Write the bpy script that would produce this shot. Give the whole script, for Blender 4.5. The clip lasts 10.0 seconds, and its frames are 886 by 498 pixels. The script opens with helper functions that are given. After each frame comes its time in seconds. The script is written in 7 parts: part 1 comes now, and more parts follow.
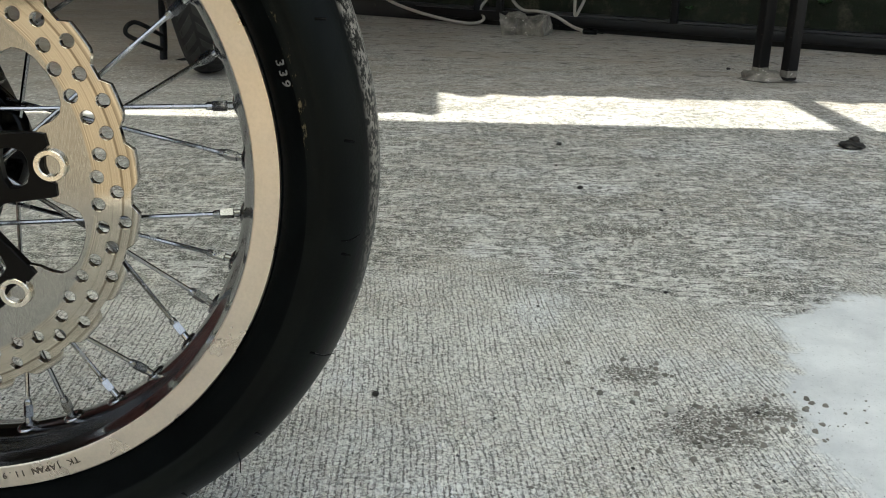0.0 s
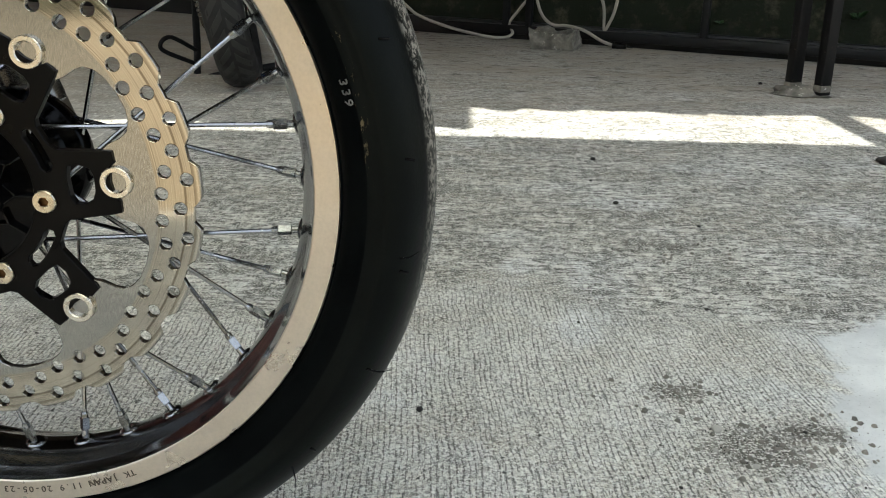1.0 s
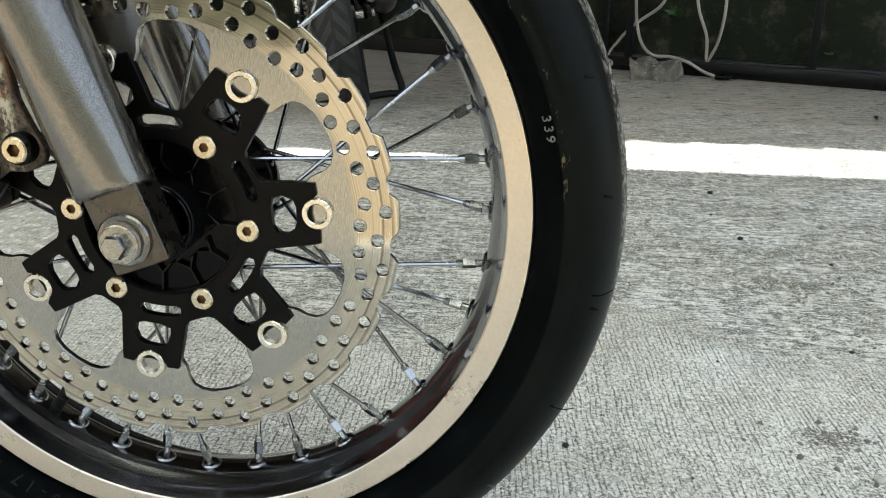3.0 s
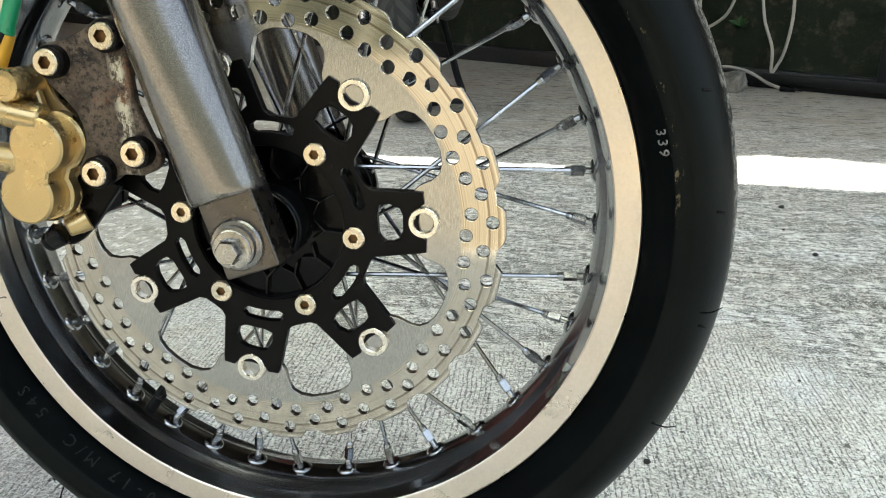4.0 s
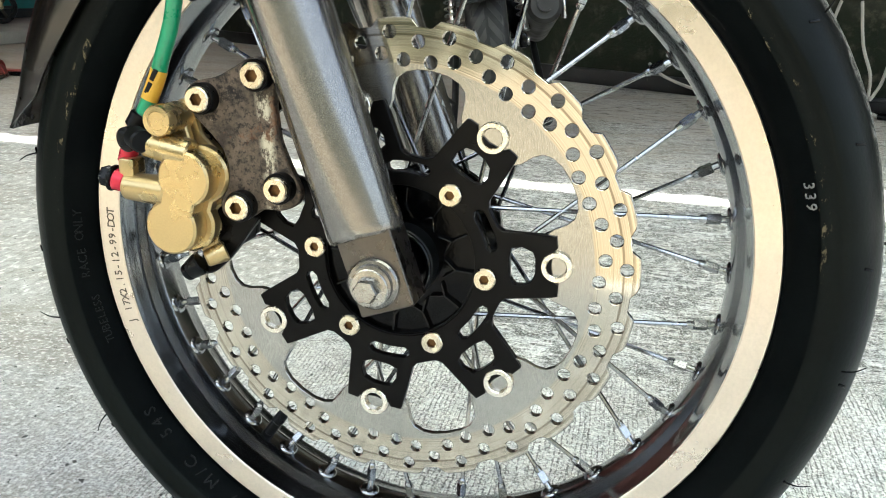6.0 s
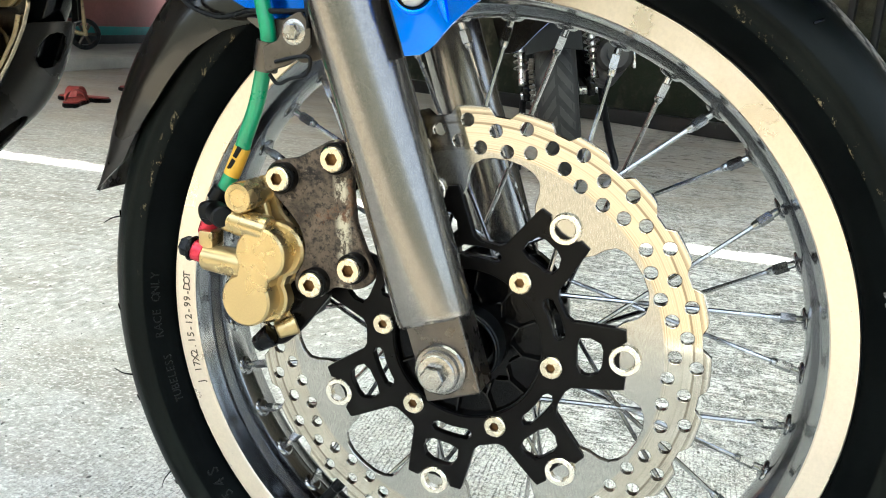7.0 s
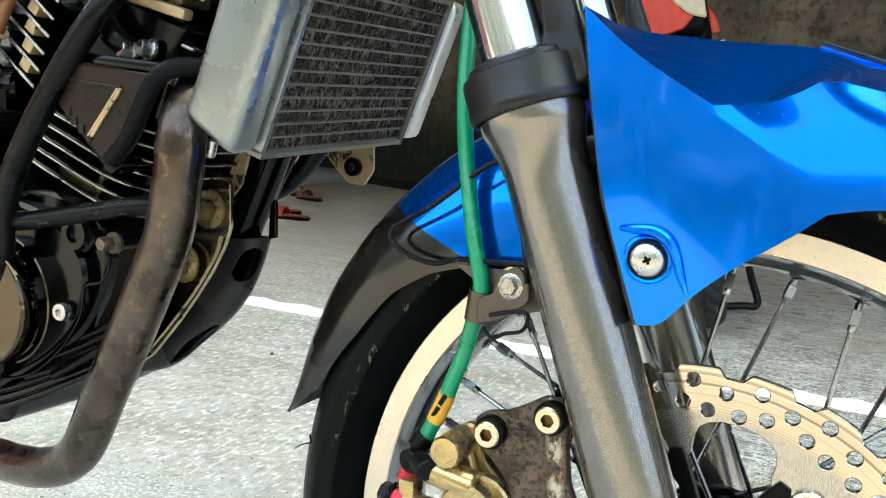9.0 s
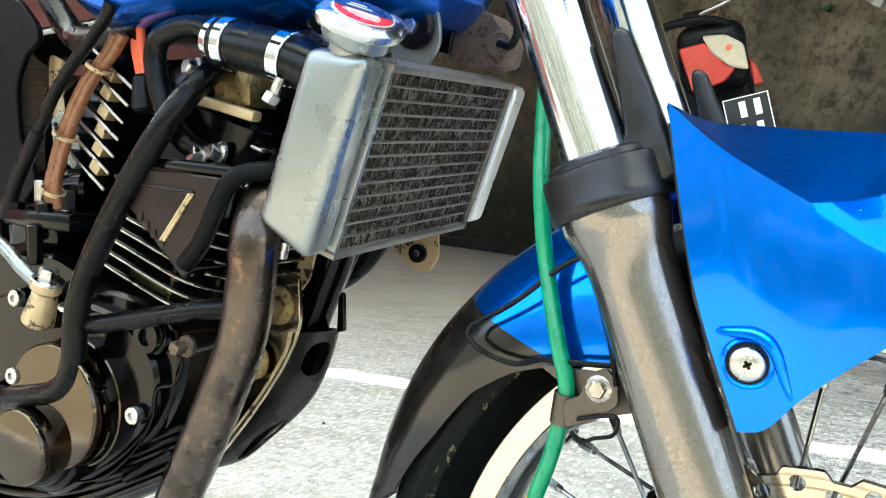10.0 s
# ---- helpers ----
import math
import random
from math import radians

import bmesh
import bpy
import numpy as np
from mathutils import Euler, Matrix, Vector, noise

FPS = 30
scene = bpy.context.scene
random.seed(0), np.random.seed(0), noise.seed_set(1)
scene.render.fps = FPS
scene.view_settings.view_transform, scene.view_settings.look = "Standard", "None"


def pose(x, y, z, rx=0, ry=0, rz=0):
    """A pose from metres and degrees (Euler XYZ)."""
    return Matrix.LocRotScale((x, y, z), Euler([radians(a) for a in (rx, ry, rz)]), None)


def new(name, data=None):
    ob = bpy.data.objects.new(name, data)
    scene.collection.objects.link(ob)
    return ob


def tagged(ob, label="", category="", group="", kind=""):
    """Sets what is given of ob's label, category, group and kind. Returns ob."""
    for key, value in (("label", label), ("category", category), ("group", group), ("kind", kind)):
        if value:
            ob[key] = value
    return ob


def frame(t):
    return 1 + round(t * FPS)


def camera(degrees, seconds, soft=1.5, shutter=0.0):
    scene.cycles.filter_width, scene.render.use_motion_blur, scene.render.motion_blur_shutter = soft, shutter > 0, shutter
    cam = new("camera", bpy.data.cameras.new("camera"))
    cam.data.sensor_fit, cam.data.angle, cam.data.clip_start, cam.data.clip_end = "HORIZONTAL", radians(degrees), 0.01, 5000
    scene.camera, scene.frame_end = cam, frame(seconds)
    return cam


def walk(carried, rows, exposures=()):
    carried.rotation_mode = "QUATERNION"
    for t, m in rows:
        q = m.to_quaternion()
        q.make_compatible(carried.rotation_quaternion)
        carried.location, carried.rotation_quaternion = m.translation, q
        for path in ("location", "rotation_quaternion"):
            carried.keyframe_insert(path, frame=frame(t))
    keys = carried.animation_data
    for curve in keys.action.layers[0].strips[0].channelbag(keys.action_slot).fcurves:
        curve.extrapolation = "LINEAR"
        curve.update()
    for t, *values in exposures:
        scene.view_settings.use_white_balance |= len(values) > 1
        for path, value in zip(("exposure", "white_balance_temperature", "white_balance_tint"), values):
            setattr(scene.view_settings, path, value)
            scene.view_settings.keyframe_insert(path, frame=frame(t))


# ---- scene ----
# ---- camera ----
cam = camera(53.83, 10.0, soft=1.0)
ROWS = [
    (0, 0.3222, -0.5476, 0.4353, 69.436, -1.364, -0.413),
    (0.5, 0.3128, -0.5490, 0.4382, 69.857, -1.229, 0.425),
    (1, 0.3004, -0.5489, 0.4385, 70.242, -1.191, 1.110),
    (1.5, 0.2855, -0.5452, 0.4411, 70.406, -1.048, 2.280),
    (2, 0.2725, -0.5449, 0.4420, 70.909, -0.833, 3.353),
    (2.5, 0.2518, -0.5481, 0.4417, 71.525, -0.826, 4.808),
    (4, 0.1941, -0.5527, 0.4428, 72.298, -1.328, 9.755),
    (4.5, 0.1809, -0.5544, 0.4451, 72.463, -1.599, 11.407),
    (5, 0.1695, -0.5550, 0.4453, 72.710, -1.741, 12.585),
    (6.5, 0.1511, -0.5554, 0.4725, 73.739, -2.609, 16.649),
    (7, 0.1450, -0.5529, 0.4900, 74.962, -3.558, 19.107),
    (7.5, 0.1296, -0.5494, 0.5042, 76.243, -4.035, 20.947),
    (8, 0.1036, -0.5458, 0.5203, 77.686, -4.208, 22.850),
    (8.5, 0.0831, -0.5394, 0.5420, 79.475, -4.028, 25.004),
    (9, 0.0693, -0.5368, 0.5666, 81.497, -3.065, 26.598),
    (9.5, 0.0512, -0.5360, 0.5788, 83.252, -2.173, 27.930),
    (10, 0.0403, -0.5351, 0.5928, 84.793, -0.948, 28.871),
]
EXPOSURES = [(0.0, 1.08, 6200, 5), (2.0, 1.3, 6200, 5), (2.5, 1.42, 6150, 4), (4.0, 1.8, 6000, 3), (4.5, 2.0, 6000, 3), (6.5, 2.26, 5900, 2), (7.0, 2.36, 5900, 2), (8.0, 1.92, 5800, 1), (9.0, 2.18, 5750, 1), (10.0, 2.60, 5750, 1)]
walk(cam, [(t, pose(*p)) for t, *p in ROWS], EXPOSURES)

# ---- light ----
SUN_WAY = Vector((0.16, 0.32, -1.0)).normalized()
sun_data = bpy.data.lights.new("sun", "SUN")
sun_data.energy, sun_data.angle, sun_data.color = 4.0, radians(0.5), (1.0, 0.93, 0.82)
sun_lamp = new("sun", sun_data)
sun_lamp.matrix_world = SUN_WAY.to_track_quat("-Z", "Y").to_matrix().to_4x4()
world = bpy.data.worlds.new("world")
scene.world = world
world.use_nodes = True
wn = world.node_tree.nodes
sky = wn.new("ShaderNodeTexSky")
sky.sky_type, sky.sun_disc = "NISHITA", False
sky.sun_elevation = math.asin(-SUN_WAY.z)
sky.sun_rotation = math.atan2(-SUN_WAY.x, -SUN_WAY.y)
sky.dust_density = 3.0
haze = wn.new("ShaderNodeHueSaturation")
haze.inputs["Saturation"].default_value = 0.45
world.node_tree.links.new(sky.outputs[0], haze.inputs["Color"])
world.node_tree.links.new(haze.outputs[0], wn["Background"].inputs[0])
wn["Background"].inputs[1].default_value = 0.13

# ---- materials ----
class Nodes:
    """A small helper that wires shader nodes."""

    def __init__(self, name):
        self.m = bpy.data.materials.new(name)
        self.m.use_nodes = True
        self.t = self.m.node_tree
        self.bsdf = self.t.nodes["Principled BSDF"]
        self.co = self.t.nodes.new("ShaderNodeTexCoord").outputs["Object"]

    def put(self, node, key, value):
        if hasattr(value, "links"):
            self.t.links.new(value, node.inputs[key])
        else:
            node.inputs[key].default_value = value

    def stretch(self, scale, turn=(0, 0, 0)):
        n = self.t.nodes.new("ShaderNodeMapping")
        self.put(n, "Vector", self.co)
        n.inputs["Scale"].default_value = scale
        n.inputs["Rotation"].default_value = [radians(a) for a in turn]
        return n.outputs[0]

    def noise(self, scale, detail=4.0, rough=0.55, vec=None, out="Fac", distort=0.0):
        n = self.t.nodes.new("ShaderNodeTexNoise")
        self.put(n, "Vector", self.co if vec is None else vec)
        n.inputs["Scale"].default_value, n.inputs["Detail"].default_value = scale, detail
        n.inputs["Roughness"].default_value, n.inputs["Distortion"].default_value = rough, distort
        return n.outputs[out]

    def voronoi(self, scale, feature="F1", out="Distance", vec=None):
        n = self.t.nodes.new("ShaderNodeTexVoronoi")
        n.feature = feature
        self.put(n, "Vector", self.co if vec is None else vec)
        n.inputs["Scale"].default_value = scale
        return n.outputs[out]

    def ramp(self, fac, lo, hi, a=0.0, b=1.0):
        n = self.t.nodes.new("ShaderNodeMapRange")
        self.put(n, "Value", fac)
        for key, v in (("From Min", lo), ("From Max", hi), ("To Min", a), ("To Max", b)):
            n.inputs[key].default_value = v
        return n.outputs[0]

    def mix(self, fac, a, b, mode="MIX"):
        n = self.t.nodes.new("ShaderNodeMix")
        n.data_type, n.blend_type = "RGBA", mode
        self.put(n, "Factor", fac)
        for key, v in ((6, a), (7, b)):
            if hasattr(v, "links"):
                self.t.links.new(v, n.inputs[key])
            else:
                n.inputs[key].default_value = (*v, 1.0)
        return n.outputs[2]

    def math(self, op, a, b=0.0):
        n = self.t.nodes.new("ShaderNodeMath")
        n.operation = op
        self.put(n, 0, a)
        self.put(n, 1, b)
        return n.outputs[0]

    def axis(self, which):
        n = self.t.nodes.new("ShaderNodeSeparateXYZ")
        self.put(n, 0, self.co)
        return n.outputs[which]

    def bump(self, height, strength, distance=0.001):
        n = self.t.nodes.new("ShaderNodeBump")
        n.inputs["Strength"].default_value, n.inputs["Distance"].default_value = strength, distance
        self.put(n, "Height", height)
        self.t.links.new(n.outputs[0], self.bsdf.inputs["Normal"])

    def done(self, color=None, rough=None, metal=None, **more):
        for key, v in (("Base Color", color), ("Roughness", rough), ("Metallic", metal), *((k.replace("_", " "), v) for k, v in more.items())):
            if v is None:
                continue
            if isinstance(v, tuple) and len(v) == 3:
                v = (*v, 1.0)
            self.put(self.bsdf, key, v)
        return self.m


def plain(name, col, rough=0.5, metal=0.0, dark=0.75, grain=300.0, patch=18.0, bump=0.15, worn=None, worn_at=0.62, wr=0.12, **more):
    """A surface with broad patches, fine grain, uneven gloss and, if given, a worn colour in spots."""
    n = Nodes(name)
    broad, fine = n.noise(patch, 5), n.noise(grain, 3)
    c = n.mix(n.ramp(broad, 0.3, 0.7), tuple(v * dark for v in col), col)
    c = n.mix(n.ramp(fine, 0.35, 0.75, 0.0, 0.35), c, tuple(v * dark * 0.8 for v in col))
    if worn:
        c = n.mix(n.ramp(n.noise(patch * 3.0, 8, 0.7), worn_at, worn_at + 0.05), c, worn)
    n.bump(fine, bump, 0.0006)
    return n.done(c, n.ramp(broad, 0.3, 0.7, max(rough - wr, 0.03), min(rough + wr, 1.0)), metal, **more)


def concrete_floor():
    n = Nodes("broomed_concrete")
    x, y = n.axis(0), n.axis(1)

    def lines(vec, wide, distort=0.7, detail=3):
        """Thin wandering grooves: the level lines of a drawn-out noise."""
        v = n.noise(1.0, detail, 0.5, vec, distort=distort)
        return n.ramp(n.math("ABSOLUTE", n.math("SUBTRACT", v, 0.5)), wide * 0.25, wide, 1.0, 0.0)

    def cracks(scale, turn, warp, thin, wide):
        """Crisp crack lines: the borders of warped, drawn-out cells."""
        v = n.stretch(scale, (0, 0, turn))
        shift = n.t.nodes.new("ShaderNodeVectorMath")
        shift.operation = "MULTIPLY_ADD"
        n.put(shift, 0, n.noise(1.4, 4, 0.6, v, "Color"))
        shift.inputs[1].default_value = (warp * 2, warp * 2, 0)
        n.put(shift, 2, v)
        return n.ramp(n.voronoi(1.0, "DISTANCE_TO_EDGE", "Distance", shift.outputs[0]), thin, wide, 1.0, 0.0)

    def spot(sx, sy, rx, ry, rag, lo, hi, k):
        """A ragged oval mark."""
        ax_, ay_ = n.math("DIVIDE", n.math("SUBTRACT", x, sx), rx), n.math("DIVIDE", n.math("SUBTRACT", y, sy), ry)
        dd = n.math("SQRT", n.math("ADD", n.math("MULTIPLY", ax_, ax_), n.math("MULTIPLY", ay_, ay_)))
        return n.ramp(n.math("ADD", dd, rag), hi, lo, 0.0, k)

    wob, blot = n.noise(3.0, 3), n.noise(2.2, 6, 0.62)
    spots, fine, mid = n.noise(11.0, 6, 0.7), n.noise(340.0, 5, 0.75), n.noise(62.0, 6, 0.74)
    flake = n.noise(1.0, 8, 0.74, n.stretch((34, 40, 1), (0, 0, -4)), distort=0.8)
    left = n.ramp(n.math("ADD", x, n.math("MULTIPLY", blot, 0.6)), 0.10, -0.20)
    # the broom ran towards the wall near the wheel and along it further back
    edge = n.math("ADD", y, n.math("MULTIPLY", wob, 0.8))
    edge = n.math("ADD", edge, n.math("MULTIPLY", spots, 0.30))
    far_mask = n.ramp(edge, 0.92, 1.06)
    # near: long wavy broom lines about 5 mm apart, with short cracks between them
    run = n.math("ADD", x, n.math("MULTIPLY", y, 0.055))
    run = n.math("ADD", run, n.math("ADD", n.math("MULTIPLY", n.noise(6.0, 3), 0.022), n.math("MULTIPLY", n.noise(75.0, 3, 0.6), 0.0034)))
    comb = n.math("SINE", n.math("MULTIPLY", run, 2 * math.pi / 0.0054))
    comb = n.math("ADD", comb, n.ramp(n.noise(1.0, 5, 0.7, n.stretch((190, 11, 1), (0, 0, 3))), 0.32, 0.68, -1.05, 0.80))
    comb = n.ramp(comb, 0.42, 0.74)
    near = n.math("MAXIMUM", comb, n.math("MULTIPLY", cracks((150, 52, 1), 3, 0.30, 0.035, 0.115), n.ramp(mid, 0.44, 0.54, 0.0, 0.70)))
    # far: short wormy cracks along the wall
    far_a = n.math("MULTIPLY", cracks((17, 74, 1), -4, 0.55, 0.045, 0.150), n.ramp(mid, 0.40, 0.50, 0.10, 1.0))
    far_b = n.math("MULTIPLY", cracks((44, 150, 1), 4, 0.60, 0.045, 0.150), n.ramp(spots, 0.42, 0.56, 0.10, 0.85))
    far = n.math("MAXIMUM", far_a, far_b)
    groove = n.math("MULTIPLY", n.mix(far_mask, near, far), n.ramp(left, 0.0, 1.0, 1.0, 0.12))
    grains = n.mix(far_mask, n.noise(165.0, 3, 0.6), n.noise(1.0, 4, 0.65, n.stretch((95, 42, 1), (0, 0, -3))))
    crackle = n.math("MULTIPLY", lines(n.stretch((135, 120, 1)), 0.12, 0.4), n.ramp(spots, 0.40, 0.58, 0.35, 1.0))
    crackle = n.math("MULTIPLY", crackle, n.ramp(left, 0.0, 1.0, 1.0, 0.25))
    # cement, pale laitance, blue-grey and tan clouds
    c = n.mix(n.ramp(blot, 0.35, 0.65), (0.74, 0.72, 0.65), (0.95, 0.94, 0.90))
    cloud = n.noise(1.0, 5, 0.6, n.stretch((3.6, 5.2, 1), (0, 0, 30)))
    c = n.mix(n.ramp(cloud, 0.50, 0.62, 0.0, 0.85), c, (0.93, 0.95, 0.97))
    c = n.mix(n.math("MULTIPLY", n.ramp(n.noise(1.0, 6, 0.66, n.stretch((3.0, 6.0, 1), (0, 0, -12))), 0.47, 0.60, 0.0, 0.85), n.ramp(y, 0.2, 1.3, 0.40, 1.0)), c, (0.46, 0.40, 0.31))
    rag = n.math("ADD", n.math("MULTIPLY", n.noise(26.0, 5, 0.7), 0.9), n.math("MULTIPLY", mid, 0.5))
    for sx, sy, rx, ry in ((0.50, 0.56, 0.055, 0.10), (0.39, 0.61, 0.035, 0.035), (0.60, 0.93, 0.10, 0.05), (0.45, 0.40, 0.035, 0.05)):
        c = n.mix(spot(sx, sy, rx, ry, rag, 1.25, 1.75, 0.8), c, (0.95, 0.96, 0.98))
    # flaking skin: pale flakes over a darker bed
    c = n.mix(n.math("MULTIPLY", n.ramp(flake, 0.49, 0.40), n.ramp(n.math("MULTIPLY", n.math("SUBTRACT", 1.0, left), n.math("SUBTRACT", 1.0, far_mask)), 0.0, 1.0, 0.60, 0.10)), c, (0.235, 0.225, 0.19))
    c = n.mix(n.ramp(flake, 0.53, 0.60, 0.0, 0.55), c, (0.95, 0.945, 0.92))
    c = n.mix(n.ramp(mid, 0.52, 0.62, 0.0, 0.65), c, (0.93, 0.925, 0.90))
    c = n.mix(n.ramp(mid, 0.42, 0.32, 0.0, 0.35), c, (0.20, 0.19, 0.16))
    for sx, sy, rx, ry, k in ((0.585, 0.150, 0.060, 0.050, 0.85), (0.650, 0.180, 0.055, 0.022, 0.9), (0.535, 0.255, 0.040, 0.022, 0.85), (0.613, 0.709, 0.065, 0.030, 0.85), (0.150, 0.480, 0.040, 0.015, 0.75), (0.840, 1.420, 0.120, 0.020, 0.6), (-0.640, 0.330, 0.120, 0.060, 0.25), (0.760, 0.480, 0.080, 0.020, 0.6), (0.15, 0.75, 0.09, 0.04, 0.5), (0.02, 0.62, 0.06, 0.03, 0.55), (0.22, 1.02, 0.12, 0.04, 0.5)):
        c = n.mix(spot(sx, sy, rx, ry, rag, 1.20, 1.75, k), c, (0.13, 0.115, 0.09))
    c = n.mix(n.math("MULTIPLY", groove, n.ramp(far_mask, 0.0, 1.0, 0.78, 0.95)), c, (0.075, 0.074, 0.060))
    c = n.mix(n.math("MULTIPLY", crackle, 0.35), c, (0.10, 0.10, 0.085))
    c = n.mix(n.ramp(fine, 0.53, 0.57, 0.0, 0.80), c, (0.96, 0.95, 0.90))
    c = n.mix(n.ramp(fine, 0.45, 0.39, 0.0, 0.85), c, (0.09, 0.086, 0.076))
    # the floor behind the wheel, with tan and grey clouds, toned darker overall
    rub = n.mix(n.ramp(n.math("ADD", n.math("MULTIPLY", spots, 0.45), n.math("MULTIPLY", flake, 0.55)), 0.40, 0.56), (0.40, 0.39, 0.36), (0.68, 0.675, 0.655))
    rub = n.mix(n.ramp(n.noise(1.0, 5, 0.6, n.stretch((6, 9, 1))), 0.54, 0.66, 0.0, 0.55), rub, (0.41, 0.365, 0.305))
    c = n.mix(n.math("MULTIPLY", left, 0.60), c, rub)
    soil = n.ramp(n.noise(1.0, 7, 0.72, n.stretch((3.2, 7.5, 1), (0, 0, 14))), 0.50, 0.60, 0.0, 0.45)
    c = n.mix(n.math("MULTIPLY", soil, left), c, (0.37, 0.325, 0.275))
    c = n.mix(left, c, (0.75, 0.74, 0.725), "MULTIPLY")
    c = n.mix(n.ramp(grains, 0.54, 0.62, 0.0, 0.55), c, (0.97, 0.96, 0.915))
    c = n.mix(n.ramp(grains, 0.44, 0.34, 0.0, 0.40), c, (0.15, 0.145, 0.125))
    # small black specks
    c = n.mix(n.ramp(n.noise(95.0, 3, 0.6), 0.335, 0.31, 0.0, 0.9), c, (0.035, 0.034, 0.030))
    # brown dust and dark stains towards the wall
    c = n.mix(n.math("MULTIPLY", n.ramp(y, 1.5, 2.8), n.ramp(blot, 0.3, 0.6, 0.25, 0.8)), c, (0.54, 0.485, 0.415))
    # a smooth trowelled patch
    px, py = n.math("SUBTRACT", x, 0.895), n.math("SUBTRACT", y, 0.12)
    d = n.math("SQRT", n.math("ADD", n.math("MULTIPLY", px, px), n.math("MULTIPLY", n.math("MULTIPLY", py, 0.62), n.math("MULTIPLY", py, 0.62))))
    d = n.math("ADD", d, n.math("ADD", n.math("MULTIPLY", n.noise(9.0, 5, 0.65), 0.12), n.math("MULTIPLY", mid, 0.025)))
    patch = n.ramp(d, 0.297, 0.282)
    smooth_c = n.mix(n.ramp(fine, 0.40, 0.31), n.mix(n.ramp(spots, 0.35, 0.65), (0.60, 0.62, 0.635), (0.78, 0.80, 0.81)), (0.2, 0.2, 0.2))
    c = n.mix(patch, c, smooth_c)
    tan = n.math("MULTIPLY", n.ramp(y, 1.5, 2.3), n.ramp(n.noise(1.0, 5, 0.65, n.stretch((2.2, 4.5, 1))), 0.46, 0.60))
    c = n.mix(n.math("MULTIPLY", tan, 0.6), c, (0.44, 0.375, 0.295))
    c = n.mix(n.math("MULTIPLY", n.math("MULTIPLY", n.ramp(y, 1.0, 2.4), n.ramp(left, 0.0, 1.0, 1.0, 0.3)), n.ramp(n.noise(1.0, 7, 0.75, n.stretch((15, 26, 1))), 0.47, 0.38, 0.0, 0.8)), c, (0.09, 0.08, 0.065))
    h = n.math("SUBTRACT", n.math("MULTIPLY", n.math("ADD", n.math("ADD", grains, mid), flake), 0.5), n.math("MULTIPLY", n.math("ADD", groove, crackle), 0.8))
    h = n.mix(patch, h, n.math("MULTIPLY", fine, 0.2))
    n.bump(h, 0.7, 0.003)
    return n.done(c, 0.88, 0.0)


def wall_plaster():
    n = Nodes("mossy_plaster")
    a, b, f = n.noise(1.7, 6, 0.65), n.noise(9, 6, 0.7), n.noise(80, 4, 0.7)
    c = n.mix(n.ramp(a, 0.35, 0.65), (0.050, 0.048, 0.036), (0.22, 0.185, 0.135))
    c = n.mix(n.ramp(b, 0.50, 0.62, 0.0, 0.8), c, (0.030, 0.028, 0.020))
    z = n.axis(2)
    c = n.mix(n.math("MULTIPLY", n.ramp(z, 0.95, 0.35), n.ramp(b, 0.30, 0.48, 0.45, 1.0)), c, (0.010, 0.016, 0.007))
    c = n.mix(n.ramp(n.noise(28, 7, 0.78), 0.53, 0.64, 0.0, 0.75), c, (0.020, 0.018, 0.013))
    c = n.mix(n.math("MULTIPLY", n.ramp(f, 0.63, 0.68, 0.0, 0.7), n.ramp(b, 0.44, 0.34)), c, (0.30, 0.26, 0.20))
    n.bump(n.math("ADD", b, n.math("MULTIPLY", f, 0.6)), 0.9, 0.012)
    return n.done(c, 0.95)


def brushed_steel():
    n = Nodes("brushed_brake_steel")
    # concentric swept marks about the axle
    x, z = n.axis(0), n.axis(2)
    r = n.math("SQRT", n.math("ADD", n.math("MULTIPLY", x, x), n.math("MULTIPLY", z, z)))
    rr = n.math("ADD", r, n.math("MULTIPLY", n.noise(14.0, 2), 0.0022))

    def rings(step, detail):
        comb = n.t.nodes.new("ShaderNodeCombineXYZ")
        n.put(comb, 0, n.math("MULTIPLY", rr, step))
        return n.noise(1.0, detail, 0.6, comb.outputs[0])

    ring, score = rings(620.0, 3), rings(330.0, 2)
    swept = n.math("MULTIPLY", n.ramp(rr, 0.1240, 0.1250), n.ramp(rr, 0.1505, 0.1495))
    c = n.mix(n.ramp(ring, 0.32, 0.68), (0.30, 0.26, 0.20), (0.72, 0.67, 0.58))
    c = n.mix(n.ramp(score, 0.48, 0.40, 0.0, 0.9), c, (0.20, 0.165, 0.12))
    turned_marks = n.noise(1.0, 3, 0.65, n.stretch((2600, 60, 240), (0, 35, 0)))
    c = n.mix(swept, n.mix(n.ramp(turned_marks, 0.36, 0.64), (0.27, 0.262, 0.242), (0.50, 0.487, 0.455)), c)
    n.bump(ring, 0.025, 0.0004)
    rough = n.mix(swept, n.ramp(turned_marks, 0.3, 0.7, 0.16, 0.24), n.ramp(ring, 0.3, 0.7, 0.04, 0.09))
    return n.done(c, rough, 1.0)


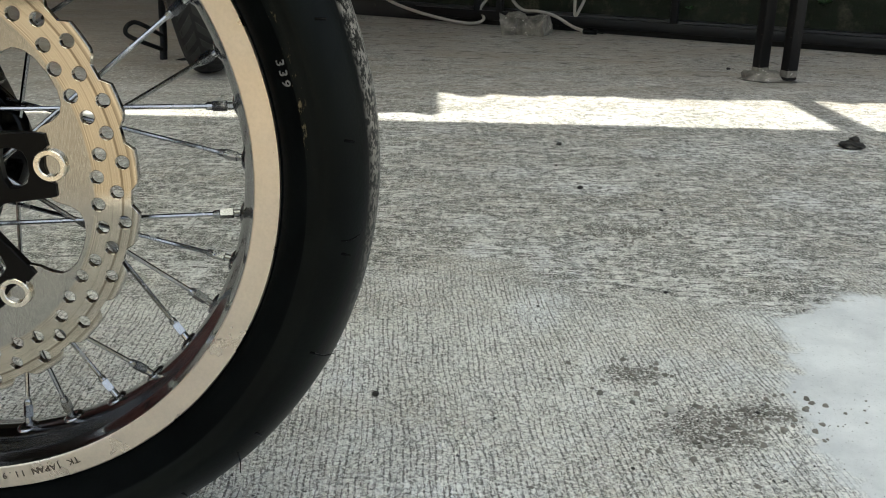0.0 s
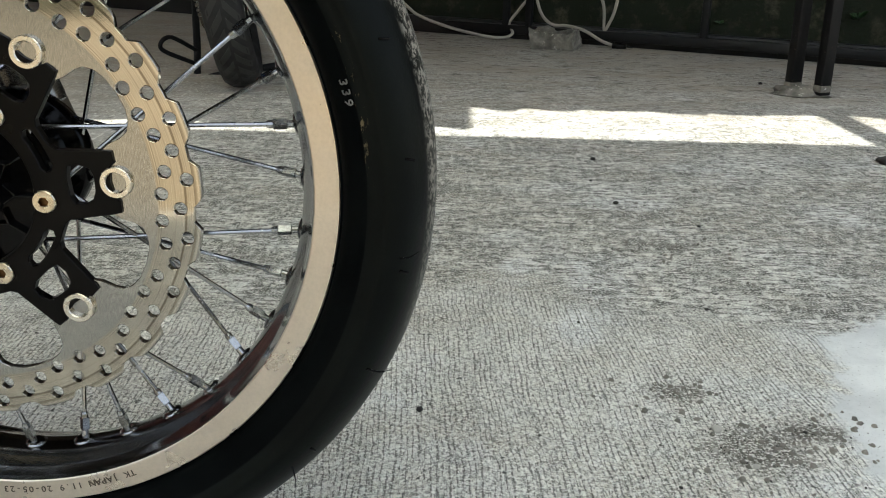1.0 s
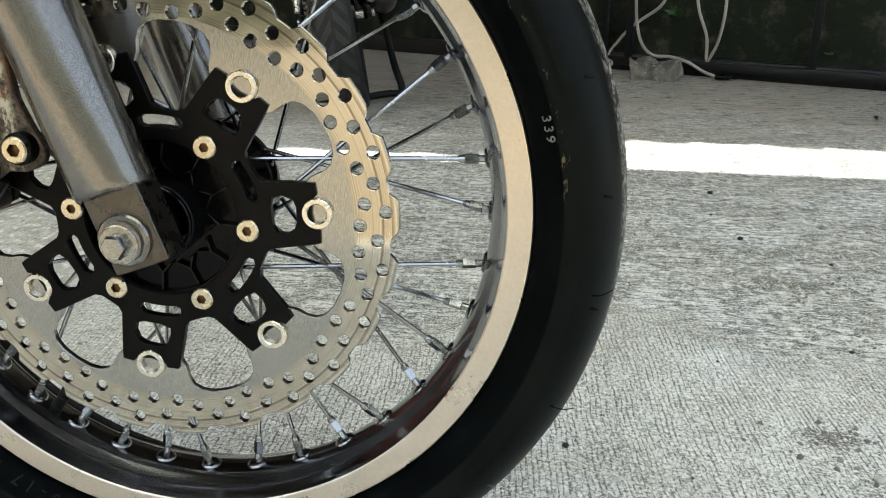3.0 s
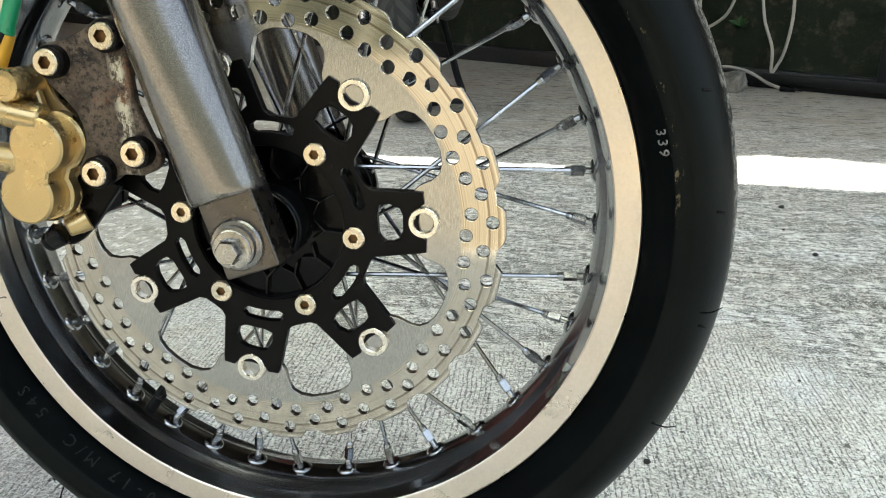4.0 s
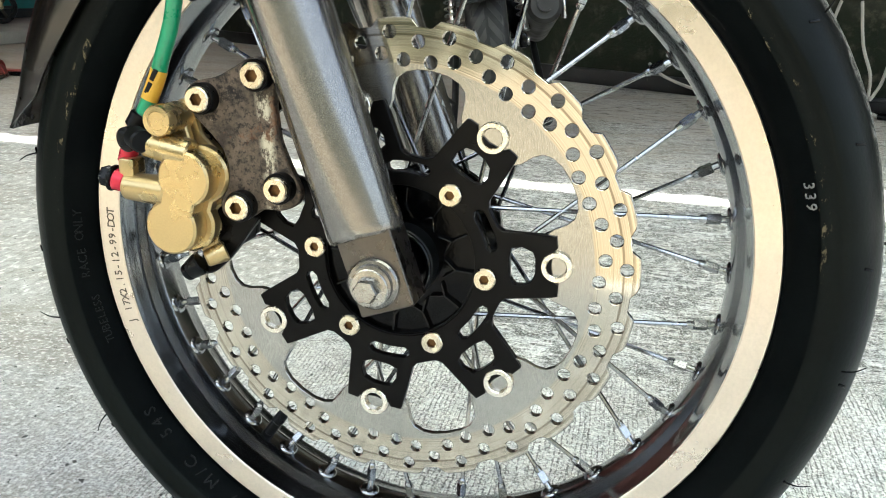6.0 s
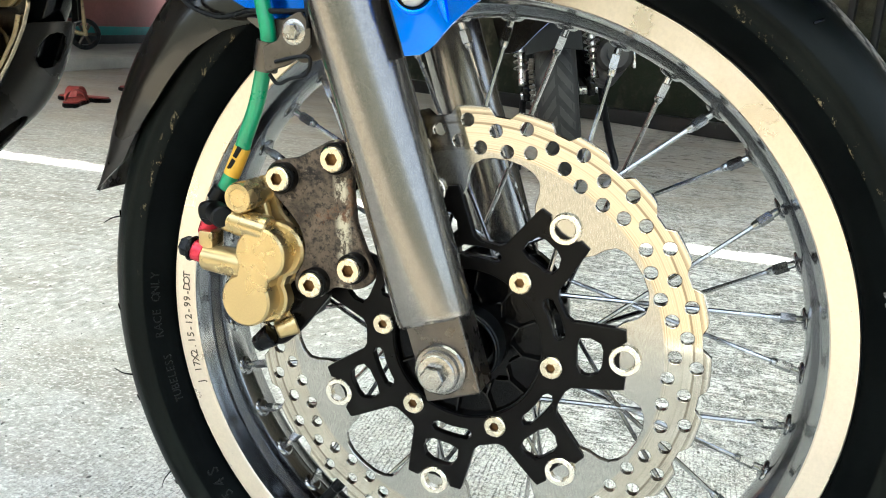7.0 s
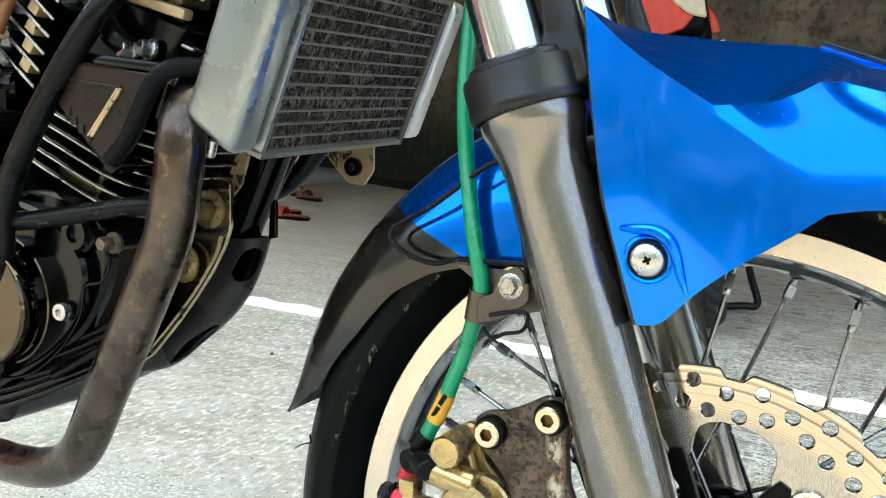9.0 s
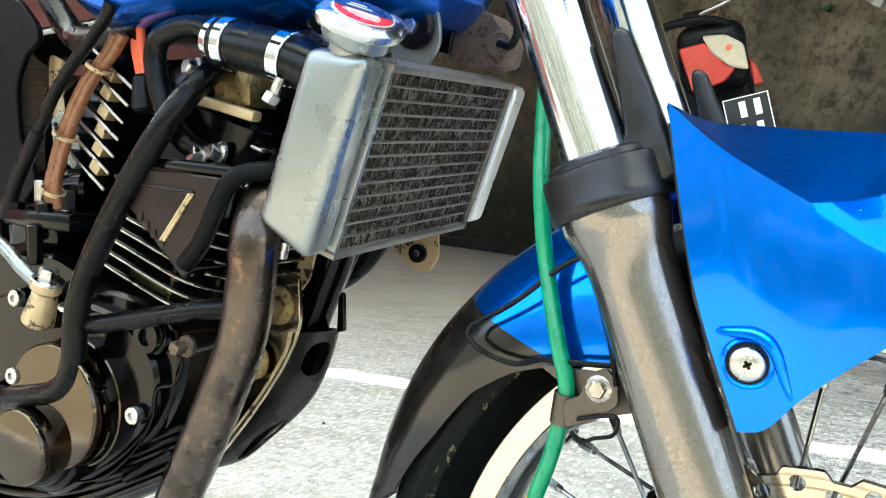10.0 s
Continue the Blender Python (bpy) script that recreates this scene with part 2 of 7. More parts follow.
def tyre_rubber():
    n = Nodes("black_tyre_rubber")
    x, z = n.axis(0), n.axis(2)
    r = n.math("SQRT", n.math("ADD", n.math("MULTIPLY", x, x), n.math("MULTIPLY", z, z)))
    a, f = n.noise(22, 5, 0.6), n.noise(420, 3, 0.6)
    c = n.mix(n.ramp(a, 0.35, 0.65), (0.0012, 0.0018, 0.0019), (0.0028, 0.0038, 0.0038))
    tread = n.ramp(n.math("ADD", r, n.math("MULTIPLY", a, 0.0008)), 0.2484, 0.2492)
    c = n.mix(tread, c, n.mix(n.ramp(n.noise(9, 4), 0.35, 0.65), (0.0022, 0.0031, 0.0027), (0.0050, 0.0066, 0.0057)))
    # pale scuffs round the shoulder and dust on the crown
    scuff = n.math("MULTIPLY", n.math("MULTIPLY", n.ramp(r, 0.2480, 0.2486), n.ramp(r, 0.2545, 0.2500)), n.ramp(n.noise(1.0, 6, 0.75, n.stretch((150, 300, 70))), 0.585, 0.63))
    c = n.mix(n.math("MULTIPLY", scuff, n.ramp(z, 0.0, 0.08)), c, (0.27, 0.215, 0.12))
    dust = n.math("MULTIPLY", n.ramp(r, 0.2835, 0.2865), n.ramp(n.noise(190, 5, 0.75), 0.47, 0.55))
    c = n.mix(n.math("MULTIPLY", dust, n.ramp(z, -0.12, 0.05)), c, (0.38, 0.36, 0.32))
    n.bump(n.math("ADD", f, a), 0.22, 0.0006)
    return n.done(c, n.ramp(tread, 0.0, 1.0, 0.50, 0.40), 0.0, Specular_IOR_Level=n.ramp(tread, 0.0, 1.0, 0.03, 0.085))


def patchy_plate():
    n = Nodes("rusty_bracket_steel")
    a, b = n.noise(70, 7, 0.7), n.noise(260, 5, 0.7)
    c = n.mix(n.ramp(a, 0.35, 0.65), (0.040, 0.030, 0.022), (0.150, 0.115, 0.082))
    c = n.mix(n.ramp(b, 0.50, 0.62), c, (0.022, 0.017, 0.013))
    c = n.mix(n.ramp(n.noise(46, 8, 0.78), 0.55, 0.63), c, (0.010, 0.008, 0.007))
    # paint left along the front edge and rust at the foot
    x, z = n.axis(0), n.axis(2)
    strip = n.math("ABSOLUTE", n.math("ADD", n.math("ADD", x, 0.0760), n.math("MULTIPLY", n.math("SUBTRACT", z, 0.37), 0.10)))
    flakes = n.ramp(n.noise(1.0, 7, 0.78, n.stretch((150, 60, 90))), 0.47, 0.55)
    c = n.mix(n.math("MULTIPLY", n.ramp(strip, 0.0060, 0.0020), flakes), c, (0.52, 0.48, 0.36))
    c = n.mix(n.ramp(n.noise(38, 6, 0.7, n.stretch((1, 1, 1), (40, 0, 20))), 0.56, 0.66, 0.0, 0.8), c, (0.17, 0.07, 0.025))
    c = n.mix(n.ramp(n.noise(85, 8, 0.78), 0.655, 0.68), c, (0.44, 0.40, 0.30))
    n.bump(n.math("ADD", a, b), 0.6, 0.0008)
    return n.done(c, n.ramp(b, 0.3, 0.7, 0.30, 0.65), 0.45)


M_FLOOR = concrete_floor()
M_WALL = wall_plaster()
M_DISC = brushed_steel()
M_TYRE = tyre_rubber()
M_PLATE = patchy_plate()
M_SOIL = plain("dry_earth", (0.31, 0.255, 0.178), 0.95, patch=1.5, grain=40, dark=0.7, bump=0.6)
M_RIM_FACE = plain("machined_rim_aluminium", (0.76, 0.67, 0.565), 0.33, 1.0, dark=0.93, patch=30, grain=500, bump=0.08, worn=(0.50, 0.38, 0.27), worn_at=0.665)
M_RIM = plain("dark_anodised_rim", (0.39, 0.40, 0.41), 0.17, 1.0, dark=0.75, patch=14, bump=0.05, wr=0.06)
M_CHROME = plain("chrome_plate", (0.66, 0.675, 0.69), 0.07, 1.0, dark=0.92, patch=60, grain=900, bump=0.03, wr=0.05, worn=(0.30, 0.27, 0.24), worn_at=0.72)
M_SPOKE = plain("dull_plated_spoke", (0.50, 0.505, 0.51), 0.20, 1.0, dark=0.7, patch=50, grain=700, bump=0.08, worn=(0.20, 0.18, 0.15), worn_at=0.66)
M_STEEL = plain("zinc_steel", (0.66, 0.65, 0.62), 0.30, 1.0, dark=0.7, patch=120, grain=900, bump=0.12, worn=(0.20, 0.15, 0.10), worn_at=0.70)
M_GOLDSTEEL = plain("pale_steel_bolt", (0.74, 0.655, 0.50), 0.24, 1.0, dark=0.8, patch=150, grain=1200, bump=0.05, worn=(0.24, 0.15, 0.08), worn_at=0.74)
M_BLACK = plain("black_anodised_plate", (0.0035, 0.0030, 0.0026), 0.36, 0.0, Specular_IOR_Level=0.12, dark=0.8, patch=40, bump=0.06, worn=(0.07, 0.06, 0.05), worn_at=0.74)
M_HUB = plain("black_painted_hub", (0.0015, 0.0015, 0.0018), 0.10, 0.0, Specular_IOR_Level=0.12, dark=0.7, patch=60, bump=0.2, worn=(0.03, 0.028, 0.025), worn_at=0.74)
M_HUBGLOSS = plain("glossy_black_hub_ribs", (0.0016, 0.0016, 0.0019), 0.08, 0.0, Specular_IOR_Level=0.26, dark=0.7, patch=60, bump=0.10)
M_RUBBER = plain("black_rubber", (0.0035, 0.0040, 0.0043), 0.30, 0.0, dark=0.7, patch=40, bump=0.12, Specular_IOR_Level=0.17, worn=(0.05, 0.048, 0.045), worn_at=0.72)
M_OLDBOLT = plain("worn_grey_bolt", (0.52, 0.50, 0.46), 0.26, 1.0, dark=0.6, patch=160, grain=900, bump=0.2, worn=(0.10, 0.075, 0.05), worn_at=0.60)


def fork_paint():
    n = Nodes("bronze_grey_fork_paint")
    flake, broad, chip = n.noise(1700, 2, 0.6), n.noise(7, 4), n.noise(70, 6, 0.75)
    c = n.mix(n.ramp(flake, 0.38, 0.62), (0.135, 0.127, 0.119), (0.320, 0.304, 0.282))
    c = n.mix(n.ramp(broad, 0.45, 0.65, 0.0, 0.25), c, (0.17, 0.158, 0.15))
    c = n.mix(n.ramp(chip, 0.735, 0.75), c, (0.035, 0.030, 0.028))
    n.bump(n.math("ADD", flake, n.noise(800, 3, 0.6)), 0.06, 0.0004)
    return n.done(c, n.ramp(flake, 0.3, 0.7, 0.17, 0.25), 0.90, Coat_Weight=0.35, Coat_Roughness=0.06)


M_FORK = fork_paint()

# ---- mesh helpers ----
def smooth(bm, angle=35.0):
    lim = radians(angle)
    for f in bm.faces:
        f.smooth = True
    for e in bm.edges:
        e.smooth = len(e.link_faces) == 2 and e.calc_face_angle(0.0) < lim


def mesh_of(name, bm, material, angle=35.0):
    bmesh.ops.recalc_face_normals(bm, faces=bm.faces)
    smooth(bm, angle)
    me = bpy.data.meshes.new(name)
    bm.to_mesh(me)
    bm.free()
    me.materials.append(material)
    return me


def part(name, bm, material, parent=None, label="", angle=35.0):
    """Links a bmesh as one mesh object under a thing or a part."""
    ob = new(name, mesh_of(name, bm, material, angle))
    ob.parent = parent
    if label:
        tagged(ob, label)
    return ob


def thing(name, label, category, m=None, group="", kind=""):
    ob = new(name)
    ob.empty_display_size = 0.1
    if m is not None:
        ob.matrix_world = m
    return tagged(ob, label, category, group, kind)


def solid(name, bm, material, label, category, m=None, group="", kind="", angle=35.0):
    ob = part(name, bm, material, None, "", angle)
    if m is not None:
        ob.matrix_world = m
    return tagged(ob, label, category, group, kind)


def join(*parts):
    out = bmesh.new()
    for b in parts:
        me = bpy.data.meshes.new("tmp")
        b.to_mesh(me)
        b.free()
        out.from_mesh(me)
        bpy.data.meshes.remove(me)
    return out


def moved(bm, m):
    bm.transform(m)
    return bm


def box(sx, sy, sz, at=(0, 0, 0), bevel=0.0, seg=2):
    bm = bmesh.new()
    bmesh.ops.create_cube(bm, size=1.0, matrix=Matrix.Diagonal((sx, sy, sz, 1)))
    if bevel:
        bmesh.ops.bevel(bm, geom=bm.edges[:], offset=bevel, segments=seg, profile=0.5, affect="EDGES")
    return moved(bm, Matrix.Translation(at))


def aim(a, b):
    """The pose at a whose z axis looks along a to b."""
    d = Vector(b) - Vector(a)
    return Matrix.Translation(a) @ d.to_track_quat("Z", "Y").to_matrix().to_4x4()


def lathe(profile, seg=32, closed=False, turns=360.0, start=0.0):
    """Rings of (radius, height) turned about z; a closed profile makes a tube, an open one is capped where its radius is not 0."""
    bm = bmesh.new()
    full = turns >= 360.0
    count = seg if full else seg + 1
    rings = []
    for r, h in profile:
        if r < 1e-7 and full:
            rings.append([bm.verts.new((0, 0, h))])
        else:
            rings.append([bm.verts.new((r * math.cos(radians(start + turns * k / seg)), r * math.sin(radians(start + turns * k / seg)), h)) for k in range(count)])
    pairs = list(zip(rings, rings[1:]))
    if closed:
        pairs.append((rings[-1], rings[0]))
    for a, b in pairs:
        for k in range(seg):
            j = (k + 1) % count
            q = [a[k % len(a)], a[j % len(a)], b[j % len(b)], b[k % len(b)]]
            q = list(dict.fromkeys(q))
            if len(q) > 2:
                bm.faces.new(q)
    if not closed and full:
        for ring in (rings[0], rings[-1]):
            if len(ring) > 2:
                bm.faces.new(ring)
    return bm


def rod(a, b, r, r2=None, seg=16, bevel=0.0):
    """A round bar from a to b with softened ends."""
    r2 = r if r2 is None else r2
    h = (Vector(b) - Vector(a)).length
    c = min(bevel, h / 3)
    prof = [(r - c, 0), (r, c), (r2, h - c), (r2 - c, h)] if c else [(r, 0), (r2, h)]
    return moved(lathe(prof, seg), aim(a, b))


def turned(profile, a, b, seg=32):
    """A lathe profile whose axis runs from a towards b."""
    return moved(lathe(profile, seg), aim(a, b))


def spline(points, step=8):
    """A smooth line through the points."""
    p = [Vector(v) for v in points]
    p = [p[0] * 2 - p[1], *p, p[-1] * 2 - p[-2]]
    out = []
    for i in range(1, len(p) - 2):
        for k in range(step):
            t = k / step
            out.append(0.5 * (2 * p[i] + (p[i + 1] - p[i - 1]) * t + (2 * p[i - 1] - 5 * p[i] + 4 * p[i + 1] - p[i + 2]) * t * t + (3 * p[i] - p[i - 1] - 3 * p[i + 1] + p[i + 2]) * t**3))
    return [*out, p[-2]]


def pipe(points, r, seg=14, step=8, raw=False):
    """A tube along a smooth line; r may be a number or a function of 0..1."""
    line = [Vector(v) for v in points] if raw else spline(points, step)
    bm = bmesh.new()
    up, rings = None, []
    for i, c in enumerate(line):
        d = (line[min(i + 1, len(line) - 1)] - line[max(i - 1, 0)]).normalized()
        if up is None:
            up = d.orthogonal().normalized()
        up = (up - d * up.dot(d)).normalized()
        side = d.cross(up)
        rr = r(i / (len(line) - 1)) if callable(r) else r
        rings.append([bm.verts.new(c + rr * (up * math.cos(2 * math.pi * k / seg) + side * math.sin(2 * math.pi * k / seg))) for k in range(seg)])
    for a, b in zip(rings, rings[1:]):
        for k in range(seg):
            bm.faces.new((a[k], a[(k + 1) % seg], b[(k + 1) % seg], b[k]))
    for ring in (rings[0], rings[-1]):
        bm.faces.new(ring)
    return bm


def ring_pts(n, r, cx=0.0, cy=0.0, start=0.0):
    return [(cx + r * math.cos(radians(start) + 2 * math.pi * k / n), cy + r * math.sin(radians(start) + 2 * math.pi * k / n)) for k in range(n)]


def slab(outline, depth, holes=(), bevel=0.0):
    """A flat plate in x, z with real holes, from y = 0 to y = depth."""
    bm = bmesh.new()
    edges = []
    for loop in (outline, *holes):
        vs = [bm.verts.new((x, 0.0, z)) for x, z in loop]
        edges += [bm.edges.new((vs[k], vs[(k + 1) % len(vs)])) for k in range(len(vs))]
    bmesh.ops.triangle_fill(bm, use_beauty=True, use_dissolve=False, edges=edges, normal=(0, -1, 0))
    faces = bm.faces[:]
    got = bmesh.ops.extrude_face_region(bm, geom=faces)
    bmesh.ops.translate(bm, verts=[v for v in got["geom"] if isinstance(v, bmesh.types.BMVert)], vec=(0, depth, 0))
    bmesh.ops.recalc_face_normals(bm, faces=bm.faces)
    if bevel:
        rim = [e for e in bm.edges if len(e.link_faces) == 2 and e.calc_face_angle(0) > radians(60) and abs(e.verts[0].co.y - e.verts[1].co.y) < 1e-6]
        bmesh.ops.bevel(bm, geom=rim, offset=bevel, segments=1, profile=0.5, affect="EDGES")
    return bm


def rounded(points, r, seg=4):
    """The outline with its corners rounded."""
    out = []
    n = len(points)
    for i in range(n):
        p, a, b = Vector(points[i]), Vector(points[i - 1]), Vector(points[(i + 1) % n])
        ra = min(r, (a - p).length * 0.45, (b - p).length * 0.45)
        s, e = p + (a - p).normalized() * ra, p + (b - p).normalized() * ra
        for k in range(seg + 1):
            t = k / seg
            q = s * (1 - t) ** 2 + p * 2 * t * (1 - t) + e * t * t
            out.append((q.x, q.y))
    return out


def cap_screw(r, h, hexr, seg=24):
    """A socket-head screw standing on z = 0 with a real hexagon socket."""
    bm = lathe([(r, 0), (r, h - r * 0.12), (r * 0.9, h), (hexr * 1.25, h)], seg)
    top = [f for f in bm.faces if len(f.verts) == seg and abs(f.calc_center_median().z - h) < 1e-6]
    bmesh.ops.delete(bm, geom=top, context="FACES_ONLY")
    outer = sorted([v for v in bm.verts if abs(v.co.z - h) < 1e-7 and abs(Vector(v.co.xy).length - hexr * 1.25) < 1e-6], key=lambda v: math.atan2(v.co.y, v.co.x))
    def hexa(k):
        a = math.atan2(outer[k].co.y, outer[k].co.x)
        return hexr * math.cos(math.pi / 6) / math.cos((a % (math.pi / 3)) - math.pi / 6)
    rows = [[bm.verts.new((hexa(k) * outer[k].co.x / (hexr * 1.25), hexa(k) * outer[k].co.y / (hexr * 1.25), z)) for k in range(seg)] for z in (h, h - hexr * 0.8)]
    for a, b in ((outer, rows[0]), (rows[0], rows[1])):
        for k in range(seg):
            bm.faces.new((a[k], a[(k + 1) % seg], b[(k + 1) % seg], b[k]))
    bm.faces.new(rows[1])
    return bm


def hex_bolt(r, h, washer=0.0, seg=6):
    """A hexagon head on z = 0 with a domed top and, if given, a flange."""
    head = lathe([(r * 0.96, 0), (r, h * 0.1), (r, h * 0.8), (r * 0.86, h)], seg)
    if washer:
        return join(head, lathe([(washer, -h * 0.25), (washer, h * 0.02), (washer * 0.94, h * 0.1), (r * 0.9, h * 0.16)], 24))
    return head


def facing(x, y, z, way=(0, -1, 0)):
    """The pose of a screw at the place, its head looking along way."""
    return aim((x, y, z), Vector((x, y, z)) + Vector(way))

# ---- the setting ----
def sheet(x0, x1, y0, y1, nx=1, ny=1, z=0.0):
    bm = bmesh.new()
    bmesh.ops.create_grid(bm, x_segments=nx, y_segments=ny, size=0.5)
    return moved(bm, Matrix.Translation(((x0 + x1) / 2, (y0 + y1) / 2, z)) @ Matrix.Diagonal((x1 - x0, y1 - y0, 1, 1)))


solid("ground", sheet(-400, 400, -400, 400, z=-0.03), M_SOIL, "dry tan earth beyond the concrete", "ground", kind="structure")
solid("floor", box(14, 8.8, 0.2, (-1.0, 3.38, -0.1), 0.004), M_FLOOR, "worn broom-finished grey concrete floor", "floor", kind="structure")

WALL_TURN = math.degrees(math.atan(-0.5))
WALL_M = pose(0, 3.88, 0, 0, 0, WALL_TURN)  # x runs along the wall, its face is y = 0
wall = solid("wall_north", box(10.0, 0.18, 2.6, (-0.45, 0.09, 1.3), 0.01), M_WALL, "dark weathered plaster wall with moss near its foot", "wall", WALL_M, kind="structure")
M_LEDGE = plain("black_painted_curb", (0.012, 0.013, 0.015), 0.6, dark=0.6, patch=9, worn=(0.05, 0.05, 0.045), worn_at=0.62, bump=0.4)
solid("curb", box(9.9, 0.05, 0.075, (-0.45, -0.028, 0.0375), 0.006), M_LEDGE, "low black curb along the foot of the wall", "curb", WALL_M, kind="structure")

# two roofs with a gap between them; the sun comes through the gap
M_ROOF = plain("roof_sheet", (0.040, 0.034, 0.030), 0.7, patch=3, bump=0.2)
ROOF_Z = 2.7


def milky_sheet():
    """Unseen roof sheet, made translucent to let added soft daylight down."""
    n = Nodes("floor_light_sheet")
    tr = n.t.nodes.new("ShaderNodeBsdfTranslucent")
    tr.inputs["Color"].default_value = (0.86, 0.86, 0.80, 1.0)
    mx = n.t.nodes.new("ShaderNodeMixShader")
    mx.inputs[0].default_value = 0.86
    n.t.links.new(n.bsdf.outputs[0], mx.inputs[1])
    n.t.links.new(tr.outputs[0], mx.inputs[2])
    n.t.links.new(mx.outputs[0], n.t.nodes["Material Output"].inputs[0])
    return n.done(n.mix(n.noise(2, 4), (0.45, 0.45, 0.43), (0.55, 0.56, 0.53)), 0.7)


M_MILKY = milky_sheet()
SHIFT = Vector((SUN_WAY.x, SUN_WAY.y, 0)) / -SUN_WAY.z * ROOF_Z


def corrugated(x0, x1, y0, y1, z, pitch=0.15, depth=0.05, thick=0.006, ragged=0.0):
    bm = bmesh.new()
    n = int((x1 - x0) / pitch * 8)
    rows = []
    for y in (y0, y1):
        for dz in (0.0, thick):
            lip = [ragged * ((k / 9.0) % 1.0) * (0.6 + 0.4 * math.sin(k * 0.21)) if y == y0 else 0.0 for k in range(n + 1)]
            rows.append([bm.verts.new((x0 + (x1 - x0) * k / n, y - lip[k], z + dz + depth * 0.5 * math.sin(2 * math.pi * k / 8))) for k in range(n + 1)])
    for a, b in ((0, 2), (1, 3), (0, 1), (2, 3)):
        for k in range(n):
            bm.faces.new((rows[a][k], rows[a][k + 1], rows[b][k + 1], rows[b][k]))
    return bm


def shade(x, y):
    return x - SHIFT.x, y - SHIFT.y


# unseen dark sheet, placed to dim the floor in front of the bike
x0, y0 = shade(-7.0, -1.00)
x1, y1 = shade(2.7, -0.25)
solid("near_roof", corrugated(x0, x1, y0, y1, ROOF_Z + 0.02), M_ROOF, "unseen dark corrugated roof sheet added to dim the yard's edge", "roof", kind="structure")
y0 = y1
x1, y1 = shade(2.5, 1.450)
# the unseen roof is made translucent here to brighten the floor
solid("ceiling", box(x1 - x0, y1 - y0, 0.004, ((x0 + x1) / 2, (y0 + y1) / 2, ROOF_Z + 0.02)), M_MILKY, "unseen roof over the yard, made translucent to light the floor", "roof", kind="structure")
xs, ys = shade(0.31, 1.80)
solid("far_roof", corrugated(xs, 3.2, ys + 0.02, 4.6, ROOF_Z, ragged=0.06), M_ROOF, "corrugated roof sheet with a wavy edge", "roof", kind="structure")
xs2, ys2 = shade(-7.0, 1.540)
solid("far_roof", corrugated(xs2, xs + 0.03, ys2, 6.2, ROOF_Z), M_ROOF, "corrugated roof sheet with a wavy edge", "roof", kind="structure")
bx0, by0 = shade(1.325, 1.3)
solid("roof_beam", box(0.075, 1.1, 0.08, (bx0, by0 + 0.45, ROOF_Z - 0.02), 0.004), M_ROOF, "steel beam across the gap in the roof", "beam", kind="structure")

# an unseen plain wall, added to keep side sky out of the reflections
for wx in (-7.6,):
    solid("side_sky_blocker", box(0.2, 5.6, 2.6, (wx, 1.1, 1.3), 0.02), M_WALL, "unseen dark plaster wall added to block the side sky", "wall", kind="structure")

# unseen bank far behind the camera: stands in for mirrored foliage, tilted to catch sun
def overgrown():
    n = Nodes("reflector_bank_green")
    a, b, leaf = n.noise(1.0, 5, 0.65, n.stretch((2.2, 0.7, 1))), n.noise(3.0, 4, 0.6), n.noise(16.0, 5, 0.7)
    c = n.mix(n.ramp(a, 0.40, 0.50), (0.036, 0.038, 0.022), (0.165, 0.155, 0.095))
    # pale patches painted for bright gaps in the foliage
    c = n.mix(n.ramp(a, 0.53, 0.60), c, (0.44, 0.42, 0.34))
    c = n.mix(n.ramp(b, 0.53, 0.63, 0.0, 0.7), c, (0.034, 0.038, 0.022))
    c = n.mix(n.ramp(leaf, 0.48, 0.62, 0.0, 0.5), c, (0.105, 0.115, 0.060))
    # dark upright streaks, painted for the dark stripes mirrored in the chrome
    dark_streaks = n.noise(1.0, 5, 0.7, n.stretch((4.5, 0.35, 1)), distort=0.4)
    c = n.mix(n.ramp(dark_streaks, 0.46, 0.40, 0.0, 0.9), c, (0.014, 0.016, 0.009))
    n.bump(n.math("ADD", b, leaf), 0.8, 0.05)
    return n.done(c, 0.9)


solid("bank", box(40, 0.4, 8.4, (0, -0.2, 4.1), 0.05), overgrown(), "unseen green bank added to reflect sun and be mirrored", "bank", pose(0, -6.4, -0.1, 48), kind="structure")

# ---- the blue motorcycle: front wheel ----
HUB = 0.288
bike = thing("motorcycle", "blue road motorcycle standing on the concrete with a spoked front wheel", "motorcycle", pose(0, -0.0042, 0, -0.837))


def at_hub(ob, y=0.0):
    ob.location = (0, y, HUB)
    return ob


def about_axle(profile, seg=96):
    """A (radius, y) profile turned about the axle."""
    return moved(lathe([(r, y) for r, y in profile], seg, closed=True), Matrix.Rotation(radians(-90), 4, "X"))


# tyre: a rounded crown with a stepped shoulder and a bead
TYRE = [(0.2185, -0.029), (0.2320, -0.0315), (0.2325, -0.0345), (0.2380, -0.0400), (0.2455, -0.0455), (0.2478, -0.0466), (0.2488, -0.0478), (0.2535, -0.0494), (0.2575, -0.0500), (0.2590, -0.0512),
        (0.2625, -0.0505), (0.2695, -0.0470), (0.2765, -0.0400), (0.2825, -0.0300), (0.2865, -0.0185), (0.2888, -0.0070)]
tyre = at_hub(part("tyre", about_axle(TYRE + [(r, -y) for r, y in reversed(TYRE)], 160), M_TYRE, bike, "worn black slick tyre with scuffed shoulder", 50))

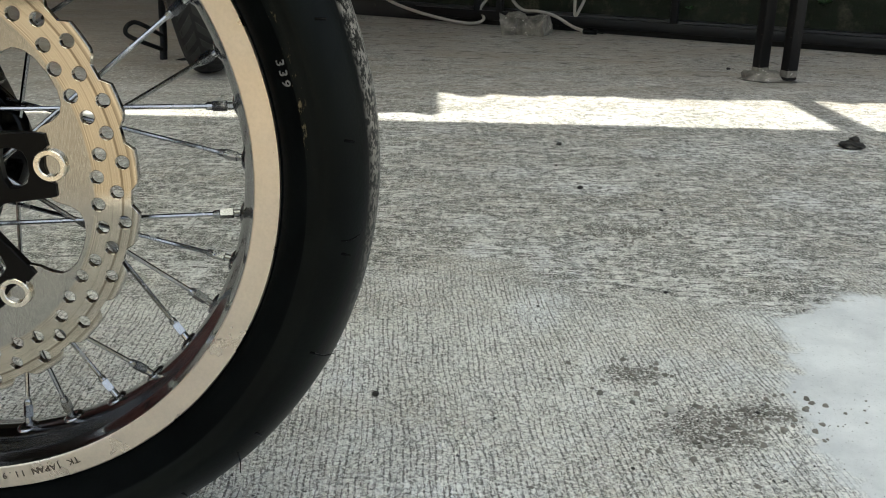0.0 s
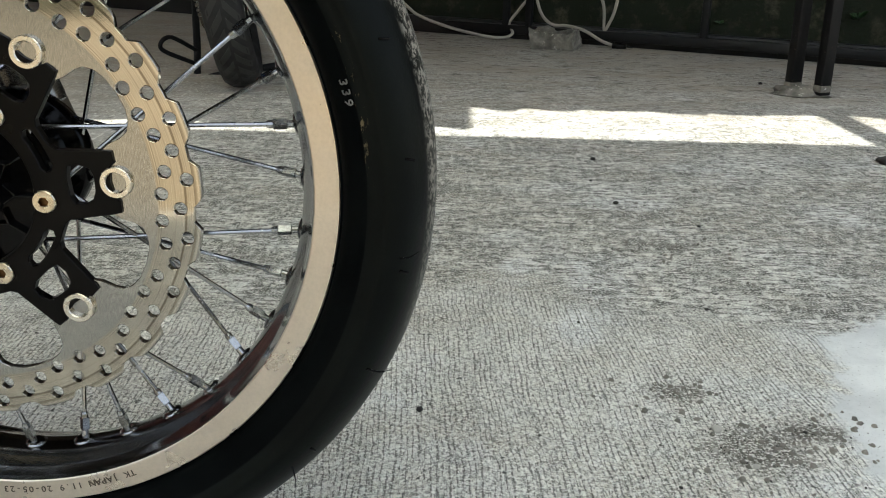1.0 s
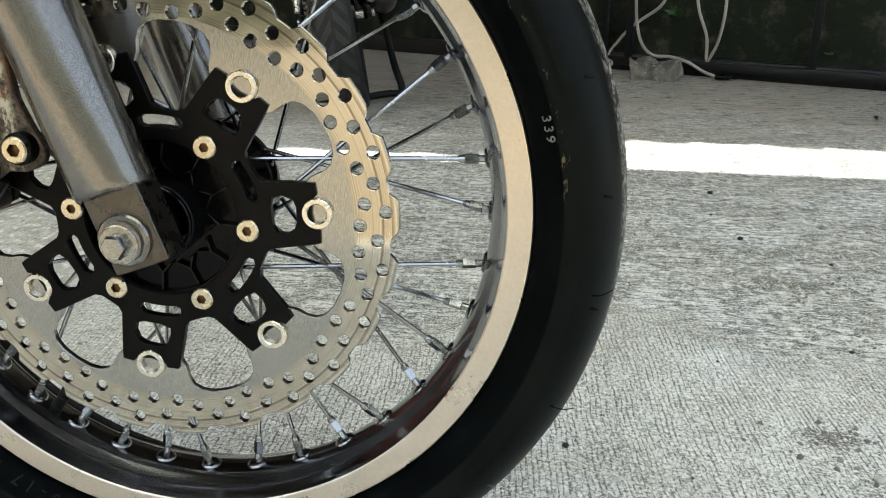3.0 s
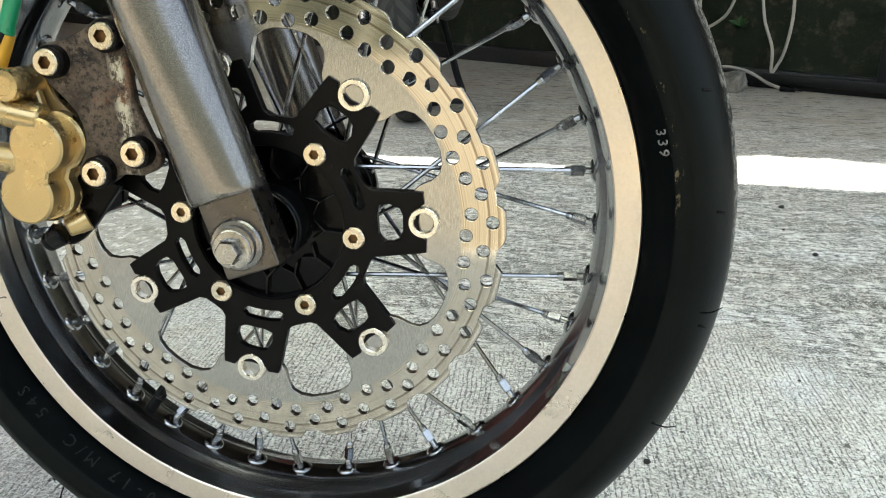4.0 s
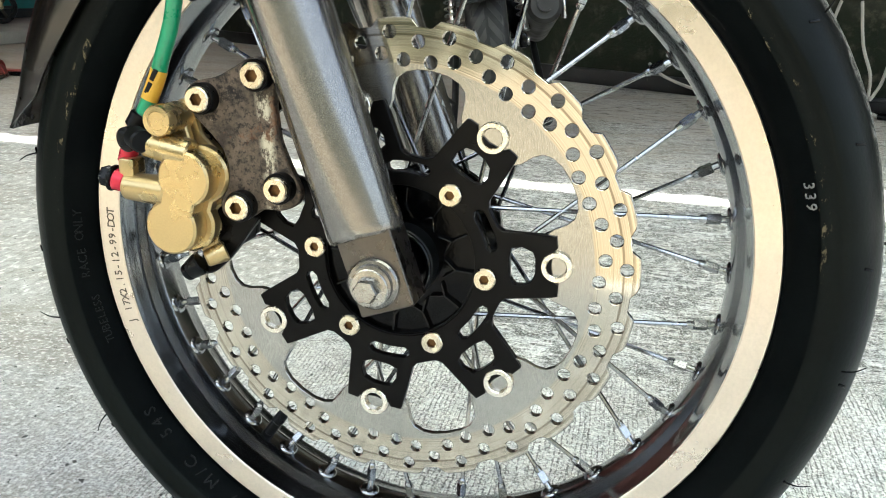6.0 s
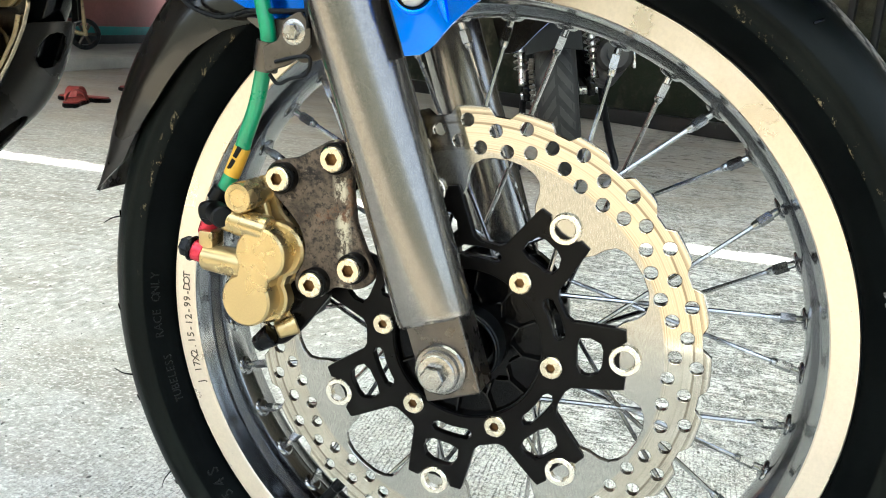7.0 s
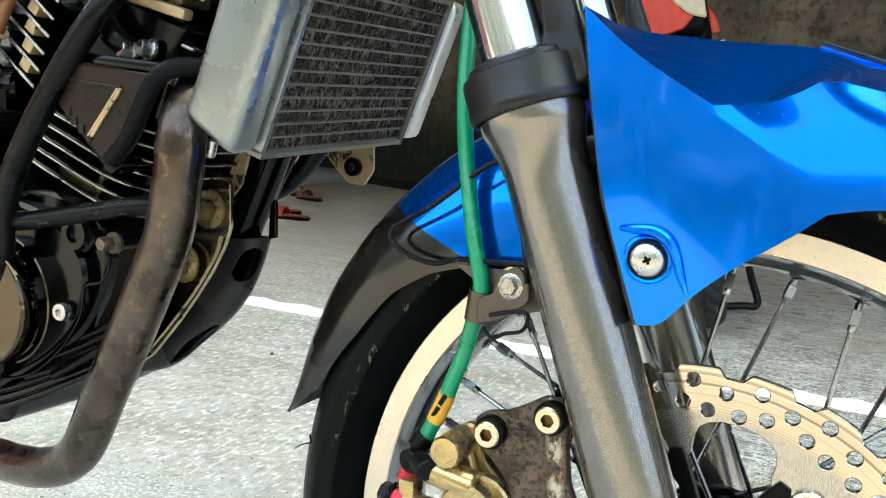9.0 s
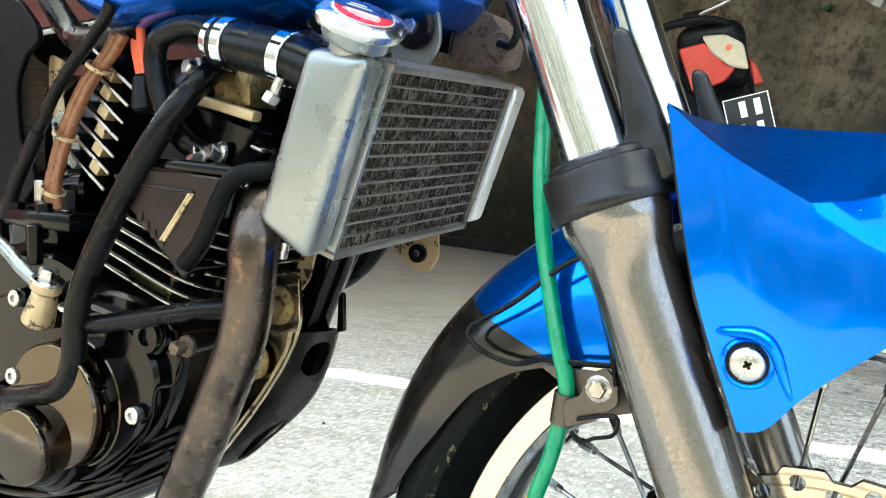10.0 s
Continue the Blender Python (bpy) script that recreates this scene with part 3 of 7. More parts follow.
# rim: flanges with a machined face, an inner step and a dropped well
face = [(0.2306, -0.0290), (0.2306, -0.0325), (0.2298, -0.0333), (0.2146, -0.0333), (0.2139, -0.0327), (0.2139, -0.0290)]
RIMP = [(0.2300, -0.0285), (0.2300, -0.0326), (0.2146, -0.0326), (0.2136, -0.0322), (0.2131, -0.0305), (0.2122, -0.0285), (0.2112, -0.0205), (0.2095, -0.0180),
        (0.2062, -0.0140), (0.2040, -0.0105), (0.2030, -0.0060), (0.2027, 0.0)]
RIM_IN = [(0.2070, 0.0), (0.2070, -0.0100), (0.2140, -0.0180), (0.2175, -0.0215), (0.2178, -0.0285)]
prof = RIMP + [(r, -y) for r, y in reversed(RIMP[:-1])] + [(r, -y) for r, y in reversed(RIM_IN)] + RIM_IN[1:]
rim = at_hub(part("rim", about_axle(prof, 144), M_RIM, bike, "dark anodised spoked rim with machined edge", 30))
for side in (1, -1):
    at_hub(part("rim_face", about_axle([(r, side * y) for r, y in face], 144), M_RIM_FACE, rim, "pale machined aluminium rim face")).location = (0, 0, 0)

# hub shell with ribs, dust seal and spoke flanges
hub_prof = [(0.010, -0.046), (0.0560, -0.046), (0.0575, -0.0445), (0.0575, -0.041), (0.0490, -0.039), (0.0490, -0.034), (0.0460, -0.031), (0.0380, -0.026), (0.0330, -0.012), (0.0320, 0.012), (0.0380, 0.026), (0.0470, 0.030), (0.0490, 0.034), (0.0490, 0.043), (0.0470, 0.046), (0.010, 0.046)]
hub = at_hub(part("hub", about_axle(hub_prof, 64), M_HUB, bike, "black cast wheel hub"))
for k in range(12):
    a = radians(30 * k + 26)
    arms = [box(0.0120, 0.0050, 0.0016, (0.0420, -0.0475, 0), 0.0006)]
    for w in (-1, 1):
        arms.append(moved(box(0.0100, 0.0050, 0.0015, (0.0045, 0, 0), 0.0006), Matrix.Translation((0.0365, -0.0475, 0)) @ Matrix.Rotation(radians(180 + 38 * w), 4, "Y")))
    part("rib", moved(join(*arms), Matrix.Rotation(-a, 4, "Y")), M_HUBGLOSS, hub)
part("dish_ring", about_axle([(0.0478, -0.0465), (0.0486, -0.0500), (0.0500, -0.0500), (0.0506, -0.0465)], 64), M_HUBGLOSS, hub)
part("seal_ring", about_axle([(0.0205, -0.060), (0.0225, -0.062), (0.0245, -0.060), (0.0250, -0.046), (0.0205, -0.046)], 48), M_RUBBER, hub)
part("seal_lip", about_axle([(0.0225, -0.0632), (0.0232, -0.0638), (0.0238, -0.0632), (0.0238, -0.060), (0.0225, -0.060)], 48), M_HUBGLOSS, hub, "black seal lip")
part("inner_spacer", about_axle([(0.0085, -0.074), (0.0160, -0.074), (0.0165, -0.073), (0.0165, -0.046), (0.0085, -0.046)], 40), M_HUB, hub)

# thirty-six laced spokes, each with its nipple
nip_mesh = mesh_of("nipple", join(lathe([(0.0021, 0.0), (0.0024, 0.0006), (0.0024, 0.0060), (0.0021, 0.0066)], 12), lathe([(0.0030, 0.0062), (0.0034, 0.0067), (0.0034, 0.0150), (0.0030, 0.0155)], 4), lathe([(0.0027, 0.0155), (0.0027, 0.0180), (0.0020, 0.0195)], 10)), M_SPOKE, 25)
seat_mesh = mesh_of("nipple_seat", lathe([(0.0078, 0.0), (0.0072, 0.0018), (0.0050, 0.0030), (0.0030, 0.0026)], 20), M_RIM, 60)
for k in range(36):
    a = radians(10 * k + 0.2)
    out = Vector((math.cos(a), 0, math.sin(a)))
    tan = Vector((-math.sin(a), 0, math.cos(a)))
    sgn = 1 if (k % 4) in (0, 1) else -1
    ys = -0.036 if k % 2 else 0.036
    # the head lies on the flange so that the spoke passes 36 mm from the axle
    phi = math.acos(0.036 / 0.2) - math.acos(0.036 / 0.0455)
    ha = a + sgn * phi
    head = Vector((0.0455 * math.cos(ha), ys, 0.0455 * math.sin(ha)))
    seat = out * 0.2028 + Vector((0, -0.002 if k % 2 else 0.002, 0))
    way = (head - seat).normalized()
    sp = join(rod(head, seat + way * 0.004, 0.00155, seg=8), moved(lathe([(0.0035, 0), (0.0035, 0.001), (0.0018, 0.002)], 10), aim(head + Vector((0, -0.003 if ys < 0 else 0.003, 0)), head)))
    spoke = at_hub(part("spoke", sp, M_SPOKE, bike))
    for nm, me, m in (("nipple", nip_mesh, aim(seat + way * 0.0195 - way * 0.0195, seat + way)), ("nipple_seat", seat_mesh, aim(out * 0.2036, -out * 1.0))):
        ob = new(nm, me)
        ob.parent = spoke
        ob.matrix_basis = m
# tyre valve
va = radians(-125.2)
vo = Vector((math.cos(va), 0, math.sin(va)))
at_hub(part("valve", join(rod(vo * 0.2035, vo * 0.190, 0.0045, 0.004, 16, 0.001), rod(vo * 0.191, vo * 0.178, 0.0048, 0.0042, 16, 0.0008)), M_RUBBER, bike, "black capped tyre valve"))

# brake disc: waved edge, drilled band and seven tabs
DISC_Y = -0.0505


def wave(a):
    m = (a - 0.0) % 15.0
    if m > 13.9 or m < 6.8:
        return 0.1500
    if m < 8.6:
        return 0.1500 - 0.0050 * (m - 6.8) / 1.8
    return 0.1450 if m < 12.2 else 0.1450 + 0.0036 * (m - 12.2) / 1.7


outer = [(wave(a) * math.cos(radians(a)), wave(a) * math.sin(radians(a))) for a in (15.0 * k + m for k in range(24) for m in (0.2, 2.5, 4.8, 6.8, 7.7, 8.6, 10.4, 12.2, 13.9))]
inner = []
for k in range(7):
    c = 4.5 + 360 / 7 * k
    for da, r in ((-25.7, 0.1205), (-21, 0.1200), (-17.5, 0.1180), (-15, 0.1145), (-13.8, 0.1090), (-13.2, 0.1010), (-11.0, 0.0935), (-5, 0.0920), (0, 0.0915), (5, 0.0920), (11.0, 0.0935), (13.2, 0.1010), (13.8, 0.1090), (15, 0.1145), (17.5, 0.1180), (21, 0.1200)):
        inner.append((r * math.cos(radians(c + da)), r * math.sin(radians(c + da))))
drill = []
for k in range(24):
    for r, a in ((0.1416, 4.1), (0.1365, 11.6)):
        drill.append((r, a + 15 * k))
for k in range(12):
    for r, a in ((0.1290, 16.4), (0.1290, 6.5), (0.1254, 22.7), (0.1254, 0.4)):
        drill.append((r, a + 30 * k))
holes = [ring_pts(18, 0.0040, r * math.cos(radians(a)), r * math.sin(radians(a))) for r, a in drill]
disc_bm = slab(outer, 0.0042, [inner, *holes], 0.00035)
disc = at_hub(part("brake_disc", disc_bm, M_DISC, bike, "drilled steel brake disc with a waved edge", 25), DISC_Y)

M_SOCKET = plain("shaded_screw_socket", (0.20, 0.115, 0.05), 0.4, 1.0, dark=0.5, patch=300)


def socketed(me, h, hexr):
    """Gives the hexagon socket of a screw a darker brown inside: recess shade put into the colour."""
    me.materials.append(M_SOCKET)
    for p in me.polygons:
        if math.hypot(p.center.x, p.center.y) < hexr * 1.01 and p.center.z < h - 0.0002 and p.center.z > 0:
            p.material_index = 1
    return me


# black carrier with seven arms, six bolts
car_out = []
for k in range(7):
    c = 4.5 + 360 / 7 * k
    for da, r in ((-25.7, 0.0685), (-20.5, 0.0690), (-17.5, 0.0715), (-11.4, 0.0985), (-10.6, 0.1020), (-6.6, 0.1015), (-5.6, 0.0985), (0, 0.0965), (5.6, 0.0985), (6.6, 0.1015), (10.6, 0.1020), (11.4, 0.0985), (17.5, 0.0715), (20.5, 0.0690)):
        car_out.append((r * math.cos(radians(c + da)), r * math.sin(radians(c + da))))
car_holes = [ring_pts(72, 0.0495)]
for k in range(7):
    c = 4.5 + 360 / 7 * k
    loop = [(0.0745, -9.0), (0.0715, -5.5), (0.0712, 4), (0.0735, 8.8), (0.0800, 8.6), (0.0860, 6.0), (0.0872, 3), (0.0868, -3), (0.0850, -6.5), (0.0800, -8.8)]
    car_holes.append([(r * math.cos(radians(c + da)), r * math.sin(radians(c + da))) for r, da in loop])
for k in range(6):
    c = 25.4 + 60 * k
    loop = [(0.0580, d) for d in (-10, -5, 0, 5, 10)] + [(0.0600, 12.6), (0.0630, 12.6)] + [(0.0650, d) for d in (10, 5, 0, -5, -10)] + [(0.0630, -12.6), (0.0600, -12.6)]
    car_holes.append([(r * math.cos(radians(c + da)), r * math.sin(radians(c + da))) for r, da in loop])
carrier = at_hub(part("disc_carrier", slab(car_out, 0.0062, car_holes, 0.0006), M_BLACK, bike, "black anodised disc carrier with seven arms", 25), DISC_Y - 0.0022)
M_BUTTON = plain("bright_button_steel", (0.86, 0.80, 0.69), 0.22, 1.0, dark=0.9, patch=150, grain=1200, bump=0.04)
button_mesh = mesh_of("button", lathe([(0.0060, -0.006), (0.0096, -0.006), (0.0096, 0.0006), (0.0091, 0.0012), (0.0066, 0.0012), (0.0060, 0.0004)], 32, closed=True), M_BUTTON)
for k in range(7):
    a = radians(4.5 + 360 / 7 * k)
    ob = new("button", button_mesh)
    ob.parent = carrier
    ob.matrix_basis = facing(0.1 * math.cos(a), 0.0, 0.1 * math.sin(a))
bolt_mesh = socketed(mesh_of("bolt", cap_screw(0.0072, 0.0030, 0.0032), M_GOLDSTEEL), 0.0030, 0.0032)
for k in range(6):
    a = radians(55.4 + 60 * k)
    ob = new("bolt", bolt_mesh)
    ob.parent = carrier
    ob.matrix_basis = facing(0.0563 * math.cos(a), 0.0, 0.0563 * math.sin(a))

# axle bolt with flange and washer
axle_bolt = part("axle_bolt", moved(hex_bolt(0.0077, 0.0085, 0.0116), facing(-0.0005, -0.1075, HUB - 0.0005)), M_OLDBOLT, bike, "worn zinc axle bolt")
part("washer", moved(lathe([(0.0152, 0), (0.0156, 0.001), (0.0156, 0.0030), (0.0146, 0.0042), (0.0128, 0.0046), (0.0124, 0.0076), (0.0110, 0.0080)], 40), facing(0.0, -0.0990, HUB + 0.0005)), M_FORK, axle_bolt)

# ---- fork, caliper, hose ----
M_GOLD = plain("gold_caliper_paint", (0.53, 0.405, 0.20), 0.30, 0.85, dark=0.92, patch=50, grain=900, bump=0.04, worn=(0.40, 0.27, 0.10), worn_at=0.72)
M_GREEN = plain("green_hose_sleeve", (0.015, 0.30, 0.13), 0.32, dark=0.75, patch=70, bump=0.05, worn=(0.01, 0.05, 0.03), worn_at=0.68, Coat_Weight=0.3)
M_YELLOW = plain("yellow_tape", (0.72, 0.40, 0.035), 0.45, dark=0.85, patch=60, bump=0.08)
M_RED = plain("red_anodised", (0.62, 0.03, 0.06), 0.28, 0.4, dark=0.8, patch=90)
M_LUG = plain("bare_fork_lug", (0.135, 0.120, 0.104), 0.30, 0.95, dark=0.75, patch=90, grain=1500, bump=0.15, worn=(0.10, 0.08, 0.06), worn_at=0.72)
M_GUARD = plain("black_fork_guard_plastic", (0.0065, 0.0075, 0.009), 0.36, Specular_IOR_Level=0.4, dark=0.8, patch=30, bump=0.08)

RAKE = Vector((-0.345, 0.0, 0.9386)).normalized()


def on_fork(s, y):
    """The place s metres up the fork's axis from the axle."""
    return Vector((0, y, HUB)) + RAKE * s


def fork_leg(y):
    base = on_fork(0.0, y)
    side = -1 if y < 0 else 1
    fork = part("fork_slider", turned([(0.0100, 0.0290), (0.0212, 0.0290), (0.0228, 0.0305), (0.0234, 0.0345), (0.0234, 0.100), (0.0234, 0.180), (0.0234, 0.262), (0.0237, 0.270), (0.0250, 0.279), (0.0276, 0.289), (0.0290, 0.2935), (0.0296, 0.296), (0.0296, 0.312), (0.0285, 0.316)], base, base + RAKE, 48), M_FORK, bike, "bronze-grey fork slider with a flared top")
    front = Vector((RAKE.z, 0, -RAKE.x))
    for v in fork.data.vertices:
        d = v.co - base
        if d.dot(RAKE) < 0.036:
            v.co += RAKE * (0.0045 * max(0.0, d.y * side / 0.0234) ** 2 + 0.01 * d.dot(front) - 0.0030)
    # lug: a flat block round the axle
    out = rounded([(-0.0145, 0.0130), (0.0186, 0.0130), (0.0196, 0.0120), (0.0196, -0.0130), (-0.0145, -0.0130)], 0.0005, 2)
    turn = Matrix(((front.x, RAKE.x, 0, 0), (0, 0, -1, 0), (front.z, RAKE.z, 0, 0), (0, 0, 0, 1)))
    lug = moved(slab(out, 0.050, (), 0.0010), Matrix.Translation(base) @ turn @ Matrix.Translation((0, -0.0185, 0)))
    part("axle_lug", lug, M_LUG, fork, "bare metal axle lug")
    part("stanchion", turned([(0.0198, 0.300), (0.0198, 0.560)], base, base + RAKE, 40), M_CHROME, bike, "polished chrome fork tube")
    guard = part("fork_guard", turned([(0.0202, 0.3240), (0.0300, 0.3200), (0.0316, 0.3160), (0.0318, 0.3060), (0.0330, 0.3015), (0.0340, 0.3030), (0.0340, 0.3080), (0.0334, 0.3090), (0.0334, 0.3230), (0.0326, 0.3255), (0.0290, 0.3270), (0.0285, 0.3300), (0.0250, 0.3320), (0.0222, 0.3320), (0.0202, 0.3300)], base, base + RAKE, 48), M_GUARD, bike, "black plastic fork guard with a tall prong")
    # the prong stands in front of the tube
    pts = [(0.0040, 0.318), (0.0150, 0.3300), (0.0200, 0.3400), (0.0235, 0.3610), (0.0278, 0.3880), (0.0300, 0.3915), (0.0345, 0.3910), (0.0375, 0.3870), (0.0392, 0.3560), (0.0405, 0.3300), (0.0415, 0.3080), (0.0290, 0.3050)]
    flat = [base + front * f + RAKE * s for f, s in pts]
    part("prong", moved(slab(rounded([(p.x, p.z) for p in flat], 0.002, 3), 0.013, (), 0.0028), Matrix.Translation((0, y - 0.010 if y < 0 else y - 0.003, 0))), M_GUARD, guard, "", 60)
    return fork


for side_y in (-0.0865, 0.0865):
    fork_leg(side_y)
axle = part("axle", rod((0, -0.100, HUB), (0, 0.100, HUB), 0.0075, seg=20), M_STEEL, bike)

# caliper bracket plate with a lower arm
PLATE = [(-0.1289, 0.3904), (-0.1222, 0.3961), (-0.1076, 0.3990), (-0.0943, 0.4068), (-0.0851, 0.4125), (-0.0745, 0.4115), (-0.0700, 0.4035), (-0.0705, 0.3834), (-0.0676, 0.3631), (-0.0600, 0.3463), (-0.0530, 0.3330),
         (-0.0560, 0.3250), (-0.0657, 0.3205), (-0.0790, 0.3209), (-0.0867, 0.3145), (-0.0965, 0.3096), (-0.1063, 0.3139), (-0.1082, 0.3229), (-0.1023, 0.3327), (-0.1010, 0.3455), (-0.1060, 0.3574), (-0.1156, 0.3671), (-0.1241, 0.3744)]
bracket = part("caliper_bracket", moved(slab(rounded(PLATE, 0.004, 3), 0.007, (), 0.001), Matrix.Translation((0, -0.081, 0))), M_PLATE, bike, "rusty steel caliper bracket plate")
ARM = [(-0.1224, 0.3592), (-0.1066, 0.3462), (-0.1067, 0.3165), (-0.0867, 0.3115), (-0.0947, 0.3010), (-0.1069, 0.2840), (-0.1193, 0.2717), (-0.1299, 0.2690), (-0.1250, 0.3150)]
part("caliper_arm", moved(slab(rounded(ARM, 0.004, 3), 0.006, (), 0.001), Matrix.Translation((0, -0.070, 0))), M_BLACK, bracket)
part("lug_stay", moved(slab(rounded([(-0.073, 0.395), (-0.058, 0.405), (-0.045, 0.430), (-0.050, 0.436), (-0.066, 0.418), (-0.080, 0.408)], 0.003, 3), 0.008, (), 0.001), Matrix.Translation((0, -0.076, 0))), M_LUG, bracket)
screw = socketed(mesh_of("bracket_screw", join(cap_screw(0.0078, 0.0050, 0.0041)), M_GOLDSTEEL), 0.0050, 0.0041)
sleeve = mesh_of("spacer", lathe([(0.0090, 0.0), (0.0096, 0.0008), (0.0096, 0.0075), (0.0088, 0.0085)], 28), M_BLACK)
for x, z in ((-0.0813, 0.4025), (-0.1174, 0.3865), (-0.0677, 0.3361), (-0.0933, 0.3228)):
    sp = new("spacer", sleeve)
    sp.parent, sp.matrix_basis = bracket, facing(x + 0.0015, -0.080, z - 0.0005)
    sc = new("bracket_screw", screw)
    sc.parent, sc.matrix_basis = bracket, facing(x + 0.0015, -0.080, z - 0.0005) @ pose(0, 0, 0.0068)

# gold two-pot caliper
POTS = ((-0.1200, 0.3395), (-0.1296, 0.3087))
axis2 = (Vector(POTS[0]) - Vector(POTS[1])).normalized()
turn2 = math.degrees(math.atan2(axis2.y, axis2.x))
eight = []
for (cx, cz), a0 in ((POTS[0], turn2 - 140), (POTS[1], turn2 + 40)):
    eight += [(cx + 0.0172 * math.cos(radians(a0 + 280 * k / 30)), cz + 0.0172 * math.sin(radians(a0 + 280 * k / 30))) for k in range(31)]
caliper = part("brake_caliper", moved(slab(eight, 0.026, (), 0.0014), Matrix.Translation((0, -0.1100, 0))),
    M_GOLD, bike, "gold painted two-piston brake caliper")
part("body_step", moved(slab([(x * 1.0 + 0.0035 + (x - (-0.1248)) * 0.10, z + (z - 0.324) * 0.05) for x, z in eight], 0.010, (), 0.0016), Matrix.Translation((0, -0.0960, 0))), M_GOLD, caliper)
FLANGE = [(-0.1400, 0.3800), (-0.1330, 0.3855), (-0.1255, 0.3845), (-0.1190, 0.3640), (-0.1060, 0.3520), (-0.0995, 0.3395), (-0.1035, 0.3225), (-0.1125, 0.3160), (-0.1085, 0.3060), (-0.1120, 0.2960), (-0.1060, 0.2870), (-0.1090, 0.2800), (-0.1180, 0.2810), (-0.1260, 0.2920), (-0.1430, 0.2960), (-0.1465, 0.3120), (-0.1390, 0.3240), (-0.1400, 0.3500), (-0.1350, 0.3600)]
part("caliper_flange", moved(slab(rounded(FLANGE, 0.003, 3), 0.008, (), 0.0014), Matrix.Translation((0, -0.0860, 0))), M_GOLD, caliper)
part("slide_pin_boss", join(moved(lathe([(0.0092, 0.0), (0.0096, 0.001), (0.0096, 0.028), (0.0088, 0.0300), (0.0058, 0.0303), (0.0054, 0.0296), (0.0001, 0.0296)], 36), facing(-0.1341, -0.0825, 0.3742))), M_GOLD, caliper)
part("rib_web", moved(slab(rounded([(-0.1420, 0.372), (-0.1270, 0.374), (-0.1215, 0.3560), (-0.1390, 0.3570)], 0.002), 0.006, (), 0.001), Matrix.Translation((0, -0.094, 0))), M_GOLD, caliper)
part("hose_port", join(rod((-0.1475, -0.1030, 0.3590), (-0.1180, -0.1010, 0.3535), 0.0086, 0.0095, 28, 0.0012)), M_GOLD, caliper)
part("bleed_port", join(rod((-0.1650, -0.0990, 0.3300), (-0.1330, -0.1010, 0.3290), 0.0088, 0.0098, 28, 0.0012), moved(box(0.0110, 0.014, 0.0230, (-0.1625, -0.097, 0.3365), 0.0018), Matrix.Identity(4))), M_GOLD, caliper)
part("bleed_seat", rod((-0.1640, -0.1000, 0.3320), (-0.1735, -0.1005, 0.3342), 0.0068, 0.0074, 24, 0.002), M_RED, caliper, "red anodised bleed seat")
part("bleed_cap", join(rod((-0.1725, -0.1005, 0.3341), (-0.1750, -0.1006, 0.3346), 0.0085, seg=24, bevel=0.0008), moved(hex_bolt(0.0068, 0.0065), aim((-0.1748, -0.1006, 0.3346), (-0.190, -0.1010, 0.3375)))), M_RUBBER, caliper, "black bleed cap")
part("lower_boss", join(rod((-0.1165, -0.092, 0.2850), (-0.1060, -0.084, 0.2900), 0.0055, 0.0070, 24, 0.001)), M_GOLD, caliper)
part("pin_cap", join(rod((-0.1262, -0.0960, 0.2768), (-0.1185, -0.0938, 0.2830), 0.0062, 0.0078, 24, 0.0012), rod((-0.1285, -0.0966, 0.2750), (-0.1255, -0.0958, 0.2774), 0.0056, 0.0060, 20, 0.001)), M_RUBBER, caliper, "black rubber pin cap")
part("pad_carrier", moved(slab(rounded([(-0.150, 0.300), (-0.100, 0.290), (-0.095, 0.362), (-0.120, 0.378), (-0.140, 0.370)], 0.004), 0.024, (), 0.001), Matrix.Translation((0, -0.0775, 0))), M_BLACK, caliper)
part("pad", moved(slab(rounded([(-0.140, 0.296), (-0.104, 0.290), (-0.098, 0.355), (-0.118, 0.368)], 0.003), 0.005), Matrix.Translation((0, -0.0450, 0))), M_BLACK, caliper)
caliper.location = (-0.004, 0.013, -0.0015)
part("inner_half", moved(slab(rounded([(-0.150, 0.300), (-0.110, 0.288), (-0.100, 0.352), (-0.122, 0.370), (-0.145, 0.362)], 0.004), 0.012, (), 0.001), Matrix.Translation((0, -0.0400, 0))), M_BLACK, caliper)

# brake hose with green sleeve, yellow tape, red sleeve and banjo
HOSE = [(-0.150, -0.050, 0.780), (-0.158, -0.050, 0.690), (-0.1605, -0.052, 0.6335), (-0.1600, -0.055, 0.6098), (-0.1578, -0.060, 0.5831), (-0.1518, -0.065, 0.5436), (-0.1393, -0.075, 0.4996), (-0.1308, -0.078, 0.4686), (-0.1350, -0.077, 0.4470), (-0.1400, -0.075, 0.4286), (-0.1472, -0.075, 0.4076), (-0.1502, -0.075, 0.3986), (-0.1559, -0.076, 0.3840), (-0.1616, -0.078, 0.3710)]
hose_line = spline(HOSE, 6)
hose = part("brake_hose", pipe(hose_line, 0.0049, 16, raw=True), M_GREEN, bike, "green sleeved brake hose")
i0 = 10 * 6 + 5
part("tape", pipe(hose_line[i0:i0 + 9], 0.0054, 16, raw=True), M_YELLOW, hose, "yellow tape band")
for t0, dz in ((0.35, 0.0), (0.55, 0.004)):
    part("tape_mark", moved(box(0.0030, 0.0016, 0.0075, (0, 0, 0), 0.0004), Matrix.Translation((-0.1503 - dz, -0.0803, 0.3975 - dz * 2)) @ Matrix.Rotation(0.5, 4, "Y")), M_RUBBER, hose)
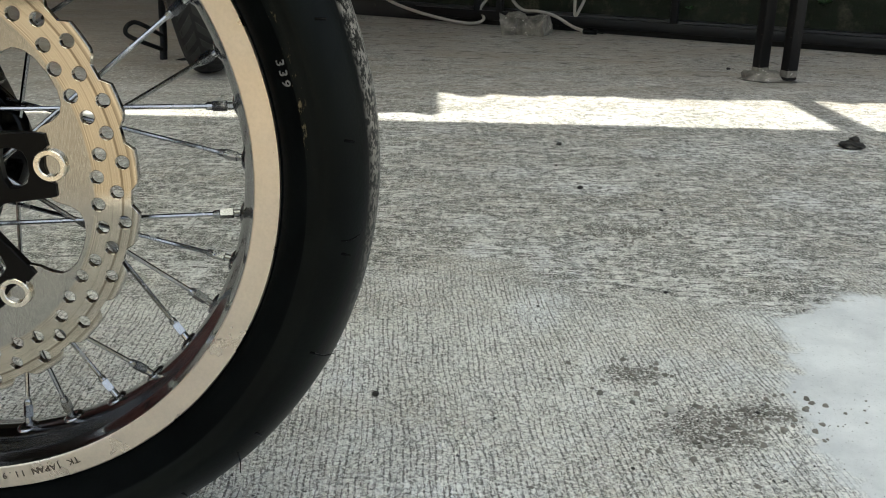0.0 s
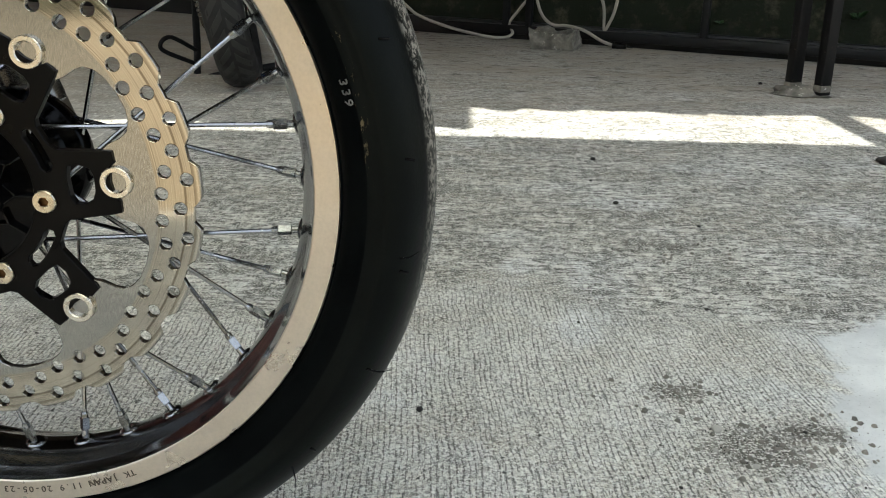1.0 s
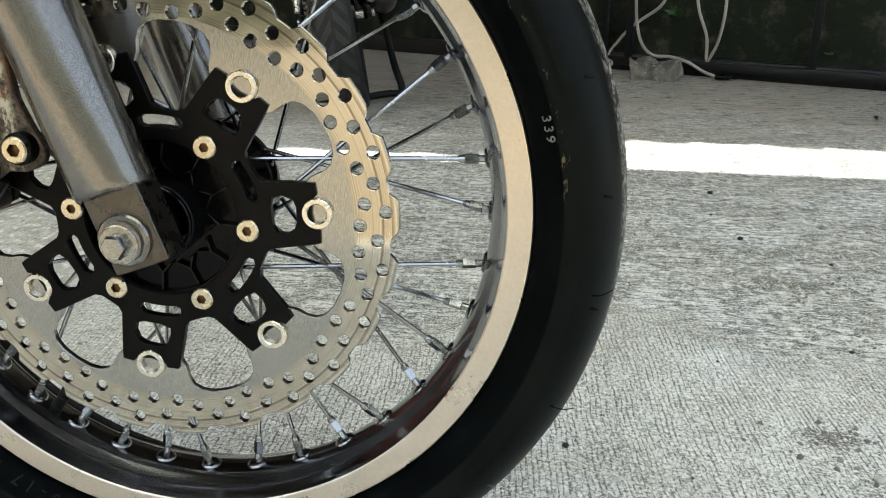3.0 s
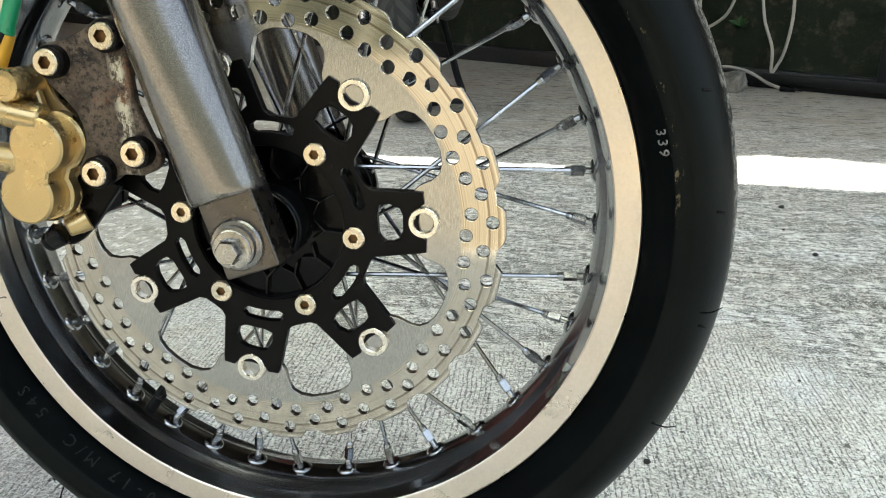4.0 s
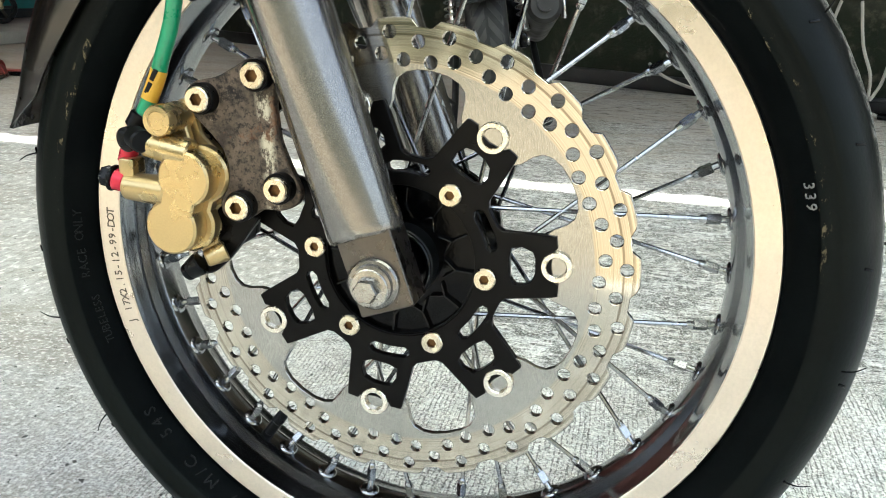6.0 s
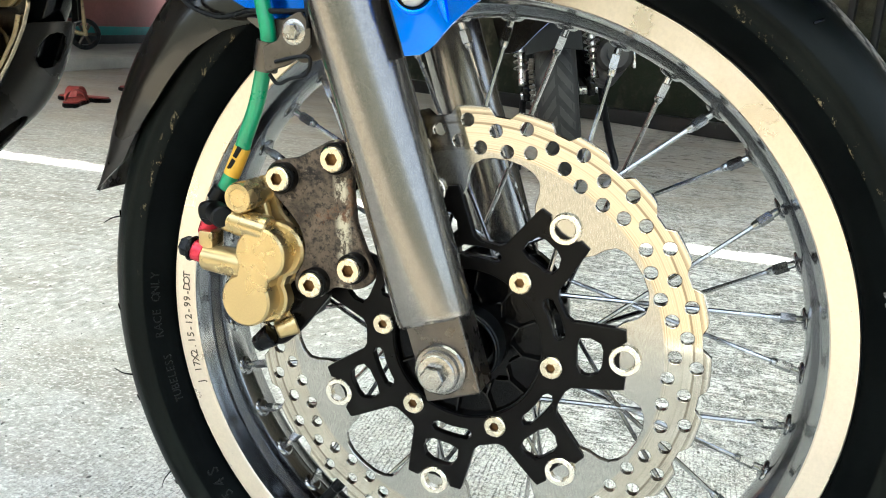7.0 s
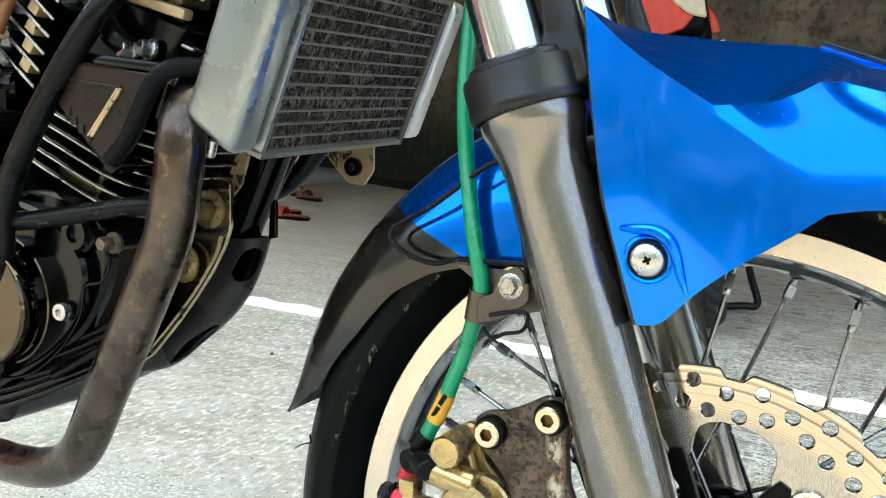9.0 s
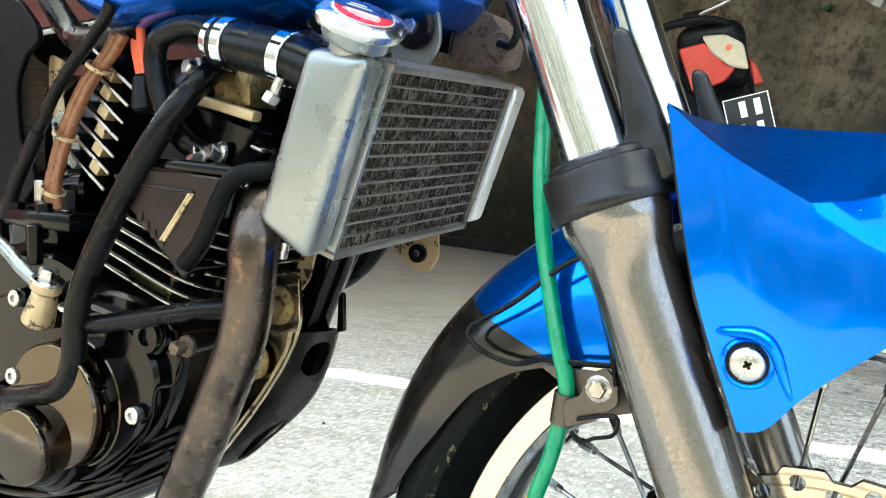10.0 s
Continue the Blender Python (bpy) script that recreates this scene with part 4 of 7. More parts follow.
part("banjo", join(rod((-0.1610, -0.078, 0.3725), (-0.1660, -0.080, 0.3640), 0.0072, 0.0068, 20, 0.001), moved(lathe([(0.0066, 0), (0.0078, 0.001), (0.0078, 0.010), (0.0066, 0.011)], 24), facing(-0.1640, -0.080, 0.3590, (-0.2, -0.95, -0.1))), moved(box(0.009, 0.010, 0.010, (-0.1660, -0.087, 0.3590), 0.002), Matrix.Identity(4)), rod((-0.158, -0.092, 0.361), (-0.148, -0.100, 0.3595), 0.0070, seg=20, bevel=0.001)), M_RUBBER, hose, "black hose banjo")
part("red_sleeve", rod((-0.1675, -0.082, 0.3545), (-0.1722, -0.081, 0.3420), 0.0058, 0.0058, 20, 0.001), M_RED, hose, "red hose sleeve")

# hose clamp on the slider
M_CLAMP = plain("brown_zinc_clamp", (0.13, 0.115, 0.095), 0.42, 0.8, dark=0.7, patch=90, worn=(0.06, 0.05, 0.04), worn_at=0.62)
clamp = part("hose_clamp", join(
    moved(lathe([(0.0060, -0.0090), (0.0074, -0.0090), (0.0074, 0.0090), (0.0060, 0.0090)], 24, closed=True), aim((-0.1318, -0.0775, 0.4580), (-0.1300, -0.0780, 0.47))),
    moved(slab(rounded([(-0.128, 0.4490), (-0.112, 0.4545), (-0.098, 0.4660), (-0.0990, 0.4780), (-0.1060, 0.4860), (-0.1165, 0.4800), (-0.1200, 0.4680), (-0.130, 0.4640)], 0.003), 0.003, (), 0.0004), Matrix.Translation((0, -0.0860, 0)))), M_CLAMP, bike, "folded metal hose clamp")
part("clamp_bolt", moved(hex_bolt(0.0052, 0.0042, 0.0076), facing(-0.1095, -0.0862, 0.4735)), M_OLDBOLT, clamp)
part("wire_clip", pipe([(-0.1204, -0.088, 0.4555), (-0.1100, -0.088, 0.4585), (-0.0985, -0.088, 0.4600), (-0.0975, -0.088, 0.4540), (-0.1010, -0.088, 0.4490), (-0.1100, -0.088, 0.4465), (-0.1180, -0.088, 0.4430), (-0.1240, -0.088, 0.4480)], 0.0012, 8), M_RUBBER, clamp)

# ---- blue nose panel and rear-hugging fender ----
def blue_paint():
    n = Nodes("blue_gloss_paint")
    a, flop = n.noise(30, 4), n.noise(2200, 2)
    c = n.mix(n.ramp(flop, 0.35, 0.65), (0.0, 0.135, 0.86), (0.0, 0.185, 1.0))
    # faint pale streaks, sky glints put into the colour
    s = n.noise(1.0, 7, 0.75, n.stretch((150, 60, 45), (0, -22, 0)))
    glint = n.ramp(s, 0.72, 0.76, 0.0, 0.35)
    c = n.mix(glint, c, (0.45, 0.62, 0.80))
    c = n.mix(n.ramp(n.noise(240, 2, 0.5), 0.80, 0.82, 0.0, 0.9), c, (0.75, 0.85, 0.9))
    n.bump(a, 0.015, 0.001)
    return n.done(c, n.ramp(glint, 0.0, 0.7, 0.15, 0.40), n.ramp(glint, 0.0, 0.7, 0.88, 0.2), Coat_Weight=0.5, Coat_Roughness=0.015)


M_BLUE = blue_paint()
M_PLASTIC = plain("black_fender_plastic", (0.009, 0.0078, 0.0065), 0.24, Specular_IOR_Level=0.55, dark=0.8, patch=20, grain=700, bump=0.05, worn=(0.07, 0.065, 0.055), worn_at=0.72)


def thicken(bm, t):
    """Gives an open sheet a thickness."""
    bmesh.ops.recalc_face_normals(bm, faces=bm.faces)
    bmesh.ops.solidify(bm, geom=bm.faces[:], thickness=t)
    return bm


def loft(curves, steps, weld=1e-5):
    """A sheet through curves of equal length: linear across, with extra rows between."""
    bm = bmesh.new()
    rows = []
    for (a, b), n in zip(zip(curves, curves[1:]), steps):
        for k in range(n):
            t = k / n
            rows.append([p.lerp(q, t) for p, q in zip(a, b)])
    rows.append(curves[-1])
    vs = [[bm.verts.new(p) for p in r] for r in rows]
    for a, b in zip(vs, vs[1:]):
        for k in range(len(a) - 1):
            bm.faces.new((a[k], a[k + 1], b[k + 1], b[k]))
    bmesh.ops.remove_doubles(bm, verts=bm.verts, dist=weld)
    return bm


def even(points, n):
    """n + 1 points at even steps along a line."""
    p = [Vector(v) for v in points]
    at = [0.0]
    for a, b in zip(p, p[1:]):
        at.append(at[-1] + (b - a).length)
    return [Vector([float(np.interp(at[-1] * k / n, at, [v[i] for v in p])) for i in range(3)]) for k in range(n + 1)]


def coons(bm, a, b, c, d):
    """A smooth patch between four edges: a and b run along u, c and d along v."""
    nu, nv = len(a) - 1, len(c) - 1
    rows = []
    for j in range(nv + 1):
        v = j / nv
        row = []
        for i in range(nu + 1):
            u = i / nu
            row.append(bm.verts.new(a[i] * (1 - v) + b[i] * v + c[j] * (1 - u) + d[j] * u - (a[0] * (1 - u) * (1 - v) + a[-1] * u * (1 - v) + b[0] * (1 - u) * v + b[-1] * u * v)))
        rows.append(row)
    for p, q in zip(rows, rows[1:]):
        for i in range(nu):
            bm.faces.new((p[i], p[i + 1], q[i + 1], q[i]))


def nose_side(side):
    """Three smooth faces that meet in a falling crease and a ridge."""
    kink, corner, meet = (0.0500, -0.0920, 0.5300), (-0.0755, -0.0966, 0.6268), (-0.0060, -0.0985, 0.5785)
    foot = even(spline([(-0.0335, -0.1005, 0.4655), (-0.0209, -0.1010, 0.4685), (-0.0061, -0.1022, 0.4847), (0.0117, -0.1010, 0.5005), (0.0355, -0.0965, 0.5182), kink], 6), 24)
    hem = even(spline([kink, (0.0744, -0.0850, 0.5341), (0.1300, -0.0730, 0.5360), (0.2000, -0.0560, 0.5300), (0.2600, -0.0300, 0.5150)], 8), 28)
    back = even(spline([(-0.0335, -0.1005, 0.4655), (-0.0560, -0.1015, 0.5300), (-0.0680, -0.0995, 0.5850), corner], 6), 16)
    upper = even(spline([corner, (-0.0510, -0.1004, 0.6065), (-0.0297, -0.1006, 0.5925), meet], 6), 12)
    lower = even(spline([meet, (0.0160, -0.0978, 0.5625), (0.0360, -0.0950, 0.5455), kink], 6), 12)
    ridge = even(spline([meet, (0.0180, -0.0890, 0.5812), (0.0330, -0.0820, 0.5880), (0.0440, -0.0775, 0.5935), (0.0690, -0.0700, 0.5890), (0.1300, -0.0600, 0.5780), (0.2000, -0.0450, 0.5620), (0.2600, -0.0250, 0.5350)], 6), 28)
    crown = even(spline([corner, (-0.0596, -0.0700, 0.6190), (-0.0377, -0.0370, 0.6186), (-0.0076, -0.0300, 0.6164), (0.0347, -0.0270, 0.6139), (0.0668, -0.0240, 0.6042), (0.1300, -0.0220, 0.5950), (0.2000, -0.0120, 0.5750), (0.2600, -0.0040, 0.5420)], 6), 40)
    bm = bmesh.new()
    coons(bm, foot, upper + lower[1:], back, [foot[-1]] * 17)
    coons(bm, hem, ridge, lower[::-1], even([hem[-1], ridge[-1]], 12))
    coons(bm, upper + ridge[1:], crown, [crown[0]] * 13, even([ridge[-1], crown[-1]], 12))
    bmesh.ops.remove_doubles(bm, verts=bm.verts, dist=2e-5)
    bmesh.ops.dissolve_degenerate(bm, edges=bm.edges, dist=1e-6)
    for v in bm.verts:
        v.co.y *= -side
    return bm


def lined(ob, side):
    """The hidden side of the panel is black plastic."""
    ob.data.materials.append(M_PLASTIC)
    for p in ob.data.polygons:
        if p.normal.y * side < -0.05:
            p.material_index = 1
    return ob


nose = lined(part("nose_panel", thicken(nose_side(-1), 0.0028), M_BLUE, bike, "glossy blue nose panel with fine specks", 28), -1)
lined(part("nose_panel", thicken(nose_side(1), 0.0028), M_BLUE, bike, "glossy blue nose panel with fine specks", 28), 1)
bridge = loft([[Vector((x, y, z + 0.0012)) for x, y, z in row] for row in zip(*[[(x, -w, z), (x, -w * 0.5, z + 0.004), (x, 0, z + 0.0055), (x, w * 0.5, z + 0.004), (x, w, z)] for x, w, z in ((0.0347, 0.027, 0.6139), (0.0668, 0.024, 0.6042), (0.13, 0.022, 0.595), (0.20, 0.012, 0.575), (0.26, 0.004, 0.542))])], (2, 2, 2, 2))
part("nose_bridge", thicken(bridge, 0.0028), M_BLUE, nose, "", 40)
# black sheet added to keep the gap between fork and panel dark
inner = [[Vector((x - k * 0.2, y + k, z)) for x, y, z in ((-0.0335, -0.0985, 0.4655), (-0.0450, -0.0995, 0.4980), (-0.0560, -0.0998, 0.5300), (-0.0660, -0.0965, 0.5750), (-0.0735, -0.0955, 0.6169))] for k in (0.0, 0.03, 0.06)]
part("gap_dark_sheet", thicken(loft(inner, (1, 1)), 0.002), M_PLASTIC, nose, "black sheet added to darken the gap by the fork")
# raised boss and round screw low on the panel
boss = moved(lathe([(0.0, 0.0), (0.0136, 0.0), (0.0128, 0.0030), (0.0116, 0.0036), (0.0104, 0.0030), (0.0, 0.0030)], 40), facing(-0.0297, -0.1005, 0.5004, (0.10, -1, 0)))
part("screw_boss", boss, M_BLUE, nose)


part("screw_rib", pipe([(-0.0450, -0.1045, 0.5150), (-0.0370, -0.1052, 0.5152), (-0.0262, -0.1058, 0.5148), (-0.0180, -0.1055, 0.5085), (-0.0123, -0.1040, 0.4927), (-0.0095, -0.1028, 0.4850)], lambda t: 0.0007 + 0.0022 * math.sin(math.pi * min(1.0, t * 0.9 + 0.08)), 10), M_BLUE, nose)
part("screw_washer", moved(lathe([(0.0089, 0.0), (0.0099, 0.0), (0.0099, 0.0010), (0.0089, 0.0010)], 40, closed=True), facing(-0.0297, -0.1038, 0.5004, (0.10, -1, 0))), M_HUB, nose)


def dome_screw():
    bm = lathe([(0.0088, 0.0), (0.0088, 0.0014), (0.0084, 0.0025), (0.0073, 0.0033), (0.0045, 0.0042), (0.0, 0.0045)], 40)
    return bm


nose_screw = part("nose_screw", moved(dome_screw(), facing(-0.0297, -0.1035, 0.5004, (0.10, -1, 0))), M_STEEL, nose, "polished domed cross-head screw", 60)
cross = join(box(0.0046, 0.0016, 0.0012, bevel=0.0004), box(0.0016, 0.0046, 0.0012, bevel=0.0004))
part("cross_slot", moved(cross, facing(-0.0292, -0.1077, 0.5004, (0.10, -1, 0)) @ Matrix.Rotation(0.5, 4, "Z")), M_HUB, nose_screw)

# fender that hugs the back of the tyre
F_EDGE = [(108, 0.212), (118, 0.222), (127, 0.238), (133, 0.250), (140, 0.259), (150, 0.264), (162, 0.278), (166, 0.293), (168.5, 0.3035)]
F_TOP = [(108, 0.314), (118, 0.316), (127, 0.315), (133, 0.314), (140, 0.313), (150, 0.311), (162, 0.307), (166, 0.306), (168.5, 0.305)]
F_HALF = [(108, 0.062), (118, 0.066), (127, 0.066), (133, 0.065), (140, 0.062), (150, 0.057), (162, 0.046), (166, 0.040), (168.5, 0.035)]


def table(rows, a):
    return float(np.interp(a, [r[0] for r in rows], [r[1] for r in rows]))


def fender_sheet(blue):
    bm = bmesh.new()
    na, ns = 60, 28
    grid = []
    for i in range(na + 1):
        a = 108 + (168.5 - 108) * i / na
        row = []
        for j in range(ns + 1):
            phi = -90 + 180 * j / ns
            e, t, w = table(F_EDGE, a), table(F_TOP, a), table(F_HALF, a)
            c, s = math.cos(radians(phi)), math.sin(radians(phi))
            r = e + (t - e) * abs(c) ** 0.8
            y = w * (abs(s) ** 0.8) * (1 if s > 0 else -1)
            row.append(Vector((r * math.cos(radians(a)), y, HUB + r * math.sin(radians(a)))))
        grid.append(row)
    vs = [[bm.verts.new(p) for p in row] for row in grid]
    for i in range(na):
        for j in range(ns):
            bm.faces.new((vs[i][j], vs[i + 1][j], vs[i + 1][j + 1], vs[i][j + 1]))
    # blue above a line that falls towards the fork
    bmesh.ops.bisect_plane(bm, geom=bm.verts[:] + bm.edges[:] + bm.faces[:], plane_co=(-0.1949, 0, 0.5030), plane_no=(0.43, 0, 1.0), clear_inner=blue, clear_outer=not blue)
    return thicken(bm, 0.0022)


fender = part("fender", fender_sheet(False), M_PLASTIC, bike, "black plastic fender with blue upper panel", 60)
part("fender_panel", fender_sheet(True), M_BLUE, fender, "glossy blue fender panel", 60)
part("fender_wire", pipe([(-0.1470, -0.076, 0.4838), (-0.1647, -0.076, 0.4792), (-0.1850, -0.074, 0.4830), (-0.1975, -0.070, 0.4900), (-0.1975, -0.068, 0.4965), (-0.1900, -0.068, 0.5015), (-0.1671, -0.070, 0.5153), (-0.1391, -0.070, 0.5375), (-0.1270, -0.070, 0.5430), (-0.1205, -0.072, 0.5390), (-0.1150, -0.076, 0.5230), (-0.1066, -0.080, 0.5015), (-0.1019, -0.084, 0.4859), (-0.1000, -0.085, 0.4760)], 0.0017, 10), M_RUBBER, fender, "thin black wire loop")
part("fender_wire", pipe([(-0.1019, -0.080, 0.4860), (-0.1200, -0.079, 0.4850), (-0.1470, -0.076, 0.4838)], 0.0017, 10), M_RUBBER, fender)
part("fender_stay", moved(slab(rounded([(-0.150, 0.480), (-0.095, 0.480), (-0.085, 0.462), (-0.110, 0.455)], 0.004), 0.003), Matrix.Translation((0, -0.074, 0))), M_CLAMP, fender)

# ---- radiator, engine, exhaust, belly cover, tank ----
M_ALU = plain("grey_cast_aluminium", (0.29, 0.315, 0.31), 0.30, 0.75, dark=0.9, patch=25, grain=900, bump=0.06)
M_RAWALU = plain("bare_aluminium", (0.74, 0.75, 0.73), 0.36, 0.75, dark=0.8, patch=60, grain=900, bump=0.12, worn=(0.30, 0.28, 0.25), worn_at=0.70)


def fin_metal():
    """Bent, dusty fins: bright lit slats and dark unlit ones are put into the colour."""
    n = Nodes("radiator_fin_metal")
    slat, bent, dirt = n.noise(1.0, 3, 0.7, n.stretch((90, 520, 60))), n.noise(1.0, 4, 0.6, n.stretch((60, 46, 60))), n.noise(420, 3)
    c = n.mix(n.ramp(slat, 0.44, 0.60), (0.034, 0.031, 0.026), (0.44, 0.41, 0.36))
    c = n.mix(n.ramp(bent, 0.40, 0.60, 0.75, 0.0), c, (0.050, 0.046, 0.040))
    c = n.mix(n.ramp(dirt, 0.60, 0.70), c, (0.34, 0.31, 0.25))
    return n.done(c, 0.5, 0.55)


M_FIN = fin_metal()
# core kept near black: the shade between the fins is in its colour
M_CORE = plain("shaded_radiator_core", (0.020, 0.018, 0.015), 0.8, dark=0.6, patch=90)
M_TUBEROW = plain("radiator_tube_metal", (0.32, 0.305, 0.27), 0.45, 0.7, dark=0.6, patch=90, worn=(0.07, 0.06, 0.05), worn_at=0.62)
M_ENGINE = plain("black_engine_paint", (0.0014, 0.0017, 0.0021), 0.13, dark=0.7, patch=25, bump=0.14, worn=(0.030, 0.026, 0.020), worn_at=0.69, wr=0.06, Specular_IOR_Level=0.22)
M_FINEDGE = plain("bare_fin_edge", (0.62, 0.60, 0.55), 0.30, 0.9, dark=0.6, patch=60, worn=(0.30, 0.24, 0.12), worn_at=0.60)
M_HEADER = plain("heat_stained_header", (0.135, 0.112, 0.093), 0.28, 1.0, dark=0.40, patch=34, grain=260, bump=0.3, worn=(0.17, 0.12, 0.085), worn_at=0.575)
M_BROWN = plain("dark_brown_cover", (0.018, 0.0095, 0.007), 0.36, Specular_IOR_Level=0.25, dark=0.75, patch=30, bump=0.1)
M_POLISH = plain("polished_cover", (0.095, 0.078, 0.058), 0.04, 1.0, dark=0.85, patch=14, grain=500, bump=0.02, wr=0.04)
M_OILY = plain("oily_brown_plate", (0.46, 0.38, 0.27), 0.12, 1.0, dark=0.7, patch=40, bump=0.05, worn=(0.03, 0.02, 0.012), worn_at=0.60)
M_CREAM = plain("oily_cream_metal", (0.56, 0.43, 0.24), 0.40, 0.3, dark=0.75, patch=26, bump=0.2, worn=(0.03, 0.022, 0.015), worn_at=0.56)
M_BRASS = plain("oily_brass_casting", (0.30, 0.225, 0.10), 0.34, 0.7, dark=0.5, patch=90, grain=400, bump=0.3, worn=(0.045, 0.035, 0.02), worn_at=0.56)
M_COPPER = plain("brown_wire_sleeve", (0.20, 0.080, 0.030), 0.26, dark=0.75, patch=60, bump=0.08)
M_ORANGE = plain("orange_wire", (0.80, 0.13, 0.035), 0.4, dark=0.85, patch=60)
M_BELLY = plain("dull_belly_cover", (0.024, 0.0235, 0.022), 0.30, 0.0, Specular_IOR_Level=0.3, dark=0.7, patch=22, bump=0.15, worn=(0.15, 0.13, 0.105), worn_at=0.72)
M_MESHFOAM = plain("brown_filter_gauze", (0.115, 0.080, 0.052), 0.9, dark=0.6, patch=160, grain=600, bump=0.6)
M_PLASTICD = plain("dark_frame_plastic", (0.004, 0.005, 0.006), 0.36, dark=0.7, patch=18, bump=0.08, Specular_IOR_Level=0.09)
M_WHITE = plain("white_label_paper", (0.80, 0.80, 0.80), 0.35, dark=0.95, patch=80)
M_LABELBLUE = plain("blue_label", (0.02, 0.05, 0.20), 0.3, dark=0.8, patch=80)
M_LABELRED = plain("red_label", (0.65, 0.02, 0.03), 0.3, dark=0.85, patch=80)

# the radiator has its own axes: across, up, and out of its face
RB = Vector((-0.2864, -0.0900, 0.5380))
R1 = Vector((-0.0187, 0.2100, 0.0113)).normalized()
R2 = Vector((0.0420, 0.0, 0.1130))
R2 = (R2 - R1 * R2.dot(R1)).normalized()
R3 = R1.cross(R2)  # forward
RAD = Matrix.Translation(RB) @ Matrix((R1, R2, R3)).transposed().to_4x4()
RW_, RH_ = 0.211, 0.1195


def in_rad(bm):
    return moved(bm, RAD)


radiator = part("radiator", in_rad(box(RW_, RH_, 0.014, (RW_ / 2, RH_ / 2, -0.0115), 0.001)), M_CORE, bike, "aluminium radiator with dirty fins and grey end tank")
rows = 13
for k in range(rows + 1):
    y = RH_ * k / rows
    part("tube", in_rad(box(RW_, 0.0014, 0.019, (RW_ / 2, y, -0.0092), 0.0004, 1)), M_TUBEROW, radiator)
for k in range(rows):
    # a folded strip between two tubes
    bm = bmesh.new()
    y0, y1 = RH_ * k / rows + 0.0009, RH_ * (k + 1) / rows - 0.0009
    n = 128
    prev = None
    for i in range(n + 1):
        x = RW_ * i / n + random.uniform(-0.0003, 0.0003)
        y = (y0 if i % 2 else y1)
        d = random.uniform(-0.0010, 0.0004)
        cur = [bm.verts.new((x, y, z + d)) for z in (-0.0004, -0.0045)]
        if prev:
            bm.faces.new((prev[0], cur[0], cur[1], prev[1]))
        prev = cur
    part("fin_strip", in_rad(bm), M_FIN, radiator, "", 5)
for y, h in ((-0.0022, 0.0040), (RH_ + 0.0022, 0.0045)):
    part("core_frame", in_rad(box(RW_ + 0.004, h, 0.024, (RW_ / 2, y, -0.0085), 0.0008)), M_TUBEROW, radiator)


def tank_block(x0, x1, y0, y1, z0, z1, bev):
    bm = box(x1 - x0, y1 - y0, z1 - z0, ((x0 + x1) / 2, (y0 + y1) / 2, (z0 + z1) / 2))
    bmesh.ops.bevel(bm, geom=bm.edges[:], offset=bev, segments=5, profile=0.6, affect="EDGES")
    return bm


tank_bm = tank_block(-0.0300, -0.0005, -0.0040, 0.1270, -0.0430, -0.0005, 0.0110)
for v in tank_bm.verts:
    # the back edge rises at the foot and falls at the top
    t = (-0.0010 - v.co.z) / 0.042
    if v.co.y < 0.03:
        v.co.y += 0.012 * t * max(0.0, (0.03 - v.co.y) / 0.034)
    if v.co.y > 0.10:
        v.co.y -= 0.008 * t
part("end_tank", in_rad(tank_bm), M_ALU, radiator, "satin grey radiator end tank", 50)
part("tank_seam", in_rad(join(box(0.0020, 0.1310, 0.0340, (0.0010, 0.0610, -0.0150), 0.0009), box(0.0018, 0.1280, 0.0300, (0.0044, 0.0605, -0.0135), 0.0008))), M_ALU, radiator)
far_tank = tank_block(RW_ + 0.011, RW_ + 0.041, -0.0010, RH_ + 0.003, -0.0300, 0.0040, 0.0085)
part("end_tank", in_rad(far_tank), M_RAWALU, radiator, "dull aluminium radiator end tank", 50)
part("tank_seam", in_rad(box(0.0120, RH_ + 0.010, 0.0260, (RW_ + 0.0065, RH_ / 2, -0.0130), 0.002)), M_CLAMP, radiator)
for k in (0.0035, 0.0085):
    part("seam_lip", in_rad(box(0.0016, RH_ + 0.011, 0.0030, (RW_ + k, RH_ / 2, 0.0008), 0.0007)), M_TUBEROW, radiator)
for k in range(13):
    part("crimp", in_rad(moved(lathe([(0.0022, 0), (0.0022, 0.0012), (0.0012, 0.0018)], 8), Matrix.Translation((RW_ + 0.0010, 0.004 + RH_ * k / 13, 0.0002)))), M_CLAMP, radiator)
part("drain", rod((-0.3215, -0.094, 0.5440), (-0.3244, -0.094, 0.5320), 0.0042, 0.0040, 16, 0.001), M_STEEL, radiator)

M_CAPMETAL = plain("pressed_tin", (0.80, 0.80, 0.78), 0.24, 1.0, dark=0.75, patch=90, grain=600, bump=0.25)
# filler neck and pressure cap with a printed plate
CAP_AT = RAD @ Vector((-0.0130, 0.1215, -0.0200))
CAPM = aim(CAP_AT, CAP_AT + Vector((0.46, -0.24, 0.85)))
neck = part("filler_neck", moved(lathe([(0.0150, -0.008), (0.0150, 0.0060), (0.0158, 0.0068), (0.0200, 0.0085), (0.0215, 0.0110), (0.0215, 0.0190)], 36), CAPM), M_ALU, radiator)
cap_bm = lathe([(0.0225, 0.0165), (0.0245, 0.0168), (0.0262, 0.0195), (0.0262, 0.0225), (0.0240, 0.0250), (0.0205, 0.0260), (0.0, 0.0262)], 64)
